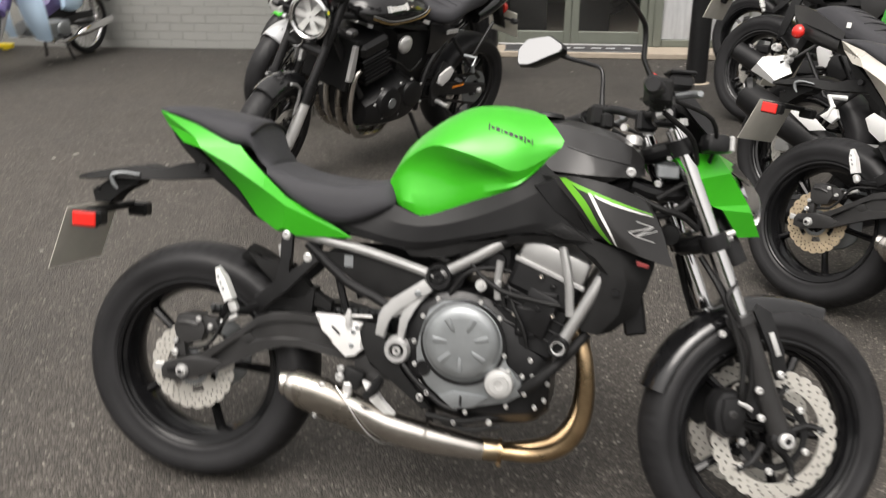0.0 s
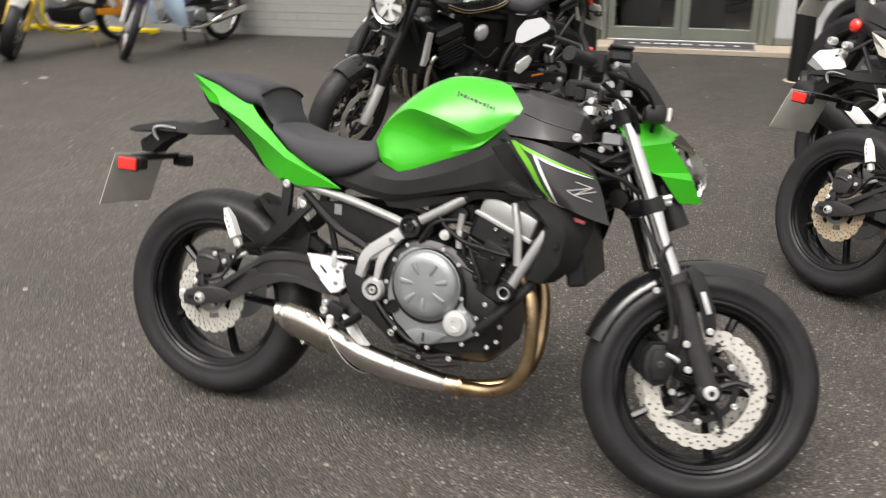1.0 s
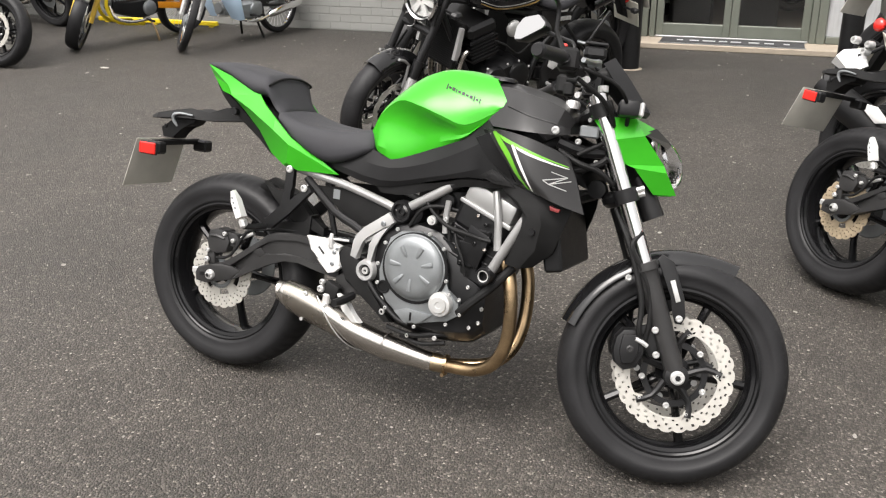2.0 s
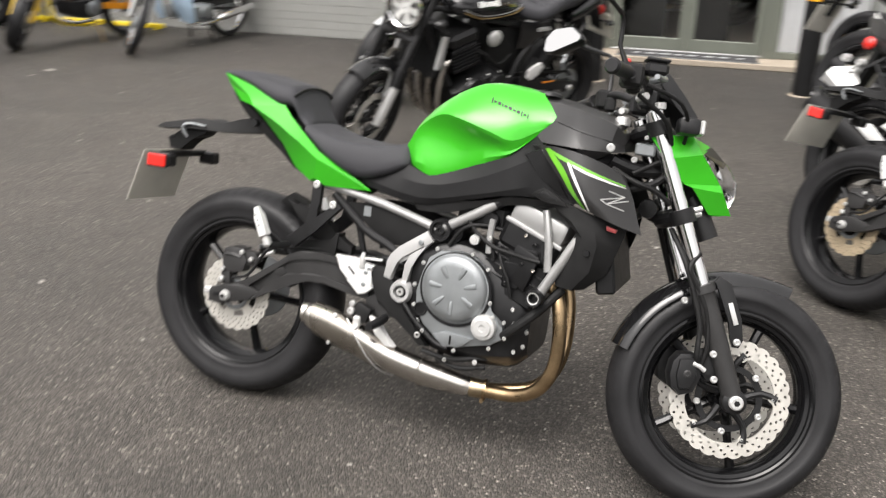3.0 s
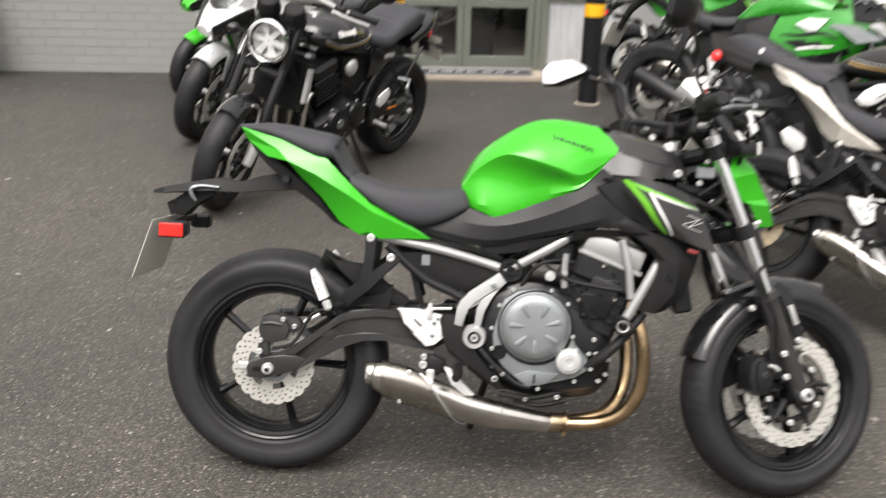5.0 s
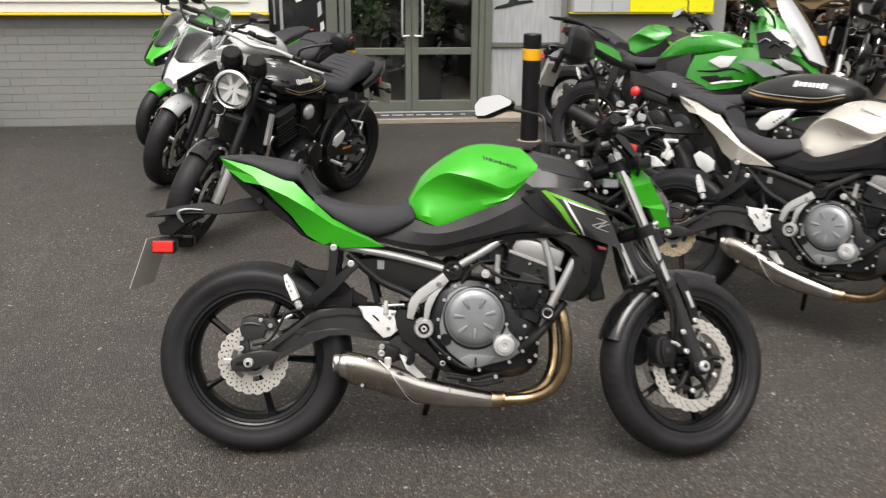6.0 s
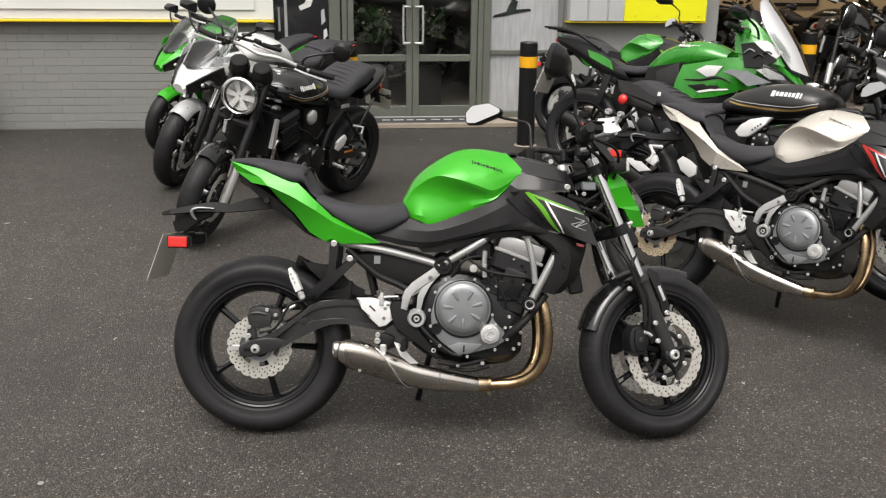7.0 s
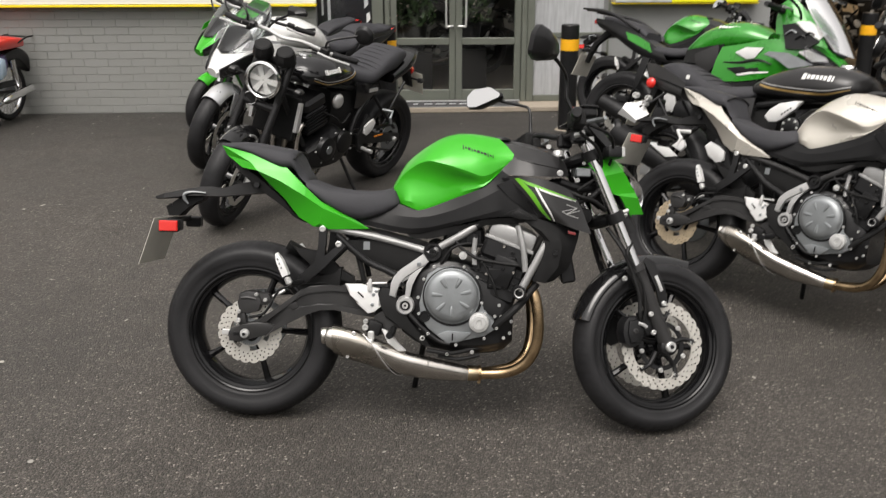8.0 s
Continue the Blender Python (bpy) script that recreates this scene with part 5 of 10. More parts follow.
    # radiator and its shrouds
    part("radiator", moved(box(B(), (0.05, 0.25, 0.18), (0, 0, 0), 0.006), Matrix.Translation((1.075, 0, 0.612)) @ Matrix.Rotation(radians(-12), 4, "Y")), ENGINE, k, "black radiator core")
    part("radiator_tank", moved(box(B(), (0.06, 0.27, 0.03), (0, 0, 0), 0.008), Matrix.Translation((1.092, 0, 0.712)) @ Matrix.Rotation(radians(-12), 4, "Y")), PLASTIC, k)
    pair("radiator_shroud", lambda b: sheet(b, [[(0.900, -0.150, 0.742), (0.960, -0.168, 0.745), (1.040, -0.168, 0.722), (1.122, -0.122, 0.705)], [(0.945, -0.160, 0.722), (0.990, -0.176, 0.700), (1.050, -0.176, 0.690), (1.118, -0.130, 0.676)], [(1.002, -0.160, 0.672), (1.022, -0.178, 0.665), (1.062, -0.176, 0.650), (1.108, -0.134, 0.640)], [(0.985, -0.158, 0.600), (1.008, -0.172, 0.588), (1.052, -0.172, 0.580), (1.088, -0.136, 0.575)], [(0.962, -0.152, 0.548), (0.972, -0.158, 0.530), (1.010, -0.158, 0.524), (1.040, -0.136, 0.530)]], 0.006, 1, 1), PLASTIC, k, "black faceted radiator shroud", )
    pair("shroud_screw", lambda b: lathe(b, [(0, -0.182), (0.008, -0.182), (0.009, -0.165)], (1.040, 0, 0.628), 12), ENGINE, k)
    # bodywork: tank, covers, shrouds
    tank = hull(B(), [
        [(0.488, -0.001, 0.838), (0.488, -0.035, 0.836), (0.489, -0.068, 0.829), (0.490, -0.080, 0.824), (0.490, -0.084, 0.819), (0.491, -0.087, 0.814), (0.494, -0.090, 0.804), (0.498, -0.090, 0.788), (0.503, -0.078, 0.774), (0.504, -0.02, 0.768)],
        [(0.530, -0.001, 0.912), (0.530, -0.045, 0.908), (0.530, -0.094, 0.890), (0.531, -0.112, 0.879), (0.531, -0.114, 0.874), (0.532, -0.112, 0.866), (0.533, -0.112, 0.840), (0.536, -0.124, 0.804), (0.538, -0.126, 0.766), (0.540, -0.03, 0.758)],
        [(0.600, -0.001, 0.970), (0.600, -0.060, 0.966), (0.600, -0.122, 0.938), (0.600, -0.150, 0.921), (0.600, -0.151, 0.915), (0.600, -0.144, 0.905), (0.600, -0.122, 0.866), (0.600, -0.126, 0.808), (0.600, -0.130, 0.748), (0.600, -0.03, 0.742)],
        [(0.670, -0.001, 1.006), (0.670, -0.070, 1.002), (0.670, -0.144, 0.945), (0.670, -0.168, 0.914), (0.670, -0.168, 0.907), (0.670, -0.160, 0.897), (0.670, -0.132, 0.866), (0.670, -0.121, 0.826), (0.670, -0.120, 0.776), (0.670, -0.03, 0.770)],
        [(0.735, -0.001, 1.017), (0.735, -0.074, 1.008), (0.737, -0.148, 0.935), (0.739, -0.168, 0.895), (0.739, -0.168, 0.888), (0.738, -0.162, 0.879), (0.737, -0.140, 0.862), (0.735, -0.131, 0.840), (0.735, -0.128, 0.806), (0.735, -0.03, 0.798)],
        [(0.795, -0.001, 1.013), (0.797, -0.074, 1.000), (0.802, -0.142, 0.928), (0.802, -0.156, 0.880), (0.802, -0.156, 0.874), (0.801, -0.154, 0.868), (0.800, -0.150, 0.858), (0.798, -0.146, 0.848), (0.796, -0.140, 0.834), (0.792, -0.03, 0.831)],
        [(0.840, -0.001, 1.005), (0.848, -0.058, 0.999), (0.896, -0.094, 0.948), (0.880, -0.108, 0.922), (0.876, -0.111, 0.917), (0.870, -0.114, 0.910), (0.862, -0.118, 0.902), (0.852, -0.123, 0.890), (0.830, -0.130, 0.868), (0.815, -0.03, 0.86)],
    ], 4, 2)
    on_tank = over(tank)
    part("fuel_tank", tank, paint, k, "painted steel fuel tank", 32)
    part("tank_cover", hull(B(), [
        [(0.800, -0.001, 1.000), (0.800, -0.060, 0.985), (0.800, -0.100, 0.930), (0.800, -0.110, 0.880)],
        [(0.880, -0.001, 0.998), (0.880, -0.058, 0.984), (0.890, -0.098, 0.940), (0.880, -0.132, 0.880)],
        [(0.975, -0.001, 0.980), (0.975, -0.062, 0.966), (0.975, -0.118, 0.918), (0.980, -0.146, 0.878)],
        [(1.048, -0.001, 0.955), (1.048, -0.055, 0.944), (1.048, -0.108, 0.904), (1.050, -0.126, 0.878)],
        [(1.078, -0.001, 0.918), (1.078, -0.048, 0.912), (1.078, -0.084, 0.898), (1.082, -0.090, 0.882)]], 2, 1), GRAPHITE, k, "metallic graphite tank cover", 14)
    pair("cover_seam", lambda b: tube(b, [(0.905, -0.102, 0.936), (0.975, -0.1185, 0.918), (1.048, -0.1085, 0.904)], 0.0022, 6, 2), ENGINE, k)
    pair("cover_screw", lambda b: bolt(b, (1.050, -0.118, 0.890), 0.011, 0.008), PALE, k)
    part("ignition_lock", lathe(B(), [(0, 0.012), (0.016, 0.012), (0.020, 0.006), (0.020, -0.01)], (0, 0, 0), 18, Matrix.Translation((1.05, 0, 0.955)) @ Matrix.Rotation(radians(80), 4, "X")), PALE, k)
    part("filler_lid", lathe(B(), [(0.0, 0.008), (0.034, 0.008), (0.040, 0.004), (0.042, -0.004)], (0, 0, 0), 28, Matrix.Translation((0.845, 0, 0.999)) @ Matrix.Rotation(radians(84), 4, "X")), SATIN, k, "round fuel cap")
    pair("side_cover", lambda b: sheet(b, [[(0.505, -0.112, 0.772), (0.590, -0.130, 0.756), (0.700, -0.124, 0.796), (0.798, -0.142, 0.838), (0.858, -0.124, 0.894)], [(0.445, -0.118, 0.742), (0.580, -0.146, 0.728), (0.700, -0.152, 0.758), (0.810, -0.160, 0.808), (0.900, -0.155, 0.862)], [(0.370, -0.118, 0.718), (0.560, -0.148, 0.690), (0.700, -0.155, 0.718), (0.830, -0.168, 0.755), (0.960, -0.165, 0.800)], [(0.360, -0.116, 0.706), (0.540, -0.142, 0.672), (0.680, -0.148, 0.700), (0.830, -0.165, 0.738), (0.990, -0.168, 0.742)]], 0.006, 1, 3), SIDE_BLACK, k, "satin black side cover", None, 12)
    pair("lower_cover", lambda b: sheet(b, [[(0.535, -0.138, 0.680), (0.620, -0.142, 0.692), (0.720, -0.146, 0.705), (0.850, -0.160, 0.735), (0.985, -0.162, 0.735)], [(0.560, -0.136, 0.655), (0.640, -0.138, 0.660), (0.730, -0.140, 0.690), (0.850, -0.150, 0.715), (0.930, -0.150, 0.722)]], 0.006), PLASTIC, k)
    pair("air_intake", lambda b: sheet(b, [[(0.855, -0.160, 0.870), (0.900, -0.172, 0.872)], [(0.925, -0.172, 0.815), (0.965, -0.178, 0.815)], [(0.985, -0.172, 0.745), (1.015, -0.175, 0.742)]], 0.02), ENGINE, k)
    pair("airbox_cover", lambda b: sheet(b, [[(0.325, -0.105, 0.640), (0.430, -0.112, 0.645), (0.540, -0.118, 0.628), (0.615, -0.122, 0.605)], [(0.400, -0.106, 0.590), (0.460, -0.112, 0.580), (0.530, -0.116, 0.570), (0.575, -0.118, 0.562)], [(0.455, -0.104, 0.550), (0.480, -0.106, 0.545), (0.510, -0.108, 0.545), (0.540, -0.108, 0.545)]], 0.012), PLASTIC, k, "black plastic side panel")
    part("panel_label", box(B(), (0.022, 0.002, 0.028), (0.404, -0.1115, 0.625)), CAST, k, "small grey sticker")
    def shroud_form(b):
        return sheet(b, [[(0.872, -0.165, 0.874), (0.930, -0.186, 0.876), (1.000, -0.186, 0.866), (1.058, -0.160, 0.846), (1.096, -0.128, 0.826)], [(0.925, -0.182, 0.825), (0.970, -0.198, 0.815), (1.020, -0.198, 0.802), (1.078, -0.172, 0.786), (1.126, -0.135, 0.772)], [(0.975, -0.185, 0.772), (1.010, -0.200, 0.764), (1.050, -0.198, 0.752), (1.098, -0.175, 0.737), (1.146, -0.142, 0.722)], [(1.012, -0.180, 0.738), (1.045, -0.190, 0.728), (1.080, -0.190, 0.716), (1.122, -0.172, 0.702), (1.160, -0.146, 0.690)]], 0.006)
    pair("tank_shroud", shroud_form, GRAPHITE, k, "metallic graphite tank shroud")
    probe = shroud_form(B())
    on_shroud = over(probe)
    probe.free()
    pair("shroud_stripe", lambda b: decal(b, on_shroud, [[(0.898, 0.869), (0.945, 0.818), (0.985, 0.766), (1.016, 0.737)], [(0.912, 0.871), (0.959, 0.825), (0.993, 0.773), (1.022, 0.736)]], 5), LIME_DECAL if stripe is LIME else stripe, k, "lime green edge stripe" if stripe is LIME else "red edge stripe")
    pair("shroud_stripe", lambda b: decal(b, on_shroud, [[(0.904, 0.872), (0.985, 0.844), (1.060, 0.818), (1.104, 0.803)], [(0.940, 0.850), (0.985, 0.835), (1.060, 0.814), (1.104, 0.801)]], 5), LIME_DECAL if stripe is LIME else stripe, k)
    pair("shroud_line", lambda b: decal(b, on_shroud, [[(0.962, 0.844), (0.988, 0.800), (1.012, 0.764), (1.030, 0.734)], [(0.972, 0.840), (0.996, 0.800), (1.018, 0.764), (1.034, 0.733)]], 5), accent, k, "white pinstripe")
    pair("shroud_line", lambda b: decal(b, on_shroud, [[(0.964, 0.845), (1.015, 0.827), (1.065, 0.811), (1.106, 0.798)], [(0.984, 0.832), (1.015, 0.821), (1.065, 0.807), (1.106, 0.797)]], 5), accent, k)
    # proud black plate stands for the dark gap behind the shroud
    pair("shroud_inner", lambda b: plate(b, [(0.840, 0.846), (0.888, 0.866), (0.912, 0.842), (0.978, 0.748), (0.936, 0.766), (0.890, 0.798)], -0.1725, -0.150, 0.003), ENGINE, k, "black plate for the shade in the gap beside the shroud")
    pair("cover_slot", lambda b: plate(b, [(0.868, 0.749), (0.910, 0.772), (0.936, 0.762), (0.980, 0.733), (0.919, 0.735)], -0.1745, -0.155, 0.003), PLASTIC, k, "black slotted lower trim")
    # black plate for the shade inside the slot; nothing is cut out
    pair("slot_hollow", lambda b: plate(b, [(0.890, 0.752), (0.914, 0.764), (0.948, 0.745), (0.917, 0.742)], -0.1755, -0.172, 0.001), ENGINE, k)
    # plain badge shape on the shroud: slanted bars
    def badge(b):
        for P in ([(1.056, 0.766), (1.108, 0.776)], [(1.108, 0.776), (1.071, 0.757)], [(1.071, 0.757), (1.117, 0.768)], [(1.071, 0.788), (1.108, 0.776)], [(1.071, 0.757), (1.112, 0.744)], [(1.056, 0.766), (1.071, 0.757)]):
            tube(b, [(x, on_shroud(x, z, 0.0005) or -0.16, z) for x, z in (P[0], ((P[0][0] + P[1][0]) / 2, (P[0][1] + P[1][1]) / 2), P[1])], 0.0013, 6, 1)
        return b
    pair("shroud_badge", badge, PALE, k, "thin silver badge outline")
    pair("reflector", lambda b: plate(b, [(1.078, 0.703), (1.106, 0.696), (1.103, 0.688), (1.080, 0.692)], -0.178, -0.165, 0.002), DULL_RED, k, "small dull red reflector")
    # plain bars where the maker's mark sits on the tank
    def mark(b):
        x = 0.722
        for w, h in ((0.0035, 0.0150), (0.0075, 0.0060), (0.0090, 0.0085), (0.0035, 0.0095), (0.0085, 0.0060), (0.0090, 0.0085), (0.0075, 0.0060), (0.0085, 0.0085), (0.0035, 0.0145), (0.0070, 0.0060), (0.0030, 0.0130)):
            z = 0.970 - (x - 0.722) * 0.29
            decal(b, on_tank, [[(x, z + h / 2), (x + w, z + h / 2 - 0.002)], [(x + 0.001, z - h / 2), (x + w + 0.001, z - h / 2 - 0.002)]], 2, 0.0015)
            x += w + 0.0034
        return b
    pair("tank_mark", mark, logo, k, "dark lettering bars")
    # seats and tail
    part("rider_seat", hull(B(), [
        [(0.190, -0.001, 0.850), (0.190, -0.06, 0.848), (0.192, -0.102, 0.838), (0.200, -0.108, 0.812), (0.210, -0.04, 0.80)],
        [(0.270, -0.001, 0.820), (0.270, -0.08, 0.819), (0.270, -0.118, 0.808), (0.280, -0.124, 0.758), (0.280, -0.04, 0.755)],
        [(0.365, -0.001, 0.808), (0.365, -0.08, 0.808), (0.365, -0.122, 0.797), (0.370, -0.126, 0.722), (0.370, -0.04, 0.715)],
        [(0.440, -0.001, 0.812), (0.440, -0.07, 0.812), (0.440, -0.108, 0.800), (0.445, -0.118, 0.738), (0.445, -0.04, 0.728)],
        [(0.490, -0.001, 0.824), (0.490, -0.05, 0.823), (0.492, -0.084, 0.812), (0.496, -0.104, 0.762), (0.496, -0.03, 0.752)],
        [(0.512, -0.001, 0.800), (0.512, -0.05, 0.799), (0.512, -0.080, 0.792), (0.512, -0.090, 0.768), (0.512, -0.03, 0.760)]], 4, 4), SEAT, k, "dark grey vinyl rider seat", 50)
    part("passenger_seat", hull(B(), [
        [(-0.112, -0.001, 0.962), (-0.112, -0.035, 0.961), (-0.112, -0.055, 0.958), (-0.108, -0.055, 0.950), (-0.105, -0.02, 0.945)],
        [(-0.020, -0.001, 0.968), (-0.020, -0.06, 0.965), (-0.020, -0.088, 0.954), (-0.018, -0.090, 0.934), (-0.015, -0.03, 0.922)],
        [(0.100, -0.001, 0.952), (0.100, -0.07, 0.948), (0.100, -0.106, 0.932), (0.100, -0.112, 0.890), (0.100, -0.03, 0.875)],
        [(0.148, -0.001, 0.938), (0.148, -0.07, 0.934), (0.148, -0.104, 0.920), (0.146, -0.108, 0.885), (0.146, -0.03, 0.86)],
        [(0.180, -0.001, 0.886), (0.180, -0.055, 0.884), (0.178, -0.088, 0.868), (0.172, -0.098, 0.846), (0.172, -0.03, 0.835)],
        [(0.205, -0.001, 0.842), (0.205, -0.06, 0.842), (0.202, -0.092, 0.836), (0.200, -0.098, 0.826), (0.200, -0.03, 0.815)]], 4, 4), SEAT, k, "dark grey vinyl passenger seat pad", 50)
    part("seat_base", hull(B(), [[(0.060, -0.001, 0.880), (0.060, -0.085, 0.870), (0.062, -0.085, 0.820), (0.065, -0.02, 0.80)], [(0.150, -0.001, 0.850), (0.150, -0.100, 0.840), (0.152, -0.098, 0.770), (0.155, -0.02, 0.75)], [(0.240, -0.001, 0.790), (0.240, -0.105, 0.780), (0.242, -0.104, 0.720), (0.245, -0.02, 0.70)], [(0.330, -0.001, 0.750), (0.330, -0.108, 0.740), (0.332, -0.106, 0.700), (0.335, -0.02, 0.69)]], 2, 2), PLASTIC, k, "black seat base")
    part("seat_seam", tube(B(), [(0.152, -0.108, 0.912), (0.158, -0.104, 0.918), (0.158, -0.06, 0.932), (0.158, 0.0, 0.937), (0.158, 0.06, 0.932), (0.158, 0.104, 0.918), (0.152, 0.108, 0.912)], 0.004, 6), PLASTIC, k)
    pair("tail_panel", lambda b: facets(b, [(-0.106, -0.066, 0.953), (-0.090, -0.058, 0.921), (-0.029, -0.092, 0.880), (0.031, -0.122, 0.870), (0.128, -0.110, 0.880), (0.112, -0.104, 0.897), (0.000, -0.096, 0.928), (0.004, -0.107, 0.898)], [(0, 1, 7), (1, 2, 7), (2, 3, 7), (3, 4, 7), (4, 5, 7), (5, 6, 7), (6, 0, 7)]), paint, k, "painted upper tail panel", None, 24)
    pair("tail_panel", lambda b: facets(b, [(0.028, -0.126, 0.873), (0.131, -0.120, 0.882), (0.160, -0.132, 0.856), (0.197, -0.128, 0.820), (0.251, -0.124, 0.771), (0.366, -0.118, 0.714), (0.415, -0.110, 0.684), (0.281, -0.120, 0.679), (0.224, -0.110, 0.686), (0.170, -0.098, 0.716), (0.120, -0.096, 0.777), (0.062, -0.100, 0.832), (0.112, -0.138, 0.838), (0.200, -0.142, 0.788), (0.256, -0.142, 0.752), (0.247, -0.130, 0.697)], [(0, 1, 2, 12), (12, 2, 3, 13), (13, 3, 4, 14), (14, 4, 5), (14, 5, 6), (14, 6, 7), (14, 7, 15), (0, 12, 11), (11, 12, 13, 10), (10, 13, 14, 9), (9, 14, 15, 8), (8, 15, 7)]), paint, k, "painted lower tail panel", None, 21)
    part("undertail", hull(B(), [
        [(-0.098, -0.001, 0.944), (-0.098, -0.050, 0.940), (-0.094, -0.052, 0.928), (-0.090, -0.02, 0.918)],
        [(-0.050, -0.001, 0.922), (-0.050, -0.070, 0.895), (-0.050, -0.068, 0.872), (-0.048, -0.02, 0.862)],
        [(0.020, -0.001, 0.890), (0.020, -0.086, 0.850), (0.022, -0.080, 0.812), (0.026, -0.02, 0.798)],
        [(0.110, -0.001, 0.840), (0.110, -0.084, 0.775), (0.110, -0.080, 0.750), (0.112, -0.02, 0.740)],
        [(0.180, -0.001, 0.760), (0.180, -0.086, 0.710), (0.180, -0.080, 0.700), (0.182, -0.02, 0.692)],
        [(0.36, -0.001, 0.70), (0.36, -0.096, 0.690), (0.36, -0.09, 0.672), (0.36, -0.02, 0.66)]], 3, 1), PLASTIC, k, "black undertail", 20)
    pair("undertail_cap", lambda b: lathe(b, [(0, -0.098), (0.010, -0.098), (0.012, -0.092), (0.012, -0.080), (0, -0.080)], (0.022, 0, 0.822), 12), SATIN, k)
    # number plate holder
    part("plate_arm", hull(B(), [
        [(-0.352, -0.001, 0.771), (-0.352, -0.030, 0.770), (-0.350, -0.034, 0.763), (-0.350, -0.01, 0.760)],
        [(-0.316, -0.001, 0.774), (-0.316, -0.046, 0.782), (-0.316, -0.054, 0.766), (-0.314, -0.02, 0.762)],
        [(-0.230, -0.001, 0.786), (-0.230, -0.050, 0.801), (-0.230, -0.060, 0.776), (-0.228, -0.02, 0.770)],
        [(-0.180, -0.001, 0.790), (-0.180, -0.046, 0.810), (-0.180, -0.058, 0.778), (-0.178, -0.02, 0.772)],
        [(-0.118, -0.001, 0.794), (-0.118, -0.036, 0.802), (-0.118, -0.044, 0.777), (-0.116, -0.02, 0.774)],
        [(-0.056, -0.001, 0.820), (-0.056, -0.034, 0.824), (-0.056, -0.040, 0.783), (-0.056, -0.02, 0.780)],
        [(0.020, -0.001, 0.842), (0.020, -0.046, 0.836), (0.020, -0.050, 0.792), (0.020, -0.02, 0.788)],
        [(0.090, -0.001, 0.850), (0.090, -0.050, 0.836), (0.090, -0.050, 0.800), (0.090, -0.02, 0.792)]], 1, 1), PLASTIC, k, "black folded plate holder arm", 16)
    part("plate_drop", plate(B(), [(-0.176, 0.774), (-0.190, 0.756), (-0.232, 0.744), (-0.262, 0.704), (-0.306, 0.705), (-0.316, 0.738), (-0.276, 0.754), (-0.262, 0.772)], -0.030, 0.030, 0.005), PLASTIC, k, "black plate holder neck")
    pair("drop_screw", lambda b: bolt(b, (-0.296, -0.030, 0.742), 0.006, 0.004), ENGINE, k)
    part("cross_bar", box(B(), (0.020, 0.22, 0.018), (-0.276, 0, 0.690), 0.004), PLASTIC, k)
    pair("indicator", lambda b: box(b, (0.056, 0.040, 0.038), (-0.258, -0.112, 0.677), 0.006), SATIN, k, "black indicator with a smoked lens")
    pair("holder_clip", lambda b: tube(b, [(-0.226, -0.058, 0.748), (-0.238, -0.060, 0.764), (-0.238, -0.062, 0.782), (-0.212, -0.060, 0.790), (-0.165, -0.058, 0.788)], (0.003, 0.006, 0.006, 0.004, 0.003), 8), CAST, k, "grey clip")
    b = plate(B(), [(-0.107, 0.0), (0.107, 0.0), (0.107, 0.168), (-0.107, 0.168)], -0.001, 0.001, 0.0004)
    part("number_plate", moved(b, Matrix.Translation((-0.367, -0.022, 0.540)) @ Matrix.Rotation(radians(-4), 4, "Z") @ Matrix.Rotation(radians(19), 4, "Y") @ Matrix.Rotation(radians(90), 4, "Z")), PLATE, k, "blank grey back of a number plate")
    part("side_reflector", box(B(), (0.064, 0.012, 0.036), (-0.268, -0.140, 0.675), 0.003), RED, k, "red side reflector")
    part("reflector_frame", box(B(), (0.070, 0.008, 0.042), (-0.268, -0.136, 0.675), 0.003), SATIN, k)
    # sidestand on the far flank
    part("side_stand", tube(B(), [(0.60, 0.12, 0.28), (0.575, 0.18, 0.16), (0.555, 0.245, 0.060)], 0.011, 8, 2), SATIN, k, "black side stand")

    # ---- steered front end
    wc = (1.41, 0, 0.30)
    w = add_rim(k, wc, 0.12, S, WHEEL, 5, label="black five-spoke cast front wheel")
    add_tyre(w, wc, 0.300, 0.12, S)
    for y in (-0.064, 0.064):
        add_disc(w, wc, y, 0.150, 0.112, S, disc_mat, 26)
    part("axle_end", moved(lathe(B(), [(0.0, -0.132), (0.009, -0.132), (0.010, -0.133), (0.014, -0.133), (0.018, -0.129), (0.018, -0.11), (0, -0.11)], wc, 20), S), PALE, w, "bright axle end")
    part("axle_bore", moved(lathe(B(), [(0, -0.1318), (0.0075, -0.1318), (0.0075, -0.1342), (0, -0.1342)], wc, 6), S), ENGINE, w)
    ax = (-math.sin(radians(RAKE)), math.cos(radians(RAKE)))
    def on_leg(d, side=-0.098, fwd=0.0):
        return (1.410 + ax[0] * d + fwd * ax[1], side, 0.300 + ax[1] * d - fwd * ax[0])
    pair("fork_slider", lambda b: tube(b, [on_leg(-0.010), on_leg(0.02), on_leg(0.10), on_leg(0.20), on_leg(0.275), on_leg(0.28), on_leg(0.30)], (0.024, 0.025, 0.026, 0.027, 0.028, 0.032, 0.031), 18, 2), SWING, k, "satin black fork slider", S)
    pair("fork_foot", lambda b: lathe(b, [(0, -0.120), (0.020, -0.120), (0.030, -0.114), (0.032, -0.088), (0, -0.088)], wc, 20), SATIN, k, "", S)
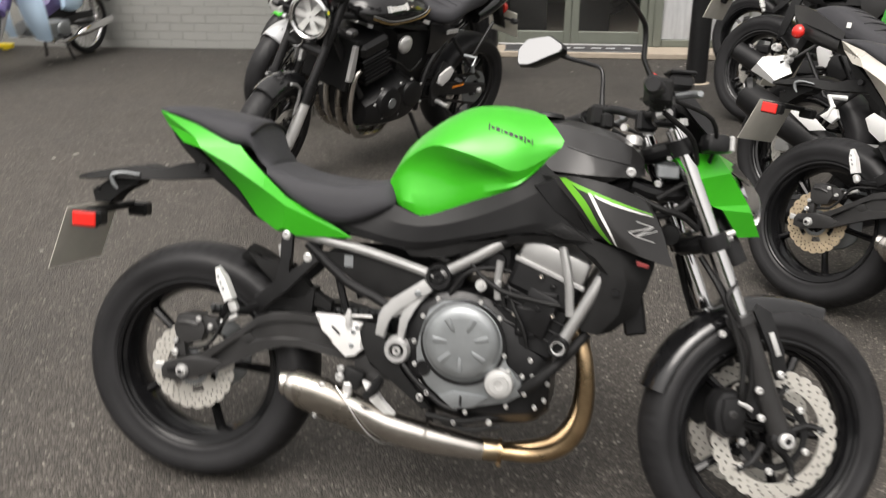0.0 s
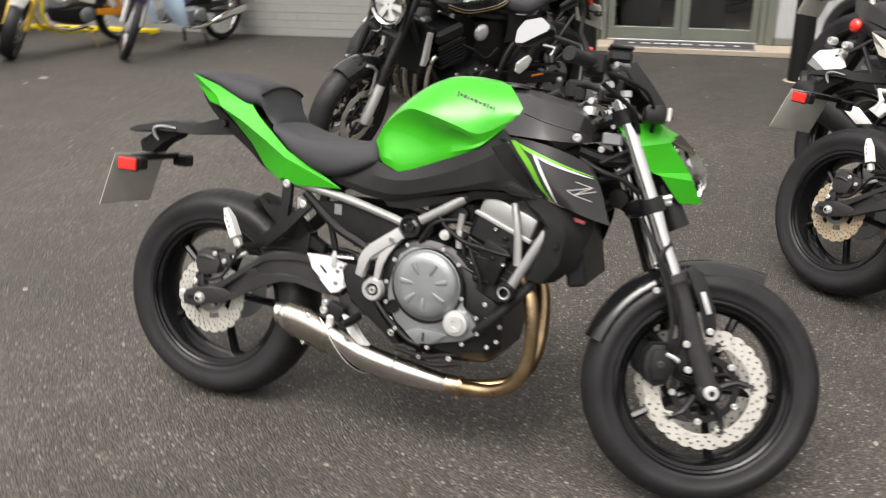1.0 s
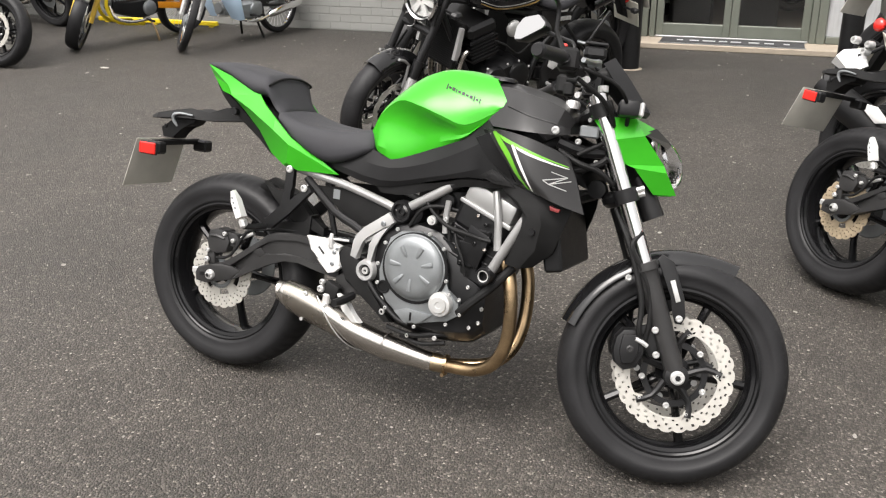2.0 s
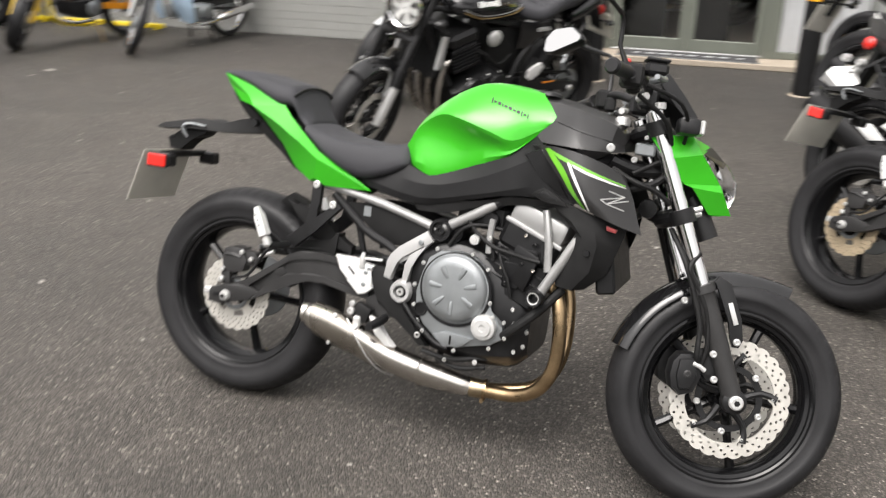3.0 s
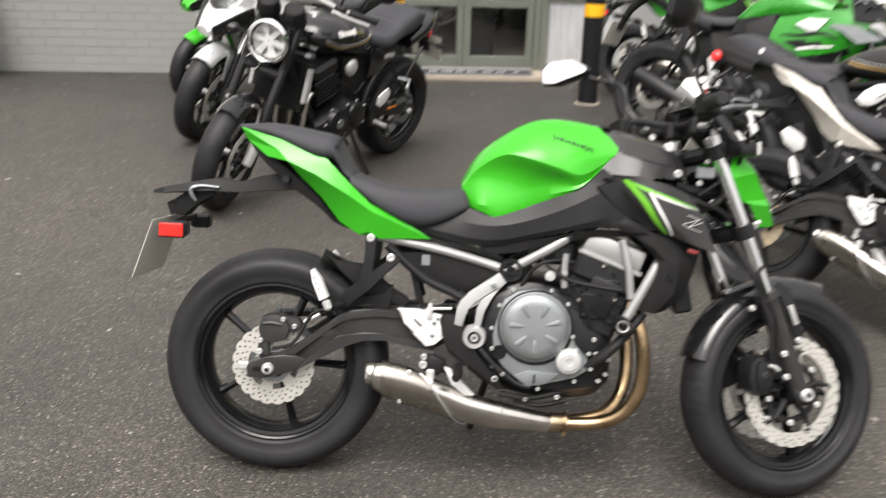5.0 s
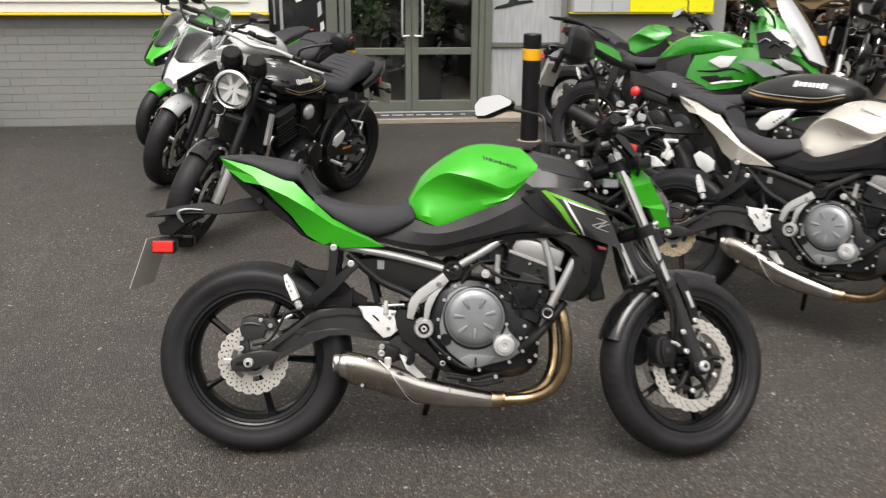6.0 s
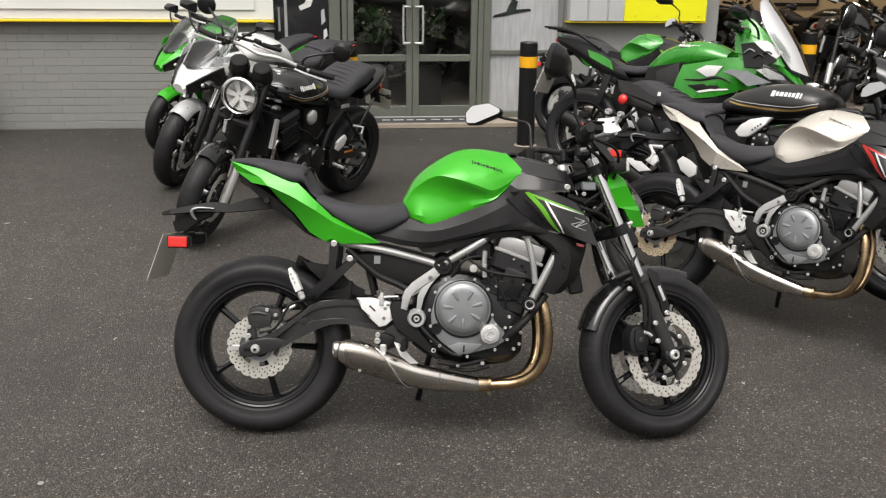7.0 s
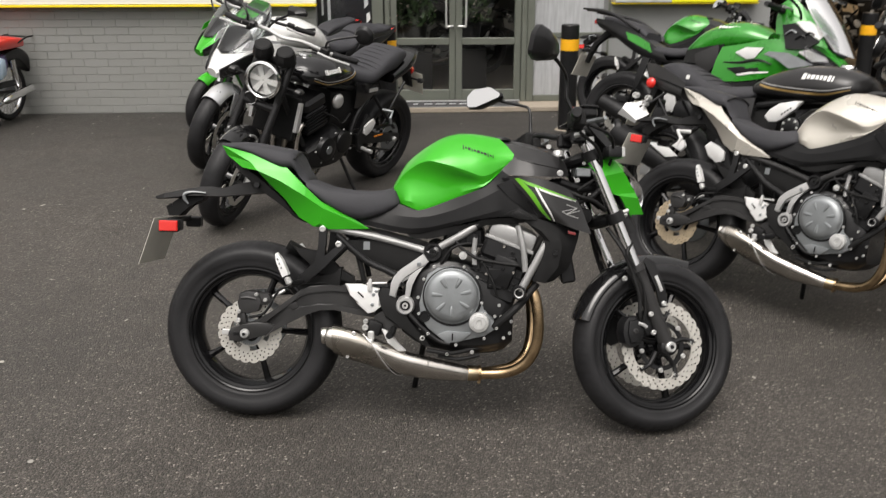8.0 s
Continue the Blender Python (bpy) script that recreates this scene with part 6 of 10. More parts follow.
    pair("fork_tube", lambda b: tube(b, [on_leg(0.29), on_leg(0.50), on_leg(0.725)], 0.0205, 18, 1), CHROME, k, "bright chromed fork tube", S)
    pair("fork_cap", lambda b: tube(b, [on_leg(0.72), on_leg(0.742), on_leg(0.746)], (0.022, 0.022, 0.016), 16, 1), CHROME, k, "", S)
    for d, nm in ((0.475, "lower_clamp"), (0.700, "upper_clamp")):
        b = B()
        c0, c1 = on_leg(d, -0.098), on_leg(d, 0.098)
        for c in (c0, c1):
            tube(b, [tuple(np.array(c) + np.array((ax[0], 0, ax[1])) * s) for s in (-0.018, 0.018)], 0.031, 16, 1)
        mid = on_leg(d, 0, -0.034)
        tube(b, [c0, (mid[0], 0, mid[2]), c1], 0.022, 10, 3)
        part(nm, moved(b, S), SATIN, k, "black fork clamp")
    pair("clamp_bolts", lambda b: tube(tube(b, [on_leg(0.468, -0.085, 0.028), on_leg(0.468, -0.085, 0.048)], 0.007, 8, 1), [on_leg(0.482, -0.108, 0.028), on_leg(0.482, -0.108, 0.048)], 0.007, 8, 1), PALE, k, "", S)
    part("steering_stem", tube(B(), [(1.305, 0, 0.69), (1.215, 0, 0.86), (1.19, 0, 0.93)], 0.030, 14, 2), SATIN, k, "black steering head")
    pair("headstock_cable", lambda b: tube(b, [(1.08, -0.08, 0.79), (1.13, -0.10, 0.80), (1.18, -0.075, 0.83), (1.20, -0.05, 0.90)], 0.009, 8), PLASTIC, k)
    pair("headstock_brace", lambda b: tube(b, [(1.05, -0.085, 0.86), (1.12, -0.06, 0.84), (1.20, -0.03, 0.85)], 0.016, 8, 2), SATIN, k)
    pair("loom", lambda b: tube(b, [(1.06, -0.10, 0.84), (1.12, -0.115, 0.815), (1.17, -0.10, 0.80), (1.21, -0.08, 0.77)], 0.007, 8), PLASTIC, k)
    pair("head_screw", lambda b: bolt(bolt(bolt(b, (1.11, -0.105, 0.868), 0.008, 0.010), (1.155, -0.075, 0.82), 0.006, 0.010), (1.13, -0.09, 0.925), 0.006, 0.012), PALE, k)
    pair("head_stay", lambda b: box(b, (0.05, 0.02, 0.03), (1.13, -0.085, 0.895), 0.004), CAST, k)
    part("horn", lathe(B(), [(0, -0.02), (0.024, -0.018), (0.026, -0.005), (0.012, 0.01), (0, 0.012)], (1.15, 0.0, 0.745), 18), SATIN, k)
    # calipers, hoses
    def grip_block(b):
        plate(b, [(1.246, 0.378), (1.262, 0.400), (1.296, 0.404), (1.318, 0.388), (1.322, 0.345), (1.308, 0.306), (1.276, 0.294), (1.250, 0.312), (1.242, 0.345)], -0.108, -0.046, 0.012)
        plate(b, [(1.262, 0.386), (1.298, 0.392), (1.308, 0.350), (1.296, 0.316), (1.268, 0.312), (1.258, 0.345)], -0.116, -0.100, 0.006)
        return plate(b, [(1.300, 0.412), (1.336, 0.424), (1.352, 0.400), (1.356, 0.345), (1.338, 0.338), (1.312, 0.370)], -0.098, -0.078, 0.004)
    pair("front_caliper", grip_block, SATIN, k, "black two-piston brake caliper", S)
    pair("caliper_pin", lambda b: bolt(b, (1.284, -0.114, 0.352), 0.010, 0.005), SWING, k, "", S)
    pair("caliper_bolts", lambda b: bolt(bolt(b, (1.338, -0.116, 0.410), 0.009, 0.010), (1.350, -0.112, 0.348), 0.009, 0.010), PALE, k, "", S)
    pair("caliper_hose", lambda b: tube(b, [(1.310, -0.105, 0.372), (1.298, -0.118, 0.405), (1.295, -0.120, 0.470), (1.275, -0.118, 0.535), (1.240, -0.110, 0.62), (1.20, -0.07, 0.70)], 0.0072, 8), PLASTIC, k, "black brake hose", S)
    pair("speed_cable", lambda b: tube(b, [(1.318, -0.100, 0.372), (1.322, -0.112, 0.43), (1.310, -0.118, 0.50), (1.28, -0.12, 0.56), (1.25, -0.12, 0.61), (1.27, -0.11, 0.65)], 0.0068, 8), PLASTIC, k, "", S)
    pair("hose_union", lambda b: tube(b, [(1.295, -0.112, 0.380), (1.312, -0.116, 0.374), (1.325, -0.114, 0.366)], 0.006, 8, 1), PALE, k, "", S)
    # mudguard
    b = B()
    def guard(a, y, r):
        ca, sa = math.cos(radians(a)), math.sin(radians(a))
        return (1.41 + ca * r, y, 0.30 + sa * r)
    angs = [163, 158, 150, 140, 130, 118, 106, 94, 80, 66]
    outer = []
    for i, a in enumerate(angs):
        hw = 0.052 if a > 110 else 0.052 - (110 - a) * 0.0006
        r = 0.319 + (0.008 if a < 72 else 0.0)
        outer.append([guard(a, y * hw, r - 0.024 * abs(y) ** 2.6) for y in (-1.15, -0.9, -0.5, 0, 0.5, 0.9, 1.15)])
    G = [curve_pts([r[j] for r in outer], 2) for j in range(7)]
    g0 = [[b.verts.new(G[j][i]) for j in range(7)] for i in range(len(G[0]))]
    g1 = [[b.verts.new(Vector(G[j][i]) - (Vector(G[j][i]) - Vector((1.41, 0, 0.30))).normalized() * 0.004) for j in range(7)] for i in range(len(G[0]))]
    for i in range(len(g0) - 1):
        for j in range(6):
            b.faces.new((g0[i][j], g0[i][j + 1], g0[i + 1][j + 1], g0[i + 1][j]))
            b.faces.new((g1[i][j], g1[i + 1][j], g1[i + 1][j + 1], g1[i][j + 1]))
        for j in (0, 6):
            b.faces.new((g0[i][j], g0[i + 1][j], g1[i + 1][j], g1[i][j]))
    for i in (0, -1):
        for j in range(6):
            b.faces.new((g0[i][j], g0[i][j + 1], g1[i][j + 1], g1[i][j]))
    part("front_mudguard", moved(b, S), GLOSS, k, "gloss black front mudguard", 60)
    pair("mudguard_stay", lambda b: plate(b, [(1.318, 0.585), (1.330, 0.602), (1.362, 0.586), (1.400, 0.500), (1.410, 0.452), (1.402, 0.432), (1.386, 0.432), (1.378, 0.452), (1.366, 0.498), (1.338, 0.560)], -0.103, -0.092, 0.003), SATIN, k, "black mudguard stay", S)
    pair("mudguard_bolt", lambda b: bolt(b, (1.394, -0.103, 0.446), 0.009, 0.008), PALE, k, "", S)
    pair("mudguard_bolt", lambda b: bolt(b, (1.256, -0.085, 0.529), 0.009, 0.012), PALE, k, "", S)
    pair("mudguard_reflector", lambda b: plate(b, [(1.358, 0.538), (1.369, 0.542), (1.391, 0.491), (1.380, 0.486)], -0.108, -0.103, 0.001), PALE, k, "pale reflector strip", S)
    # headlamp cowl
    pair("headlamp_cowl", lambda b: facets(b, [(1.100, -0.108, 0.922), (1.214, -0.090, 0.932), (1.272, -0.050, 0.915), (1.240, -0.110, 0.889), (1.302, -0.074, 0.824), (1.312, -0.074, 0.806), (1.347, -0.046, 0.754), (1.287, -0.066, 0.748), (1.206, -0.106, 0.812), (1.150, -0.116, 0.866), (1.226, -0.112, 0.806)], [(0, 1, 3, 9), (1, 2, 3), (9, 3, 4, 8), (8, 4, 5, 10), (10, 5, 6, 7)], 0.006), paint, k, "painted faceted headlamp cowl", S, 26)
    pair("cowl_brow", lambda b: facets(b, [(1.236, -0.104, 0.896), (1.272, -0.052, 0.918), (1.318, -0.030, 0.884), (1.308, -0.060, 0.868)], [(0, 1, 2, 3)], 0.008), SATIN, k, "black brow over the lamp", S)
    part("headlamp", moved(hull(B(), [[(1.265, -0.001, 0.905), (1.265, -0.048, 0.900), (1.280, -0.062, 0.850), (1.300, -0.045, 0.780), (1.310, -0.01, 0.765)], [(1.318, -0.001, 0.892), (1.316, -0.034, 0.886), (1.332, -0.046, 0.842), (1.344, -0.034, 0.785), (1.345, -0.01, 0.772)], [(1.345, -0.001, 0.862), (1.343, -0.022, 0.858), (1.354, -0.030, 0.835), (1.358, -0.022, 0.800), (1.358, -0.01, 0.792)]], 2, 2), S), LENS, k, "clear headlamp")
    part("headlamp_bowl", moved(hull(B(), [[(1.150, -0.001, 0.905), (1.150, -0.070, 0.898), (1.172, -0.082, 0.850), (1.195, -0.05, 0.805)], [(1.212, -0.001, 0.918), (1.212, -0.074, 0.908), (1.222, -0.086, 0.840), (1.240, -0.048, 0.765)], [(1.246, -0.001, 0.905), (1.246, -0.055, 0.895), (1.258, -0.062, 0.840), (1.266, -0.036, 0.768)]], 2, 1), S), PLASTIC, k, "black headlamp body")
    part("headlamp_reflector", moved(hull(B(), [[(1.285, -0.001, 0.880), (1.285, -0.034, 0.876), (1.300, -0.044, 0.840), (1.312, -0.028, 0.795)], [(1.296, -0.001, 0.878), (1.296, -0.030, 0.872), (1.312, -0.040, 0.840), (1.322, -0.025, 0.800)]], 1, 1), S), CHROME, k)
    # instruments, bars, controls, mirrors
    part("instrument_pod", moved(hull(B(), [[(1.085, -0.001, 1.032), (1.085, -0.055, 1.030), (1.092, -0.058, 1.015), (1.095, -0.01, 1.005)], [(1.125, -0.001, 1.062), (1.125, -0.060, 1.056), (1.130, -0.065, 1.020), (1.135, -0.01, 1.000)], [(1.170, -0.001, 1.040), (1.170, -0.060, 1.030), (1.175, -0.062, 0.990), (1.18, -0.01, 0.96)], [(1.215, -0.001, 0.985), (1.215, -0.055, 0.975), (1.215, -0.055, 0.945), (1.215, -0.01, 0.94)]], 3, 3), S), PLASTIC, k, "black instrument pod")
    part("instrument_glass", moved(plate(B(), [(-0.055, -0.03), (0.055, -0.03), (0.055, 0.03), (-0.055, 0.03)], 0, 0.004, 0.001, Matrix.Translation((1.100, 0, 1.052)) @ Matrix.Rotation(radians(90), 4, "Z") @ Matrix.Rotation(radians(-66), 4, "X")), S), GLOSS, k)
    part("fly_screen", moved(hull(B(), [[(1.142, -0.001, 1.092), (1.140, -0.050, 1.084), (1.112, -0.070, 1.062), (1.118, -0.066, 1.058), (1.130, -0.01, 1.076)], [(1.194, -0.001, 1.034), (1.191, -0.060, 1.026), (1.162, -0.084, 1.000), (1.166, -0.078, 0.996), (1.184, -0.01, 1.020)], [(1.256, -0.001, 0.960), (1.250, -0.056, 0.952), (1.205, -0.082, 0.962), (1.208, -0.076, 0.956), (1.246, -0.01, 0.946)]], 2, 1), S), SATIN, k, "black fly screen")
    pair("front_indicator", lambda b: box(tube(b, [(1.185, -0.07, 0.950), (1.185, -0.11, 0.948)], 0.010, 8, 1), (0.052, 0.055, 0.042), (1.188, -0.132, 0.948), 0.010, seg=2), SATIN, k, "black front indicator", S)
    pair("indicator_lens", lambda b: box(b, (0.012, 0.050, 0.036), (1.219, -0.132, 0.948), 0.004), PALE, k, "", S)
    part("handlebar", moved(tube(B(), [(0.955, -0.375, 1.022), (1.005, -0.25, 1.035), (1.045, -0.17, 1.048), (1.085, -0.10, 1.030), (1.095, 0.0, 1.022), (1.085, 0.10, 1.030), (1.045, 0.17, 1.048), (1.005, 0.25, 1.035), (0.955, 0.375, 1.022)], 0.0115, 12), S), SATIN, k, "black handlebar")
    pair("grip", lambda b: tube(b, [(0.948, -0.390, 1.020), (0.953, -0.378, 1.021), (0.958, -0.370, 1.022), (0.985, -0.300, 1.030), (1.002, -0.258, 1.034), (1.004, -0.254, 1.035)], (0.014, 0.019, 0.0165, 0.0165, 0.0175, 0.022), 14, 2), RUBBER, k, "black rubber grip", S)
    pair("switch_box", lambda b: box(box(b, (0.05, 0.055, 0.055), (1.022, -0.215, 1.035), 0.008), (0.03, 0.03, 0.04), (1.035, -0.18, 1.02), 0.006), PLASTIC, k, "black switch box", S)
    part("kill_switch", moved(box(B(), (0.014, 0.016, 0.010), (1.008, -0.215, 1.068), 0.003), S), BRIGHT_RED, k, "red stop switch")
    pair("lever", lambda b: tube(b, [(1.075, -0.185, 1.035), (1.095, -0.23, 1.035), (1.080, -0.29, 1.024), (1.055, -0.36, 1.015)], (0.008, 0.008, 0.007, 0.006), 8), CAST, k, "brake or clutch lever", S)
    part("fluid_reservoir", moved(box(box(B(), (0.055, 0.045, 0.032), (1.085, -0.165, 1.068), 0.008), (0.058, 0.048, 0.008), (1.085, -0.165, 1.088), 0.003), S), SATIN, k)
    pair("bar_clamp", lambda b: bolt(box(b, (0.05, 0.035, 0.05), (1.095, -0.06, 1.010), 0.008), (1.09, -0.078, 1.005), 0.008, 0.008), SATIN, k, "", S)
    pair("top_bolts", lambda b: tube(tube(b, [(1.12, -0.105, 0.985), (1.118, -0.105, 1.0)], 0.014, 10, 1), [(1.06, -0.12, 1.0), (1.075, -0.15, 1.005)], 0.009, 8, 1), PALE, k, "", S)
    pair("control_cable", lambda b: tube(b, [(1.06, -0.22, 1.02), (1.15, -0.20, 0.99), (1.19, -0.12, 0.93), (1.17, -0.06, 0.84), (1.10, -0.06, 0.78)], 0.005, 8), PLASTIC, k, "", S)
    pair("control_cable", lambda b: tube(b, [(1.05, -0.18, 1.00), (1.13, -0.15, 0.95), (1.16, -0.09, 0.88), (1.08, -0.09, 0.82)], 0.006, 8), PLASTIC, k, "", S)
    pair("mirror_stem", lambda b: tube(b, [(1.035, -0.235, 1.050), (1.035, -0.240, 1.10), (1.032, -0.248, 1.158), (1.006, -0.282, 1.178), (0.965, -0.325, 1.196), (0.940, -0.335, 1.208)], (0.0085, 0.0060, 0.0055, 0.0055, 0.0065, 0.010), 10), SATIN, k, "black mirror stem", S)
    def shell_of(b, grow, dx):
        out = [(0.085, -0.006), (0.080, 0.006), (0.034, 0.034), (0.022, 0.038), (-0.052, 0.038), (-0.062, 0.033), (-0.080, 0.012), (-0.081, 0.004), (-0.073, -0.030), (-0.064, -0.038), (-0.030, -0.042), (-0.018, -0.040), (0.030, -0.027), (0.078, -0.014)]
        M = Matrix.Translation((0.896 + dx, -0.375, 1.220)) @ Matrix.Rotation(radians(-35), 4, "Z") @ Matrix.Rotation(radians(15), 4, "Y")
        rings = []
        for s, x in ((1.0, -0.004), (1.04, 0.008), (0.85, 0.028), (0.4, 0.042)) if grow else ((0.95, -0.0065), (0.95, -0.0040)):
            rings.append([b.verts.new(M @ Vector((x, y * s, z * s))) for y, z in out])
        for A, C in zip(rings, rings[1:]):
            for j in range(len(A)):
                b.faces.new((A[j], A[(j + 1) % len(A)], C[(j + 1) % len(A)], C[j]))
        b.faces.new(rings[0]), b.faces.new(rings[-1][::-1])
        return b
    pair("mirror_shell", lambda b: shell_of(b, True, 0.0), SATIN, k, "black mirror housing", S)
    pair("mirror_glass", lambda b: shell_of(b, False, 0.0), MIRROR, k, "mirror glass that reflects pale sky", S)
    # the right mirror is turned further back than the left one
    for c in k.children:
        if c.name.split(".")[0] in ("mirror_stem", "mirror_shell", "mirror_glass") and sum(v.co.y for v in c.data.vertices) < 0:
            mid = sum((v.co for v in c.data.vertices), Vector()) / len(c.data.vertices)
            for v in c.data.vertices:
                if c.name[:11] != "mirror_stem":
                    v.co = mid + (v.co - mid) * 1.25
                v.co.x -= 0.055 * max(0.0, min(1.0, (v.co.z - 1.03) / 0.10))
    # the machine is slim between the seat and the cylinders
    wide = ("wheel", "rider_seat", "seat_base", "passenger_seat", "seat_seam", "tail_panel", "number_plate", "plate_arm", "plate_drop", "cross_bar", "indicator", "side_reflector", "reflector_frame", "holder_clip", "passenger_peg", "peg_joint", "peg_groove", "peg_stem", "silencer", "heat_shield", "shield_edge", "shield_rivets", "weld_bead", "silencer_outlet", "silencer_bolts", "silencer_strap", "silencer_clamp", "clamp_screw", "clamp_block", "pipe_clamp", "pipe_band", "header_pipe", "undertail", "undertail_cap", "grip", "handlebar", "mirror_stem", "mirror_shell", "mirror_glass", "rear_caliper", "side_stand")
    for c in k.children:
        if c.name.split(".")[0] not in wide:
            for v in c.data.vertices:
                a, d = min(max(v.co.x / 0.2, 0.0), 1.0), min(max((0.93 - v.co.x) / 0.1, 0.0), 1.0)
                v.co.y *= 1 - 0.18 * a * a * (3 - 2 * a) * d * d * (3 - 2 * d)
    return k


def stand(x, y, z, head, lean, pitch=0.0):
    """A parked machine: its rear contact point, heading, lean to its left, nose-down pitch."""
    return pose(x, y, z, 0, 0, head) @ pose(0, 0, 0, -lean) @ pose(0, 0, 0, 0, pitch)


naked_bike("green_roadster", stand(-0.8241, 2.0258, -0.0112, -6.6, 13.5, 0.95), LIME, "lime green and black naked motorcycle leaning on its side stand")
# ---------------------------------------------------------------- the other machines
def ring(b, c, r, tube_r, m=None, n=28):
    P = [(c[0] + r * math.cos(a), c[1], c[2] + r * math.sin(a)) for a in (2 * math.pi * i / n for i in range(n + 1))]
    return tube(b, P, tube_r, 8, 1, False)


def common_front(k, S, wc, W, R, disc_mat, rim_mat, rim=0.214, leg=CHROME, slider=SATIN, rake=RAKE, top=0.70, discs=True, half=0.098, spokes=5):
    """Front wheel, fork and clamps, steered."""
    w = add_rim(k, wc, W, S, rim_mat, spokes, rim, label="cast front wheel")
    add_tyre(w, wc, R, W, S, rim)
    if discs:
        for y in (-0.064, 0.064):
            add_disc(w, wc, y, 0.150, 0.112, S, disc_mat, 11)
    ax = (-math.sin(radians(rake)), math.cos(radians(rake)))
    def on(d, side=-half, fwd=0.0):
        return (wc[0] + ax[0] * d + fwd * ax[1], side, wc[2] + ax[1] * d - fwd * ax[0])
    pair("fork_slider", lambda b: tube(b, [on(-0.01), on(0.12), on(0.27), on(0.30)], (0.025, 0.027, 0.029, 0.031), 14, 2), slider, k, "fork slider", S)
    pair("fork_tube", lambda b: tube(b, [on(0.29), on(0.5), on(top)], 0.0215, 14, 1), leg, k, "fork tube", S)
    for d, nm in ((0.46, "lower_clamp"), (top - 0.03, "upper_clamp")):
        c0, c1, mid = on(d), on(d, half), on(d, 0, -0.034)
        part(nm, moved(tube(B(), [c0, (mid[0], 0, mid[2]), c1], 0.024, 10, 3), S), SATIN, k)
    pair("front_caliper", lambda b: box(b, (0.06, 0.05, 0.11), (wc[0] - 0.10, -0.082, wc[2] + 0.04), 0.012), SATIN, k, "brake caliper", S)
    return on


def mudguard(k, S, wc, R, a0, a1, hw, mat, label, thick=0.004):
    b = B()
    n = 14
    g = {}
    for i in range(n + 1):
        a = radians(a0 + (a1 - a0) * i / n)
        for j, y in enumerate((-1.1, -0.85, -0.4, 0, 0.4, 0.85, 1.1)):
            for s in (0, 1):
                r = R - 0.04 * abs(y) ** 2.5 - s * thick
                g[i, j, s] = b.verts.new((wc[0] + math.cos(a) * r, y * hw, wc[2] + math.sin(a) * r))
    for i in range(n):
        for j in range(6):
            for s in (0, 1):
                b.faces.new((g[i, j, s], g[i, j + 1, s], g[i + 1, j + 1, s], g[i + 1, j, s]))
        for j in (0, 6):
            b.faces.new((g[i, j, 0], g[i + 1, j, 0], g[i + 1, j, 1], g[i, j, 1]))
    for i in (0, n):
        for j in range(6):
            b.faces.new((g[i, j, 0], g[i, j + 1, 0], g[i, j + 1, 1], g[i, j, 1]))
    return part("front_mudguard", moved(b, S), mat, k, label, 60)


def mirrors(k, S, root, head, mat=SATIN, round_=False):
    """Stems and heads on both sides; head is the right-hand centre."""
    (x, y, z), (hx, hy, hz) = root, head
    pair("mirror_stem", lambda b: tube(b, [root, (x + 0.01, y - 0.02, (z + hz) / 2), (hx + 0.03, hy + 0.03, hz - 0.01)], 0.007, 8), SATIN, k, "mirror stem", S)
    def shell(b, glass):
        out = [(0.058 * math.cos(a), 0.058 * math.sin(a)) for a in (2 * math.pi * i / 16 for i in range(16))] if round_ else [(0.075, 0.0), (0.05, 0.034), (-0.02, 0.042), (-0.075, 0.028), (-0.082, -0.006), (-0.06, -0.034), (0.02, -0.036)]
        M = Matrix.Translation(head) @ Matrix.Rotation(radians(10), 4, "Y")
        P = [tuple(q) for q in curve_pts(out, 2, True)]
        rings = [[b.verts.new(M @ Vector((dx, u * s, v * s))) for u, v in P] for s, dx in (((0.9, -0.006), (0.9, -0.003)) if glass else ((1.0, -0.003), (1.03, 0.008), (0.8, 0.03), (0.35, 0.042)))]
        for A, C in zip(rings, rings[1:]):
            for j in range(len(A)):
                b.faces.new((A[j], A[(j + 1) % len(A)], C[(j + 1) % len(A)], C[j]))
        b.faces.new(rings[0]), b.faces.new(rings[-1][::-1])
        return b
    pair("mirror_shell", lambda b: shell(b, False), mat, k, "mirror housing", S)
    pair("mirror_glass", lambda b: shell(b, True), MIRROR, k, "mirror glass", S)


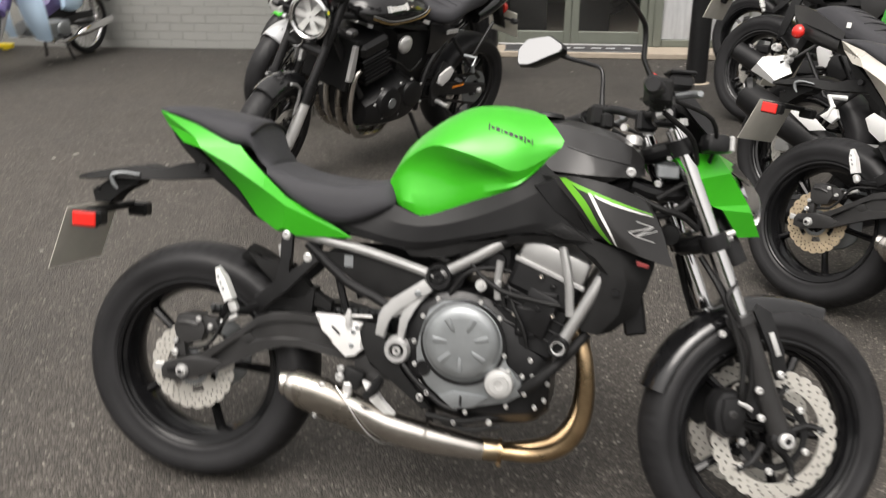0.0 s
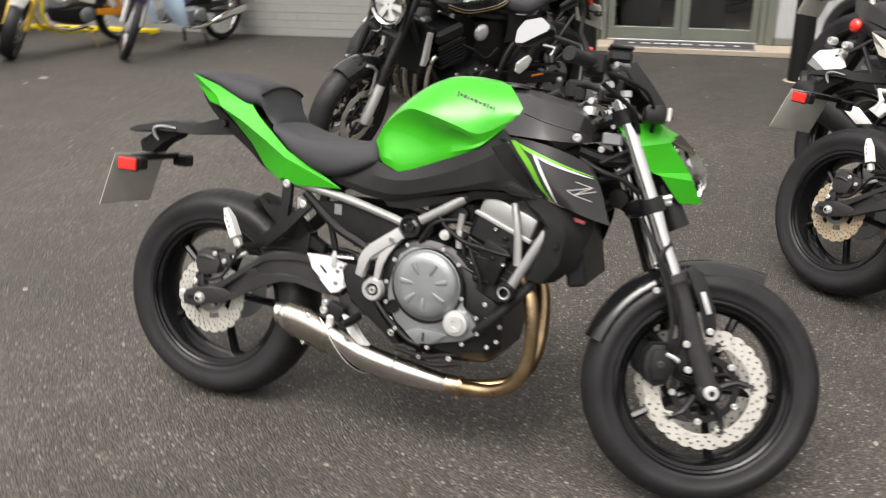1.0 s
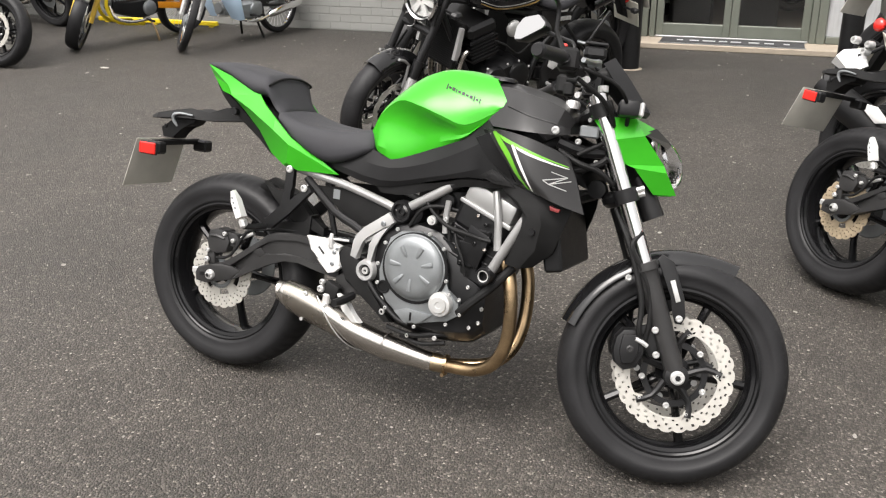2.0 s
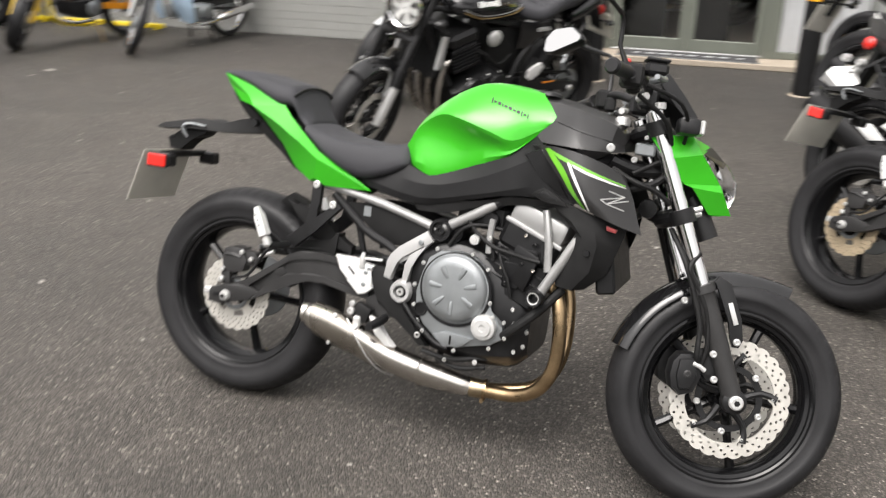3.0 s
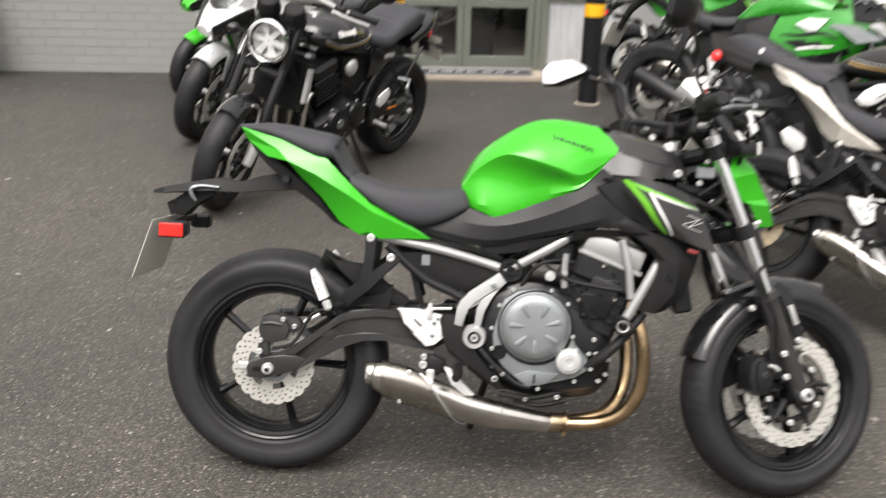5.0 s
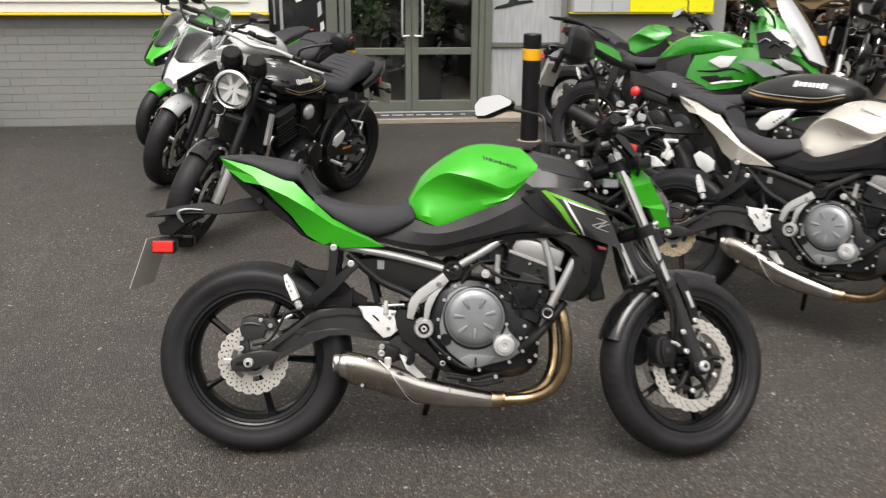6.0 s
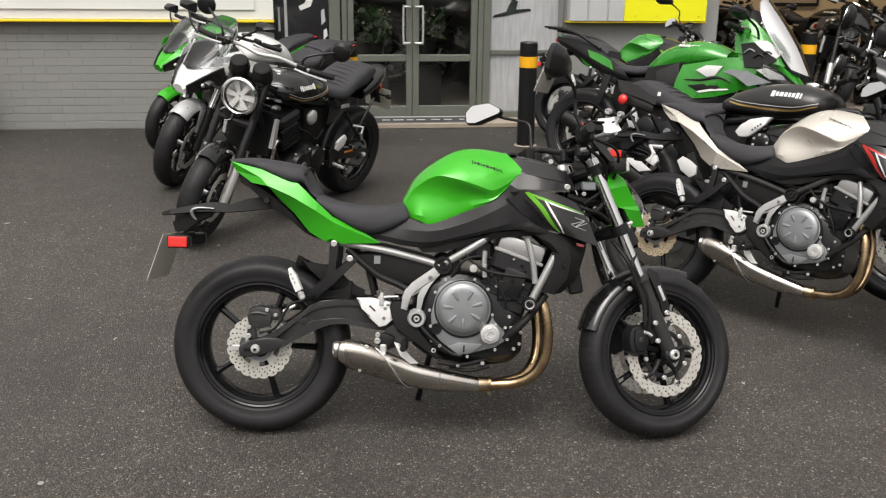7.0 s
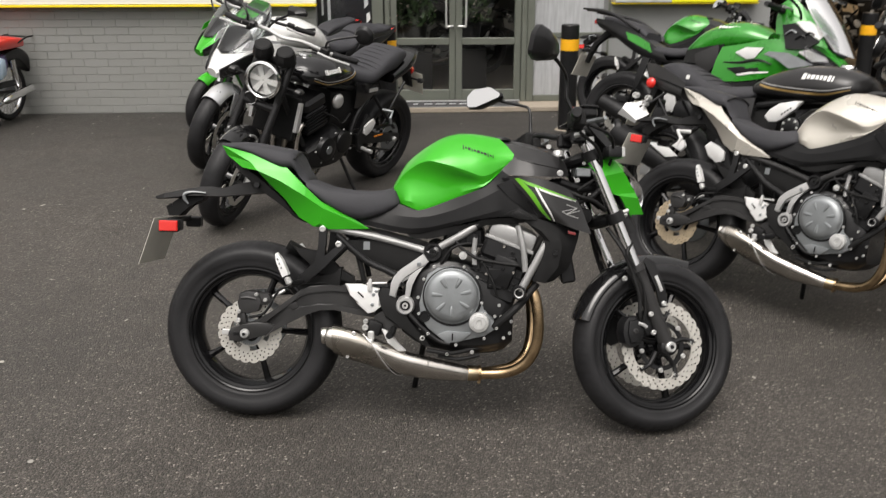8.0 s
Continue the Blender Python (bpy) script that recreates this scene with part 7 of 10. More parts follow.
def bars(k, S, x, z, half=0.36, rise=0.02, mat=SATIN):
    part("handlebar", moved(tube(B(), [(x - 0.11, -half, z), (x - 0.05, -half * 0.65, z + 0.01), (x, -0.12, z + rise), (x + 0.01, 0, z + rise * 0.6), (x, 0.12, z + rise), (x - 0.05, half * 0.65, z + 0.01), (x - 0.11, half, z)], 0.0115, 10), S), mat, k, "handlebar")
    pair("grip", lambda b: tube(b, [(x - 0.115, -half - 0.015, z - 0.001), (x - 0.11, -half, z), (x - 0.07, -half * 0.78, z + 0.006), (x - 0.06, -half * 0.70, z + 0.008)], (0.014, 0.017, 0.017, 0.02), 12, 2), RUBBER, k, "rubber grip", S)
    pair("switch_box", lambda b: box(b, (0.045, 0.06, 0.05), (x - 0.04, -half * 0.6, z + 0.01), 0.008), PLASTIC, k, "", S)
    pair("lever", lambda b: tube(b, [(x + 0.02, -half * 0.55, z + 0.01), (x + 0.02, -half * 0.75, z + 0.005), (x - 0.02, -half * 1.0, z - 0.005)], 0.007, 8), PALE, k, "bright lever", S)
    part("fluid_reservoir", moved(box(B(), (0.05, 0.04, 0.035), (x + 0.02, -half * 0.45, z + 0.04), 0.008), S), SATIN, k)


def back_wheel(k, rim_mat, disc_mat=DISC, W=0.17, arm_mat=SATIN, arm=((-0.07, 0.29), (-0.07, 0.34), (0.20, 0.385), (0.50, 0.43), (0.50, 0.36), (0.20, 0.32))):
    w = add_rim(k, (0, 0, 0.315), W, Matrix.Identity(4), rim_mat, 5, twin=True, label="cast rear wheel")
    add_tyre(w, (0, 0, 0.315), 0.315, W, Matrix.Identity(4))
    add_disc(w, (0, 0, 0.315), -0.08, 0.115, 0.075, Matrix.Identity(4), disc_mat, 9, False)
    pair("swingarm", lambda b: plate(b, [tuple(p) for p in arm], -0.13, -0.095, 0.008), arm_mat, k, "swingarm")
    part("sprocket", lathe(B(), [(0.05, 0.09), (0.10, 0.09), (0.104, 0.093), (0.10, 0.096), (0.05, 0.096), (0.05, 0.09)], (0, 0, 0.315), 36), CAST, w)
    for z in (0.412, 0.222):
        part("drive_chain", plate(B(), [(-0.02, z), (0.50, 0.40 + (z - 0.31) * 0.5), (0.50, 0.385 + (z - 0.31) * 0.5), (-0.02, z - 0.014)], 0.088, 0.1, 0.001), ENGINE, k, "drive chain")
    part("axle_nut", lathe(B(), [(0, -0.15), (0.012, -0.15), (0.018, -0.142), (0.018, -0.12), (0, -0.12)], (0, 0, 0.315), 16), PALE, w)
    part("axle_nut", lathe(B(), [(0, 0.15), (0.012, 0.15), (0.018, 0.142), (0.018, 0.12), (0, 0.12)], (0, 0, 0.315), 16), PALE, w)
    part("rear_caliper", box(B(), (0.08, 0.045, 0.05), (0.02, -0.09, 0.43), 0.010), SATIN, k)
    part("side_stand", tube(B(), [(0.58, 0.12, 0.28), (0.55, 0.19, 0.15), (0.53, 0.255, 0.055)], 0.012, 8, 2), SATIN, k, "black side stand")


def big_engine(k, fins=True, mat=ENGINE, x=0.70, lift=0.0):
    part("crankcase", hull(B(), [[(x - 0.20, -0.10, 0.48), (x - 0.20, -0.17, 0.44), (x - 0.20, -0.17, 0.34), (x - 0.20, -0.08, 0.30)], [(x - 0.08, -0.10, 0.54), (x - 0.08, -0.20, 0.50), (x - 0.08, -0.20, 0.31), (x - 0.08, -0.08, 0.26)], [(x + 0.08, -0.10, 0.50), (x + 0.08, -0.21, 0.46), (x + 0.08, -0.21, 0.31), (x + 0.08, -0.08, 0.25)], [(x + 0.20, -0.09, 0.44), (x + 0.20, -0.18, 0.41), (x + 0.20, -0.18, 0.32), (x + 0.20, -0.08, 0.28)]], 3, 2), mat, k, "engine casing")
    R = Matrix.Translation((x + 0.06 + lift * 1.2, 0, 0.46 + lift * 2)) @ Matrix.Rotation(radians(16), 4, "Y")
    part("cylinder_block", moved(box(box(B(), (0.17, 0.32, 0.14), (0, 0, 0.07), 0.008), (0.19, 0.36, 0.08), (0, 0, 0.19), 0.02), R), mat, k, "cylinder block")
    if fins:
        for i in range(6):
            part("cooling_fin", moved(box(B(), (0.19, 0.345, 0.005), (0, 0, 0.03 + i * 0.02), 0.001), R), mat, k)
    part("battery_box", hull(B(), [[(x - 0.46, -0.001, 0.70), (x - 0.46, -0.070, 0.69), (x - 0.46, -0.080, 0.56), (x - 0.45, -0.03, 0.50)], [(x - 0.36, -0.001, 0.73), (x - 0.36, -0.090, 0.72), (x - 0.36, -0.100, 0.50), (x - 0.36, -0.03, 0.36)], [(x - 0.20, -0.001, 0.74), (x - 0.20, -0.095, 0.73), (x - 0.20, -0.105, 0.48), (x - 0.20, -0.03, 0.33)], [(x - 0.08, -0.001, 0.74), (x - 0.08, -0.090, 0.73), (x - 0.08, -0.100, 0.50), (x - 0.08, -0.03, 0.40)]], 2, 2), PLASTIC, k, "black battery box and frame web", 24)
    pair("side_casing", lambda b: lathe(b, [(0, -0.235), (0.05, -0.235), (0.075, -0.225), (0.085, -0.20)], (x + 0.06, 0, 0.385 + lift), 30), mat, k, "round engine cover")
    pair("side_casing", lambda b: lathe(b, [(0, -0.228), (0.055, -0.228), (0.070, -0.220), (0.078, -0.19)], (x - 0.11, 0, 0.40 + lift), 28), mat, k)
    pair("cover_emblem", lambda b: lathe(b, [(0, -0.239), (0.026, -0.238), (0.028, -0.234)], (x + 0.06, 0, 0.385 + lift), 18), CAST, k, "bright engine emblem disc")
    pair("casing_bolts", lambda b: [bolt(b, (x + dx, -0.205, 0.385 + lift + dz), 0.0065, 0.009) for dx, dz in ((-0.02, 0.09), (0.12, 0.08), (0.16, 0.0), (0.10, -0.08), (-0.02, -0.08), (-0.18, 0.06), (-0.19, -0.04), (-0.10, 0.10))] and b, PALE, k)
    for i, y in enumerate((-0.135, -0.045, 0.045, 0.135)):
        part("header_pipe", tube(B(), [(x + 0.15, y, 0.60), (x + 0.235, y, 0.575), (x + 0.265, y, 0.48), (x + 0.25, y * 0.95, 0.34), (x + 0.17, y * 0.8, 0.225), (x, y * 0.55, 0.19), (x - 0.15, y * 0.3 - 0.04, 0.19)], 0.0175, 10, 4), STEEL if i % 2 else SHIELD, k, "steel exhaust header")
    core = part("radiator", moved(box(B(), (0.030, 0.32, 0.26), (0, 0, 0), 0.006), Matrix.Translation((x + 0.30, 0, 0.63)) @ Matrix.Rotation(radians(-15), 4, "Y")), CORE, k, "black finned radiator")
    b = B()
    for i in range(22):
        box(b, (0.006, 0.29, 0.0045), (0.0165, 0, -0.115 + i * 0.011))
    tagged(part("fin_pack", moved(b, Matrix.Translation((x + 0.30, 0, 0.63)) @ Matrix.Rotation(radians(-15), 4, "Y")), CORE, core), kind="stuff")
    pair("radiator_trim", lambda b: plate(b, [(x + 0.295, 0.74), (x + 0.318, 0.745), (x + 0.348, 0.57), (x + 0.325, 0.565), (x + 0.308, 0.60)], -0.190, -0.165, 0.004), BRIGHT_CAST, k, "grey radiator trim")


def retro_bike(name, m, label, steer, cowl=False, tank_mat=GLOSS, arm_mat=SATIN, rim_mat=GLOSS):
    k = thing(name, m, label, "motorcycle", "motorcycles before the shop")
    S = steering(steer, 1.57)
    back_wheel(k, rim_mat, DISC, 0.18, arm_mat)
    big_engine(k, True, ENGINE, 0.72 if cowl else 0.80, 0.0 if cowl else 0.037)
    wc = (1.47, 0, 0.30)
    on = common_front(k, S, wc, 0.12, 0.300, DISC, rim_mat, leg=SATIN, slider=SATIN, top=0.76, half=0.105)
    pair("fork_guard", lambda b: tube(b, [on(-0.02, -0.105, 0.0), on(0.05, -0.108), on(0.20, -0.108)], (0.026, 0.029, 0.029), 14, 2), PALE, k, "bare alloy fork foot", S)
    mudguard(k, S, wc, 0.325, 170, 62, 0.062, GLOSS, "gloss black front mudguard")
    pair("mudguard_stay", lambda b: tube(b, [(wc[0] + 0.01, -0.07, 0.60), (wc[0] - 0.06, -0.085, 0.56), (wc[0] - 0.02, -0.095, 0.44)], 0.008, 8, 2), ALLOY, k, "", S)
    # round headlamp
    hl = Matrix.Translation((1.258, 0, 0.868)) @ Matrix.Rotation(radians(-90), 4, "Z") @ Matrix.Scale(1.16, 4)
    part("headlamp_bowl", moved(lathe(B(), [(0, -0.10), (0.045, -0.09), (0.075, -0.05), (0.086, 0.0), (0.086, 0.03), (0.078, 0.03), (0.06, -0.02), (0, -0.04)], (0, 0, 0), 32), S @ hl), GLOSS, k, "black headlamp shell")
    part("headlamp_rim", moved(lathe(B(), [(0.086, 0.018), (0.095, 0.022), (0.096, 0.036), (0.086, 0.042), (0.080, 0.034)], (0, 0, 0), 36), S @ hl), CHROME, k, "chrome headlamp rim")
    part("headlamp_lens", moved(lathe(B(), [(0.081, 0.030), (0.06, 0.041), (0.03, 0.046), (0, 0.048)], (0, 0, 0), 32), S @ hl), LENS, k, "clear round headlamp lens").visible_shadow = False
    part("headlamp_dish", moved(lathe(B(), [(0.078, 0.012), (0.05, -0.008), (0.02, -0.016), (0, -0.017)], (0, 0, 0), 32), S @ hl), PALE, k, "silvered headlamp dish")
    b = B()
    for i in range(6):
        a = math.pi * i / 3
        plate(b, [(0.010 * math.cos(a - 1.2), 0.010 * math.sin(a - 1.2)), (0.072 * math.cos(a - 0.20), 0.072 * math.sin(a - 0.20)), (0.072 * math.cos(a + 0.20), 0.072 * math.sin(a + 0.20)), (0.010 * math.cos(a + 1.2), 0.010 * math.sin(a + 1.2))], -0.006 + 0.0004 * i, 0.012 + 0.0006 * i, 0.002)
    tagged(part("headlamp_reflector", moved(b, S @ hl), WHITE_P, k, "segmented bright reflector"), kind="stuff")
    part("horn_ring", moved(ring(B(), (0, 0, 0), 0.038, 0.004), S @ Matrix.Translation((1.285, -0.058, 0.738)) @ Matrix.Rotation(radians(-90), 4, "Z")), CHROME, k, "small chrome ring")
    part("horn", moved(lathe(B(), [(0, -0.03), (0.036, -0.02), (0.036, 0.004), (0.012, 0.008), (0, 0.008)], (0, 0, 0), 22), S @ Matrix.Translation((1.280, -0.058, 0.738)) @ Matrix.Rotation(radians(-90), 4, "Z")), SATIN, k, "black horn")
    pair("headlamp_ear", lambda b: tube(b, [on(0.50, -0.105, 0.02), (1.262, -0.100, 0.868)], 0.014, 8, 1), SATIN, k, "", S)
    # clocks
    for y in (-0.062, 0.062):
        part("clock", moved(lathe(B(), [(0, -0.056), (0.040, -0.056), (0.049, -0.050), (0.056, -0.024), (0.060, 0.0), (0.060, 0.016), (0.052, 0.022), (0.050, 0.012), (0, 0.012)], (0, 0, 0), 10), S @ Matrix.Translation((1.200, y * 1.15, 1.006)) @ Matrix.Scale(1.04, 4) @ Matrix.Rotation(radians(-62), 4, "Y") @ Matrix.Rotation(radians(90), 4, "Z")), PLASTIC, k, "round instrument in a black case")
    bars(k, S, 1.12, 1.075, 0.37 if cowl else 0.42, 0.035, SATIN if cowl else PALE)
    mirrors(k, S, (1.08, -0.25, 1.095), (0.98, -0.43, 1.185 if cowl else 1.230), SATIN, True)
    pair("indicator", lambda b: box(tube(b, [on(0.60, -0.11), on(0.60, -0.19, 0.02)], 0.007, 8, 1), (0.06, 0.05, 0.032), on(0.60, -0.21, 0.02), 0.010), SATIN, k, "front indicator", S)
    pair("caliper_hose", lambda b: tube(b, [(wc[0] - 0.10, -0.10, 0.39), (wc[0] - 0.15, -0.12, 0.50), (wc[0] - 0.21, -0.08, 0.66)], 0.006, 8), PLASTIC, k, "", S)
    # tank with teardrop form and pinstripes
    st = [[(0.470, -0.001, 0.860), (0.470, -0.05, 0.855), (0.470, -0.085, 0.835), (0.475, -0.085, 0.805), (0.475, -0.03, 0.79)],
          [(0.560, -0.001, 0.915), (0.560, -0.08, 0.902), (0.560, -0.130, 0.862), (0.560, -0.128, 0.805), (0.560, -0.03, 0.785)],
          [(0.720, -0.001, 0.962), (0.720, -0.11, 0.945), (0.720, -0.172, 0.885), (0.720, -0.162, 0.808), (0.720, -0.03, 0.785)],
          [(0.880, -0.001, 0.972), (0.880, -0.12, 0.955), (0.880, -0.185, 0.888), (0.880, -0.168, 0.815), (0.880, -0.03, 0.80)],
          [(0.990, -0.001, 0.950), (0.990, -0.10, 0.935), (0.990, -0.155, 0.885), (0.990, -0.140, 0.835), (0.990, -0.03, 0.82)],
          [(1.040, -0.001, 0.915), (1.040, -0.05, 0.908), (1.040, -0.085, 0.885), (1.040, -0.080, 0.865), (1.040, -0.03, 0.855)]]
    body = hull(B(), st, 4, 3)
    on_tank = over(body)
    part("fuel_tank", body, tank_mat, k, "gloss teardrop fuel tank with gold pinstripes", 60)
    for hi, lo, mat, words in ((0.0, 0.009, GOLD, "gold pinstripe"), (-0.014, -0.010, PALE, "pale pinstripe")):
        pair("pinstripe", lambda b: decal(b, on_tank, [[(0.515, 0.848 - hi), (0.60, 0.834 - hi), (0.74, 0.828 - hi), (0.88, 0.832 - hi), (0.985, 0.862 - hi)], [(0.520, 0.848 - lo), (0.60, 0.834 - lo), (0.74, 0.828 - lo), (0.88, 0.832 - lo), (0.985, 0.862 - hi - 0.003)]], 4), mat, k, words)
    def mark(b):
        x = 0.750
        for w, h in ((0.019, 0.030), (0.014, 0.021), (0.018, 0.021), (0.014, 0.021), (0.012, 0.021), (0.014, 0.021), (0.013, 0.028), (0.007, 0.026)):
            decal(b, on_tank, [[(x, 0.902 + h / 2), (x + w, 0.902 + h / 2)], [(x, 0.902 - h / 2), (x + w, 0.902 - h / 2)]], 2)
            x += w + 0.006
        return b
    pair("tank_mark", mark, WHITE_P, k, "white lettering bars")
    part("filler_lid", lathe(B(), [(0, 0.010), (0.038, 0.008), (0.042, -0.004)], (0, 0, 0), 26, Matrix.Translation((0.89, 0, 0.972)) @ Matrix.Rotation(radians(88), 4, "X")), CHROME, k)
    part("seat", hull(B(), [[(-0.20, -0.001, 0.865), (-0.20, -0.06, 0.862), (-0.20, -0.095, 0.850), (-0.20, -0.098, 0.820), (-0.20, -0.03, 0.81)], [(-0.05, -0.001, 0.885), (-0.05, -0.09, 0.880), (-0.05, -0.130, 0.860), (-0.05, -0.132, 0.800), (-0.05, -0.03, 0.79)], [(0.12, -0.001, 0.870), (0.12, -0.09, 0.866), (0.12, -0.138, 0.845), (0.12, -0.140, 0.785), (0.12, -0.03, 0.77)], [(0.30, -0.001, 0.820), (0.30, -0.10, 0.818), (0.30, -0.150, 0.800), (0.30, -0.150, 0.745), (0.30, -0.03, 0.735)], [(0.44, -0.001, 0.835), (0.44, -0.06, 0.832), (0.44, -0.095, 0.815), (0.44, -0.100, 0.765), (0.44, -0.03, 0.755)], [(0.49, -0.001, 0.840), (0.49, -0.05, 0.838), (0.49, -0.075, 0.825), (0.49, -0.080, 0.790), (0.49, -0.03, 0.78)]], 4, 4), SEAT, k, "ribbed black saddle", 50)
    for x, z, hw in ((-0.02, 0.884, 0.10), (0.03, 0.882, 0.10), (0.08, 0.877, 0.10), (0.13, 0.869, 0.10), (0.18, 0.857, 0.11), (0.23, 0.843, 0.11), (0.28, 0.829, 0.11)):
        part("seat_rib", tube(B(), [(x, -hw - 0.02, z - 0.014), (x, -hw * 0.6, z - 0.002), (x, 0, z + 0.001), (x, hw * 0.6, z - 0.002), (x, hw + 0.02, z - 0.014)], 0.0030, 6, 2), SEAT, k)
    part("tail_cowl", hull(B(), [[(-0.36, -0.001, 0.868), (-0.36, -0.04, 0.865), (-0.36, -0.06, 0.850), (-0.355, -0.05, 0.825), (-0.35, -0.02, 0.82)], [(-0.26, -0.001, 0.868), (-0.26, -0.075, 0.860), (-0.26, -0.100, 0.840), (-0.26, -0.098, 0.785), (-0.26, -0.03, 0.775)], [(-0.10, -0.001, 0.84), (-0.10, -0.09, 0.835), (-0.10, -0.130, 0.815), (-0.10, -0.125, 0.755), (-0.10, -0.03, 0.745)], [(0.10, -0.001, 0.80), (0.10, -0.09, 0.795), (0.10, -0.132, 0.780), (0.10, -0.125, 0.730), (0.10, -0.03, 0.72)]], 3, 3), tank_mat, k, "gloss black tail cowl", 50)
    part("tail_light", ball(B(), 0.032, (-0.210, -0.150, 0.787), (1.5, 0.6, 0.9), 14) if cowl else lathe(B(), [(0, -0.03), (0.030, -0.026), (0.036, -0.005), (0.036, 0.02), (0, 0.02)], (0, 0, 0), 22, Matrix.Translation((-0.375, 0, 0.745)) @ Matrix.Rotation(radians(-90), 4, "Z")), RED, k, "round red tail light")
    pair("side_panel", lambda b: sheet(b, [[(0.26, -0.125, 0.740), (0.40, -0.14, 0.755), (0.52, -0.14, 0.775)], [(0.28, -0.130, 0.690), (0.40, -0.145, 0.690), (0.52, -0.145, 0.690)], [(0.34, -0.125, 0.630), (0.42, -0.135, 0.610), (0.52, -0.135, 0.610)]], 0.008), tank_mat, k, "gloss black side panel")
    def badge(b):
        x = 0.30
        for w in (0.016, 0.020, 0.020, 0.020):
            box(b, (w, 0.012, 0.022), (x, -0.143, 0.715), 0.001)
            x += w + 0.005
        return b
    pair("panel_mark", badge, PALE, k, "pale model-mark bars")
    pair("rear_strut", lambda b: tube(b, [(0.02, -0.135, 0.40), (0.16, -0.135, 0.52), (0.30, -0.13, 0.66)], 0.012, 8, 1), SATIN, k)
    pair("rear_strut", lambda b: tube(b, [(-0.04, -0.13, 0.72), (0.10, -0.135, 0.55), (0.18, -0.135, 0.53)], 0.009, 8, 1), SATIN, k)
    pair("frame_tube", lambda b: tube(b, [(0.36, -0.12, 0.66), (0.48, -0.13, 0.55), (0.55, -0.14, 0.40), (0.56, -0.13, 0.30)], 0.018, 10), SATIN, k, "black frame tube")
    pair("frame_tube", lambda b: tube(b, [(0.52, -0.10, 0.74), (0.80, -0.11, 0.80), (1.14, -0.05, 0.86), (1.12, -0.08, 0.70), (1.0, -0.14, 0.45)], 0.017, 10), SATIN, k)
    pair("peg_hanger", lambda b: plate(b, [(0.36, 0.54), (0.40, 0.56), (0.48, 0.42), (0.46, 0.32), (0.42, 0.30), (0.40, 0.40)], -0.165, -0.145, 0.004), SATIN, k)
    pair("heel_plate", lambda b: plate(b, [(0.322, 0.502), (0.349, 0.528), (0.398, 0.512), (0.438, 0.488), (0.442, 0.444), (0.408, 0.424), (0.352, 0.455)], -0.187, -0.170, 0.005), WHITE_CAST, k, "bare alloy heel plate")
    pair("footrest", lambda b: tube(b, [(0.42, -0.16, 0.335), (0.42, -0.25, 0.33)], 0.012, 8, 1), PALE, k, "alloy footrest")
    pair("passenger_peg", lambda b: tube(b, [(0.20, -0.14, 0.56), (0.160, -0.20, 0.555), (0.195, -0.21, 0.520), (0.180, -0.21, 0.478)], 0.011, 8, 1), WHITE_CAST if cowl else CAST, k)
    if cowl:
        leaf = [(0.609, 0.692), (0.631, 0.729), (0.673, 0.762), (0.751, 0.783), (0.790, 0.783), (0.760, 0.745), (0.701, 0.686), (0.674, 0.670), (0.635, 0.668)]
        pair("intake_cover", lambda b: plate(b, leaf, -0.194, -0.165, 0.011), WHITE_CAST, k, "pale alloy leaf-shaped side cover")
        pair("cover_mark", lambda b: [box(b, (0.008, 0.003, 0.008), (0.700 + 0.012 * i, -0.1945, 0.712 + 0.0105 * i), 0.0005, Matrix.Rotation(radians(-40), 4, "Y")) for i in range(4)] and b, SATIN, k, "dark model-mark bars")
        pair("throttle_cover", lambda b: lathe(b, [(0, -0.200), (0.036, -0.200), (0.046, -0.194), (0.050, -0.16)], (0.752, 0, 0.655), 22), ENGINE, k, "round black cover")
        for i in range(7):
            pair("cover_screw", lambda b: bolt(b, (0.752 + 0.036 * math.cos(i * 0.9), -0.199, 0.655 + 0.036 * math.sin(i * 0.9)), 0.0065, 0.007), PALE, k)
        # a folded pale shield over the rising silencer
        part("silencer_shield", facets(B(), [(-0.230, -0.200, 0.599), (-0.191, -0.224, 0.632), (-0.085, -0.226, 0.577), (-0.100, -0.210, 0.560), (-0.198, -0.186, 0.662), (-0.095, -0.186, 0.684), (-0.037, -0.196, 0.617)], [(0, 1, 2, 3), (1, 4, 5, 6, 2)], 0.008), WHITE_CAST, k, "pale folded silencer shield", 12)
        part("silencer_shield", plate(B(), [(0.036, 0.477), (0.145, 0.477), (0.225, 0.429), (0.158, 0.413)], -0.272, -0.262, 0.003), WHITE_CAST, k, "pale flat silencer shield")
        part("shield_stay", tube(B(), [(-0.10, -0.198, 0.650), (-0.06, -0.16, 0.68), (0.0, -0.10, 0.76)], 0.008, 8, 2), SATIN, k)
        part("peg_casting", plate(B(), [(0.147, 0.476), (0.180, 0.505), (0.210, 0.514), (0.228, 0.482), (0.205, 0.454)], -0.215, -0.190, 0.007), WHITE_CAST, k, "bare cast bracket")
        for x, z in ((-0.062, 0.672), (-0.050, 0.702), (-0.13, 0.71)):
            part("shield_bolt", lathe(B(), [(0, -0.214), (0.006, -0.214), (0.008, -0.222), (0.014, -0.222), (0.017, -0.212), (0.017, -0.19), (0, -0.19)], (x, 0, z), 14), PALE, k)
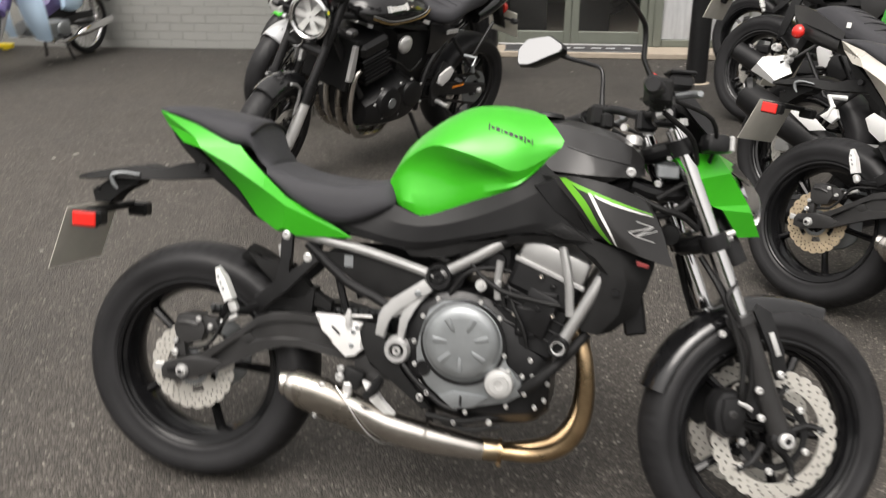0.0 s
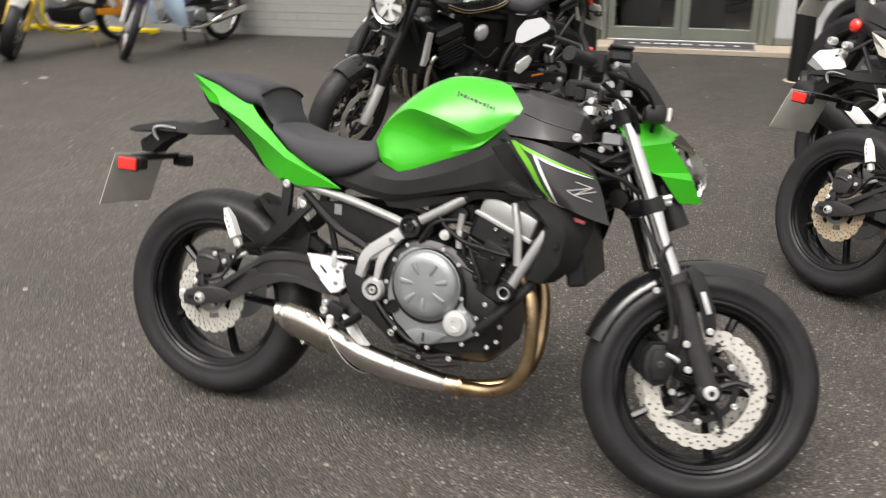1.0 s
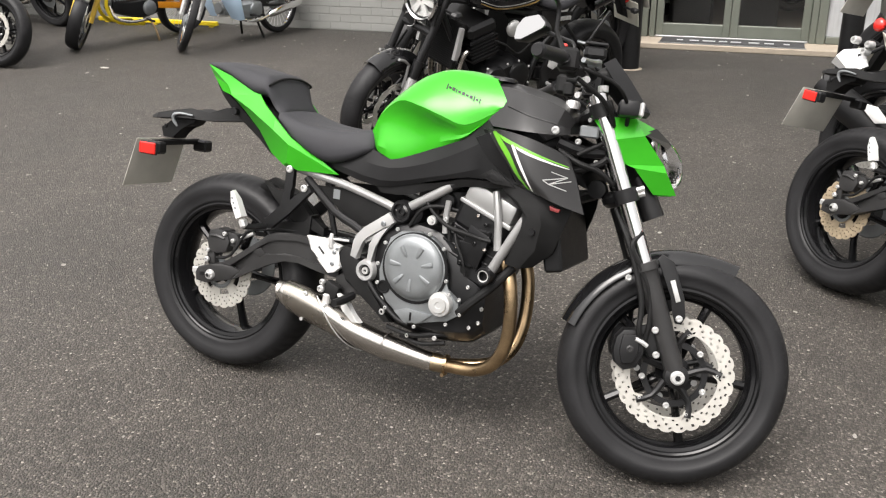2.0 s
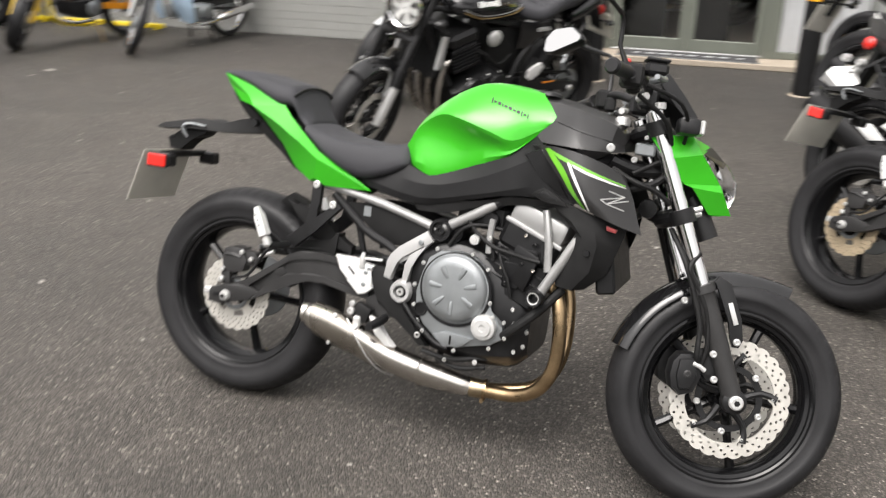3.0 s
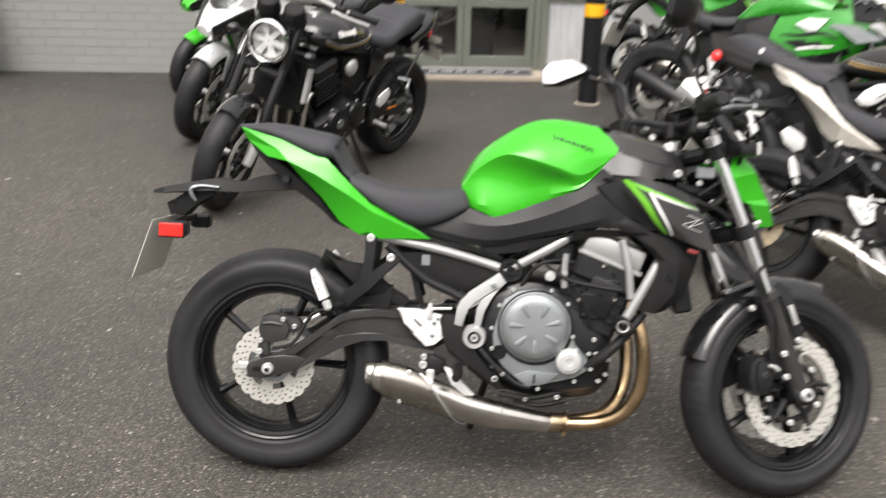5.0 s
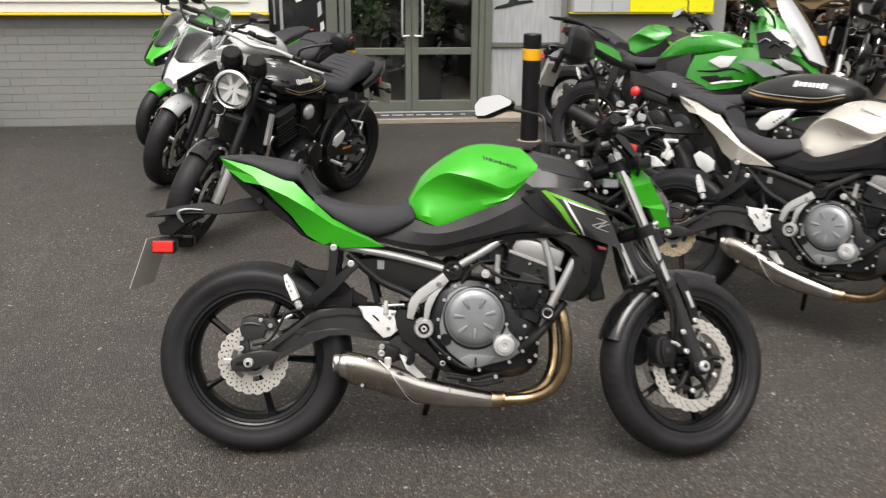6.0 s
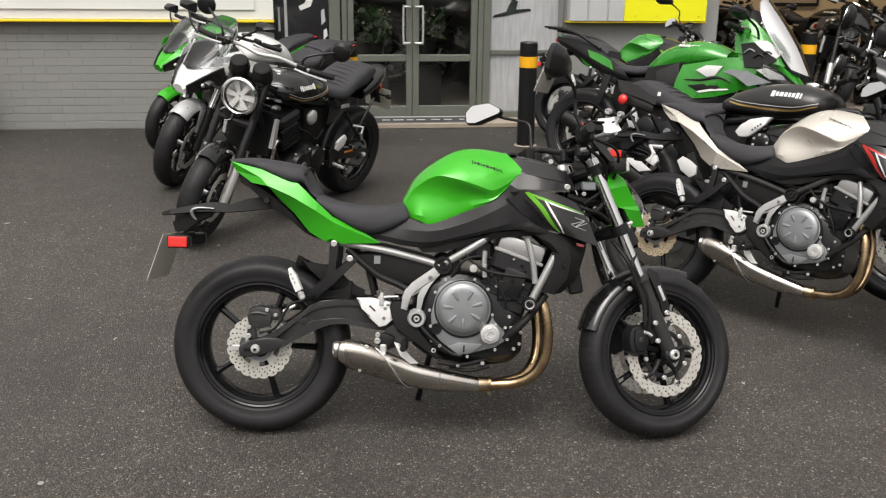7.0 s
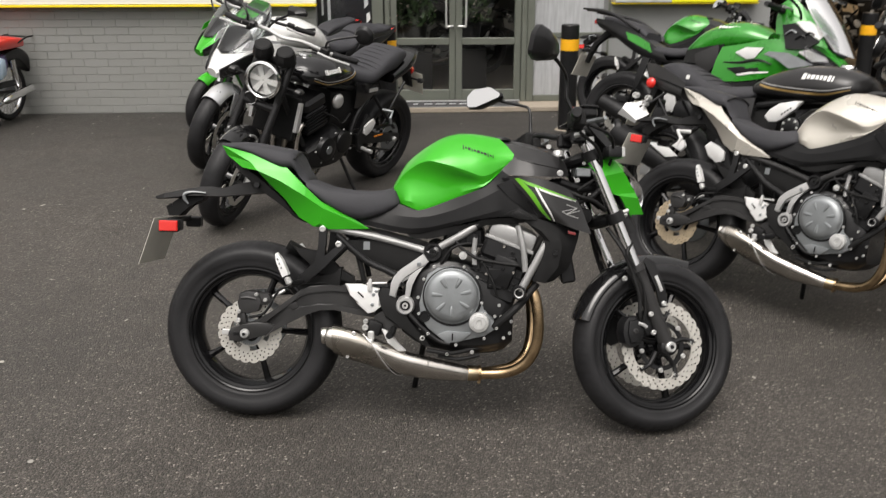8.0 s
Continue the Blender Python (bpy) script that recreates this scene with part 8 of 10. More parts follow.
        part("silencer", tube(B(), [(0.52, -0.14, 0.20), (0.34, -0.18, 0.29), (0.10, -0.205, 0.39), (-0.10, -0.212, 0.455), (-0.205, -0.214, 0.495)], (0.040, 0.056, 0.064, 0.066, 0.062), 20, 3), SIDE_BLACK, k, "black silencer")
        cap = Matrix.Translation((-0.216, -0.222, 0.503)) @ Matrix.Rotation(radians(-50), 4, "Z") @ Matrix.Rotation(radians(15), 4, "X")
        part("silencer_cap", lathe(B(), [(0, 0.0), (0.050, 0.0), (0.062, 0.008), (0.064, 0.03), (0.050, 0.045), (0, 0.045)], (0, 0, 0), 28, cap), SIDE_BLACK, k, "round black silencer end cap")
        mark_ = B()
        for i in range(3):
            box(mark_, (0.007, 0.003, 0.030), (0, -0.001, 0.016), 0.001, cap @ Matrix.Rotation(2.094 * i, 4, "Y"))
        bmesh.ops.transform(mark_, matrix=cap.inverted(), verts=mark_.verts)
        part("cap_emblem", moved(ring(mark_, (0, -0.001, 0), 0.036, 0.004), cap), PALE, k, "pale ring emblem")
    else:
        pair("throttle_cover", lambda b: ball(b, 0.048, (0.735, -0.165, 0.700), (1, 0.5, 1), 16), PALE, k, "round alloy cap")
        part("silencer", tube(B(), [(0.52, -0.14, 0.20), (0.40, -0.18, 0.25), (0.24, -0.205, 0.345), (0.10, -0.215, 0.425)], (0.035, 0.046, 0.054, 0.050), 18, 3), STEEL, k, "bright silencer")
        part("silencer_cap", lathe(B(), [(0.020, 0.0), (0.056, 0.0), (0.058, 0.03), (0.020, 0.03), (0.020, 0.0)], (0, 0, 0), 20, Matrix.Translation((0.092, -0.2155, 0.430)) @ Matrix.Rotation(radians(-88), 4, "Z") @ Matrix.Rotation(radians(29), 4, "X")), SATIN, k, "black silencer end cap")
    part("chain_sticker", box(B(), (0.10, 0.002, 0.012), (0.20, 0.134, 0.375)), AMBER, k, "orange swingarm sticker")
    part("plate_holder", plate(B(), [(-0.30, 0.79), (-0.24, 0.78), (-0.36, 0.60), (-0.42, 0.58)], -0.03, 0.03, 0.006), PLASTIC, k, "black plate holder")
    part("number_plate", moved(plate(B(), [(-0.11, 0.0), (0.11, 0.0), (0.11, 0.165), (-0.11, 0.165)], -0.002, 0.002, 0.001), Matrix.Translation((-0.45, 0, 0.545)) @ Matrix.Rotation(radians(22), 4, "Y") @ Matrix.Rotation(radians(90), 4, "Z")), PLATE_PALE, k, "pale number plate seen from its blank side")
    pair("rear_indicator", lambda b: box(tube(b, [(-0.34, -0.03, 0.70), (-0.34, -0.10, 0.70)], 0.007, 8, 1), (0.05, 0.05, 0.03), (-0.345, -0.125, 0.70), 0.010), SATIN, k, "rear indicator")
    pair("wiring", lambda b: tube(b, [(0.60, -0.17, 0.60), (0.70, -0.19, 0.56), (0.80, -0.19, 0.62), (0.90, -0.15, 0.66)], 0.006, 8), PLASTIC, k)
    if cowl:
        part("bikini_cowl", moved(hull(B(), [[(1.14, -0.001, 1.14), (1.14, -0.10, 1.12), (1.16, -0.16, 1.04), (1.17, -0.15, 0.98)], [(1.26, -0.001, 1.10), (1.26, -0.12, 1.07), (1.27, -0.17, 0.98), (1.26, -0.15, 0.90)], [(1.36, -0.001, 1.00), (1.36, -0.10, 0.98), (1.36, -0.14, 0.93), (1.34, -0.12, 0.88)], [(1.40, -0.001, 0.94), (1.40, -0.08, 0.93), (1.40, -0.10, 0.91), (1.38, -0.09, 0.89)]], 3, 3), S), GLOSS, k, "gloss black bikini cowl")
    if cowl:
        pair("tail_flank", lambda b: sheet(b, [[(-0.345, -0.100, 0.896), (-0.165, -0.138, 0.884), (0.017, -0.150, 0.842), (0.125, -0.150, 0.808)], [(-0.310, -0.105, 0.838), (-0.165, -0.142, 0.820), (0.017, -0.152, 0.797), (0.120, -0.150, 0.778)]], 0.006), GRAPHITE, k, "graphite tail flank")
        part("seat_sticker", box(B(), (0.020, 0.003, 0.022), (0.132, -0.153, 0.838), 0.001), WHITE_P, k, "small white sticker")
    # a short tail under a plump rear saddle
    short = 0.60 if cowl else 0.80
    for c in list(k.children):
        kind = c.name.split(".")[0]
        if kind in ("seat", "seat_rib", "tail_cowl", "tail_flank", "tail_light", "plate_holder", "number_plate", "rear_indicator"):
            for v in c.data.vertices:
                if not cowl and kind in ("seat", "seat_rib"):
                    v.co.x, v.co.z = 0.535 + (v.co.x - 0.49) * 0.86, v.co.z + 0.020
                if not cowl and kind in ("tail_cowl", "number_plate", "plate_holder"):
                    v.co.z += 0.040 * max(0.0, min(1.0, (0.10 - v.co.x) / 0.3))
                if kind in ("seat", "seat_rib"):
                    v.co.z += (0.030 if cowl else 0.050) * max(0.0, min(1.0, (0.26 - v.co.x) / 0.22)) * max(0.0, min(1.0, (v.co.z - 0.80) / 0.05))
                if v.co.x < 0.10 and (cowl or kind not in ("seat", "seat_rib")):
                    v.co.x = 0.10 + (v.co.x - 0.10) * short
    return k


def sport_bike(name, m, label, steer, main, second, accent, tail, screen=0.0, seat_mat=SEAT, fender=None, label_paint="painted", touring=False, drop=0.0, low=0.0, back=0.0):
    k = thing(name, m, label, "motorcycle", "motorcycles before the shop")
    S = steering(steer, 1.52)
    back_wheel(k, GLOSS, DISC, 0.17, SATIN)
    big_engine(k, False, ENGINE, 0.68)
    wc = (1.42, 0, 0.30)
    common_front(k, S, wc, 0.12, 0.300, DISC, GLOSS, leg=CHROME, slider=SATIN, top=0.66)
    mudguard(k, S, wc, 0.325, 172, 58, 0.064, fender or main, "front mudguard in body colour")
    pair("mudguard_leg", lambda b: plate(b, [(1.33, 0.56), (1.40, 0.58), (1.42, 0.42), (1.37, 0.38), (1.35, 0.46)], -0.082, -0.07, 0.004), fender or main, k, "", S)
    # nose, side fairings
    part("nose", hull(B(), [[(1.10, -0.001, 0.99), (1.10, -0.14, 0.96), (1.12, -0.21, 0.88), (1.12, -0.20, 0.80), (1.12, -0.05, 0.76)], [(1.28, -0.001, 0.955), (1.28, -0.12, 0.930), (1.28, -0.19, 0.858), (1.28, -0.155, 0.76), (1.28, -0.05, 0.73)], [(1.42, -0.001, 0.855), (1.42, -0.085, 0.838), (1.42, -0.130, 0.788), (1.41, -0.10, 0.712), (1.40, -0.03, 0.69)], [(1.53, -0.001, 0.738), (1.53, -0.030, 0.732), (1.53, -0.048, 0.712), (1.51, -0.035, 0.680), (1.50, -0.01, 0.672)]], 3, 1), main, k, label_paint + " nose fairing", 24)
    pair("headlamp", lambda b: sheet(b, [[(1.27, -0.190, 0.880), (1.38, -0.152, 0.828), (1.50, -0.076, 0.735)], [(1.29, -0.196, 0.815), (1.39, -0.156, 0.768), (1.50, -0.078, 0.706)], [(1.31, -0.172, 0.772), (1.39, -0.136, 0.740), (1.49, -0.070, 0.690)]], 0.010), LENS, k, "narrow clear headlamp")
    pair("headlamp_shade", lambda b: sheet(b, [[(1.26, -0.186, 0.890), (1.38, -0.146, 0.838), (1.51, -0.066, 0.740)], [(1.30, -0.176, 0.760), (1.39, -0.134, 0.728), (1.495, -0.064, 0.682)]], 0.014, 2, 3), ENGINE, k, "dark lamp recess")
    pair("lamp_bulb", lambda b: ball(b, 0.018, (1.43, -0.122, 0.752), (1, 0.6, 0.8), 10), PALE, k)
    pair("nose_panel", lambda b: sheet(b, [[(1.12, -0.215, 0.930), (1.25, -0.200, 0.945), (1.36, -0.150, 0.930)], [(1.13, -0.222, 0.885), (1.27, -0.205, 0.890), (1.40, -0.140, 0.872)]], 0.006), second, k, "nose side panel")
    if touring:
        part("nose_vent", hull(B(), [[(1.30, -0.001, 0.985), (1.30, -0.07, 0.975), (1.30, -0.075, 0.965), (1.30, -0.02, 0.955)], [(1.43, -0.001, 0.915), (1.43, -0.05, 0.908), (1.43, -0.055, 0.898), (1.43, -0.02, 0.888)]], 2, 2), SATIN, k)
    pair("side_fairing", lambda b: sheet(b, [[(0.76, -0.205, 0.83), (0.92, -0.225, 0.86), (1.10, -0.225, 0.90), (1.26, -0.19, 0.88)], [(0.74, -0.225, 0.74), (0.92, -0.245, 0.76), (1.10, -0.245, 0.79), (1.24, -0.20, 0.80)], [(0.72, -0.225, 0.62), (0.88, -0.240, 0.62), (1.04, -0.235, 0.65), (1.16, -0.20, 0.70)]], 0.006), main, k, label_paint + " side fairing")
    pair("lower_fairing", lambda b: sheet(b, [[(0.74, -0.222, 0.62), (0.88, -0.235, 0.615), (1.03, -0.230, 0.64), (1.14, -0.19, 0.69)], [(0.62, -0.205, 0.46), (0.80, -0.225, 0.44), (0.94, -0.220, 0.46), (1.04, -0.18, 0.52)], [(0.50, -0.175, 0.30), (0.66, -0.185, 0.25), (0.82, -0.180, 0.25), (0.94, -0.15, 0.32)]], 0.006), second if not touring else SATIN, k, "lower side fairing")
    pair("fairing_flash", lambda b: plate(b, [(0.874, 0.800), (0.941, 0.836), (1.052, 0.839), (1.006, 0.773), (0.956, 0.763)], -0.256, -0.246, 0.002) if touring else sheet(b, [[(0.855, -0.240, 0.802), (0.915, -0.245, 0.824), (1.040, -0.250, 0.826)], [(0.900, -0.248, 0.770), (0.960, -0.253, 0.742), (1.010, -0.254, 0.780)]], 0.006), accent, k, "contrasting flash")
    pair("fairing_flash", lambda b: facets(b, [(1.059, -0.254, 0.803), (1.088, -0.254, 0.821), (1.203, -0.242, 0.822), (1.349, -0.190, 0.768), (1.221, -0.232, 0.730), (1.134, -0.252, 0.784)], [(0, 1, 2, 5), (5, 2, 3, 4)], 0.006) if touring else sheet(b, [[(1.055, -0.252, 0.805), (1.160, -0.240, 0.812), (1.290, -0.200, 0.800)], [(1.130, -0.246, 0.755), (1.200, -0.228, 0.728), (1.270, -0.202, 0.745)]], 0.006), CAST if touring else accent, k, "grey flash")
    if not touring:
        pair("fairing_line", lambda b: sheet(b, [[(0.76, -0.238, 0.690), (0.90, -0.2475, 0.705), (1.04, -0.245, 0.730)], [(0.77, -0.239, 0.684), (0.90, -0.2475, 0.696), (1.04, -0.245, 0.724)]], 0.004), accent, k)
    if touring:
        # black bar laid on the flat flank for the dark line of a gap
        pair("flank_crease", lambda b: tube(b, [(0.80, -0.236, 0.735), (0.92, -0.250, 0.742), (1.03, -0.252, 0.765), (1.12, -0.247, 0.745)], (0.003, 0.007, 0.007, 0.003), 8), SATIN, k, "black bar for the shade in the gap along the flank")
        pair("lower_flash", lambda b: sheet(b, [[(0.90, -0.249, 0.668), (1.00, -0.247, 0.692), (1.10, -0.234, 0.702)], [(0.92, -0.249, 0.660), (1.01, -0.247, 0.680), (1.10, -0.234, 0.694)]], 0.004), WHITE_CAST, k, "pale flank line")
        pair("inner_panel", lambda b: plate(b, [(0.57, 0.775), (0.73, 0.845), (0.745, 0.73), (0.66, 0.63), (0.60, 0.67)], -0.200, -0.165, 0.006), GRAPHITE, k, "grey frame cover")
    pair("fairing_vent", lambda b: plate(b, [(0.83, 0.70), (1.02, 0.735), (1.05, 0.70), (0.92, 0.66)], -0.2465, -0.236, 0.003), ENGINE, k)
    # screen
    part("screen_base", sheet(B(), [[(1.12, 0.14, 0.962), (1.12, 0.06, 0.992), (1.12, 0.0, 0.998), (1.12, -0.06, 0.992), (1.12, -0.14, 0.962)], [(1.28, 0.112, 0.940), (1.28, 0.05, 0.962), (1.28, 0.0, 0.966), (1.28, -0.05, 0.962), (1.28, -0.112, 0.940)], [(1.415, 0.070, 0.854), (1.425, 0.03, 0.866), (1.43, 0.0, 0.868), (1.425, -0.03, 0.866), (1.415, -0.070, 0.854)], [(1.455, 0.004, 0.836), (1.456, 0.002, 0.837), (1.457, 0.0, 0.838), (1.456, -0.002, 0.837), (1.455, -0.004, 0.836)]], 0.006), SATIN, k, "matt black panel under the screen")
    top = 1.16 + screen
    if touring:
        part("windscreen", sheet(B(), [[(1.17, 0.13, 1.24), (1.165, 0.06, 1.30), (1.16, 0.0, 1.31), (1.165, -0.06, 1.30), (1.17, -0.13, 1.24)], [(1.25, 0.19, 1.10), (1.29, 0.10, 1.15), (1.30, 0.0, 1.16), (1.29, -0.10, 1.15), (1.25, -0.19, 1.10)], [(1.35, 0.185, 0.97), (1.41, 0.09, 1.00), (1.42, 0.0, 1.005), (1.41, -0.09, 1.00), (1.35, -0.185, 0.97)], [(1.44, 0.15, 0.86), (1.50, 0.07, 0.84), (1.52, 0.0, 0.835), (1.50, -0.07, 0.84), (1.44, -0.15, 0.86)]], 0.005), SCREEN, k, "tall clear touring windscreen").visible_shadow = False
        part("screen_edge", tube(B(), [(1.44, -0.151, 0.862), (1.35, -0.186, 0.972), (1.25, -0.191, 1.102), (1.17, -0.131, 1.242), (1.16, 0, 1.312), (1.17, 0.131, 1.242), (1.25, 0.191, 1.102), (1.35, 0.186, 0.972), (1.44, 0.151, 0.862)], 0.004, 6), ALLOY, k, "pale screen edge")
        pair("upper_fairing", lambda b: sheet(b, [[(1.075, -0.185, 1.105), (1.145, -0.175, 1.150), (1.240, -0.155, 1.075), (1.330, -0.125, 1.005)], [(1.080, -0.212, 1.020), (1.160, -0.208, 1.030), (1.260, -0.188, 0.985), (1.350, -0.150, 0.945)], [(1.100, -0.228, 0.930), (1.180, -0.222, 0.920), (1.280, -0.200, 0.895), (1.370, -0.160, 0.880)]], 0.008), main, k, label_paint + " upper fairing beside the screen")
        pair("side_flash", lambda b: facets(b, [(1.256, -0.226, 0.834), (1.308, -0.212, 0.850), (1.400, -0.160, 0.817), (1.417, -0.150, 0.794), (1.333, -0.190, 0.787)], [(0, 1, 2, 3, 4)], 0.006), WHITE_CAST, k, "pale nose flash")
        # white paint stands for the bright glint at the lamp cluster
        pair("side_lamp", lambda b: facets(b, [(1.206, -0.218, 1.007), (1.279, -0.198, 1.018), (1.381, -0.150, 0.962), (1.348, -0.176, 0.915), (1.252, -0.212, 0.968)], [(0, 1, 4), (1, 2, 3, 4)], 0.008), WHITE_P, k, "white facets for the bright glint beside the cockpit")
        # raised black facets put the darkness of the open cockpit into colour
        pair("cockpit_gap", lambda b: facets(b, [(1.130, -0.226, 0.985), (1.205, -0.224, 1.000), (1.262, -0.214, 0.962), (1.356, -0.182, 0.905), (1.290, -0.214, 0.850), (1.180, -0.236, 0.846)], [(0, 1, 2, 5), (5, 2, 3, 4)], 0.010), ENGINE, k, "black plate for the shade in the gap between the fairing panels")
        for x, y, z in ((1.165, -0.240, 0.930), (1.225, -0.232, 0.905), (1.270, -0.222, 0.925)):
            pair("cockpit_stay", lambda b: tube(b, [(x, y, z), (x + 0.03, y + 0.004, z + 0.025), (x + 0.06, y + 0.012, z + 0.012)], 0.006, 6, 2), CAST if x < 1.2 else SATIN, k)
    else:
        part("windscreen", hull(B(), [[(1.10 - screen * 0.35, -0.001, top), (1.10 - screen * 0.35, -0.07, top - 0.005), (1.11 - screen * 0.35, -0.10, top - 0.03), (1.115 - screen * 0.35, -0.10, top - 0.035)], [(1.24 - screen * 0.2, -0.001, 1.07 + screen * 0.55), (1.24 - screen * 0.2, -0.11, 1.06 + screen * 0.5), (1.22 - screen * 0.2, -0.17, 1.01 + screen * 0.4), (1.215 - screen * 0.2, -0.165, 1.01 + screen * 0.4)], [(1.45, -0.001, 0.848), (1.43, -0.07, 0.842), (1.37, -0.130, 0.858), (1.36, -0.125, 0.858)]], 3, 3), SCREEN, k, "clear curved windscreen").visible_shadow = False
    # tank, seat, tail
    part("fuel_tank", hull(B(), [[(0.46, -0.001, 0.84), (0.46, -0.05, 0.835), (0.46, -0.085, 0.815), (0.465, -0.085, 0.78), (0.465, -0.03, 0.77)], [(0.56, -0.001, 0.94), (0.56, -0.08, 0.925), (0.56, -0.135, 0.875), (0.56, -0.13, 0.79), (0.56, -0.03, 0.77)], [(0.72, -0.001, 1.00), (0.72, -0.10, 0.985), (0.72, -0.175, 0.925), (0.72, -0.15, 0.82), (0.72, -0.03, 0.79)], [(0.88, -0.001, 1.005), (0.88, -0.11, 0.99), (0.88, -0.18, 0.93), (0.88, -0.16, 0.85), (0.88, -0.03, 0.82)], [(1.02, -0.001, 0.96), (1.02, -0.09, 0.945), (1.02, -0.14, 0.91), (1.02, -0.13, 0.87), (1.02, -0.03, 0.85)]], 4, 3), main, k, label_paint + " fuel tank", 60)
    part("filler_lid", lathe(B(), [(0, 0.010), (0.036, 0.008), (0.042, -0.004)], (0, 0, 0), 26, Matrix.Translation((0.87, 0, 1.004)) @ Matrix.Rotation(radians(90), 4, "X")), SATIN, k)
    pair("tank_mark", lambda b: [box(b, (0.016, 0.010, 0.018), (0.70 + i * 0.021, -0.158, 0.955), 0.0, Matrix.Rotation(radians(-38), 4, "X")) for i in range(7)] and b, WHITE_P if main is not WHITE_P and main is not SILVER else SATIN, k, "lettering bars")
    pair("tank_side", lambda b: sheet(b, [[(0.46, -0.10, 0.80), (0.58, -0.148, 0.82), (0.76, -0.19, 0.85)], [(0.46, -0.12, 0.72), (0.58, -0.155, 0.72), (0.76, -0.20, 0.73)]], 0.008), SATIN, k)
    part("rider_seat", hull(B(), [[(0.13, -0.001, 0.86), (0.13, -0.06, 0.855), (0.13, -0.095, 0.845), (0.14, -0.098, 0.815), (0.15, -0.03, 0.81)], [(0.24, -0.001, 0.815), (0.24, -0.09, 0.812), (0.24, -0.130, 0.80), (0.24, -0.13, 0.76), (0.24, -0.03, 0.75)], [(0.38, -0.001, 0.81), (0.38, -0.07, 0.808), (0.38, -0.11, 0.795), (0.38, -0.115, 0.75), (0.38, -0.03, 0.74)], [(0.47, -0.001, 0.83), (0.47, -0.05, 0.828), (0.47, -0.075, 0.815), (0.47, -0.08, 0.77), (0.47, -0.03, 0.76)]], 4, 4), seat_mat, k, "black rider seat", 50)
    part("passenger_seat", hull(B(), [[(-0.24, -0.001, 0.995), (-0.24, -0.04, 0.992), (-0.24, -0.065, 0.985), (-0.24, -0.065, 0.96), (-0.24, -0.02, 0.95)], [(-0.10, -0.001, 0.985), (-0.10, -0.07, 0.98), (-0.10, -0.10, 0.965), (-0.10, -0.10, 0.93), (-0.10, -0.03, 0.92)], [(0.06, -0.001, 0.95), (0.06, -0.07, 0.945), (0.06, -0.105, 0.93), (0.06, -0.105, 0.89), (0.06, -0.03, 0.88)], [(0.14, -0.001, 0.90), (0.14, -0.06, 0.897), (0.14, -0.095, 0.885), (0.14, -0.098, 0.855), (0.14, -0.03, 0.85)]], 4, 4), seat_mat, k, "black passenger seat", 50)
    pair("tail_panel", lambda b: sheet(b, [[(-0.32, -0.055, 0.975), (-0.16, -0.10, 0.955), (0.02, -0.125, 0.915), (0.14, -0.125, 0.86), (0.30, -0.135, 0.77)], [(-0.31, -0.06, 0.945), (-0.14, -0.115, 0.895), (0.02, -0.145, 0.835), (0.16, -0.145, 0.775), (0.34, -0.14, 0.725)], [(-0.28, -0.05, 0.920), (-0.10, -0.10, 0.845), (0.04, -0.125, 0.775), (0.18, -0.13, 0.725), (0.38, -0.13, 0.70)]], 0.006), tail, k, label_paint + " tail panel")
    pair("tail_flash", lambda b: sheet(b, [[(0.00, -0.146, 0.885), (0.10, -0.150, 0.862), (0.20, -0.152, 0.822)], [(0.03, -0.152, 0.835), (0.12, -0.154, 0.800), (0.23, -0.154, 0.760)]] if touring else [[(-0.22, -0.100, 0.945), (-0.02, -0.138, 0.90), (0.18, -0.145, 0.830)], [(-0.14, -0.120, 0.905), (0.02, -0.150, 0.84), (0.22, -0.152, 0.775)]], 0.008), main if touring else accent, k)
    part("undertail", hull(B(), [[(-0.31, -0.001, 0.955), (-0.31, -0.05, 0.95), (-0.30, -0.05, 0.925), (-0.30, -0.02, 0.915)], [(-0.05, -0.001, 0.92), (-0.05, -0.10, 0.90), (-0.05, -0.10, 0.83), (-0.05, -0.02, 0.81)], [(0.30, -0.001, 0.76), (0.30, -0.12, 0.75), (0.30, -0.12, 0.69), (0.30, -0.02, 0.68)]], 3, 2), PLASTIC, k)
    part("tail_light", box(B(), (0.03, 0.10, 0.03), (-0.325, 0, 0.950), 0.008), RED, k, "red tail light")
    part("plate_arm", tube(B(), [(-0.20, 0, 0.90), (-0.32, 0, 0.80), (-0.38, 0, 0.66)], (0.03, 0.025, 0.02), 8, 2), PLASTIC, k, "black plate holder")
    part("number_plate", moved(plate(B(), [(-0.10, 0.0), (0.10, 0.0), (0.10, 0.165), (-0.10, 0.165)], -0.002, 0.002, 0.001), Matrix.Translation((-0.43, 0, 0.56)) @ Matrix.Rotation(radians(20), 4, "Y") @ Matrix.Rotation(radians(90), 4, "Z")), PLATE, k, "blank back of a number plate")
    pair("rear_indicator", lambda b: box(tube(b, [(-0.34, -0.02, 0.74), (-0.33, -0.09, 0.74)], 0.007, 8, 1), (0.05, 0.05, 0.028), (-0.325, -0.115, 0.74), 0.009), SATIN, k, "rear indicator")
    part("silencer", tube(B(), [(0.50, -0.13, 0.22), (0.32, -0.18, 0.26), (0.10, -0.20, 0.34), (-0.06, -0.21, 0.40)], (0.04, 0.055, 0.06, 0.05), 16, 3), SATIN if touring else STEEL, k, "black silencer" if touring else "steel silencer")
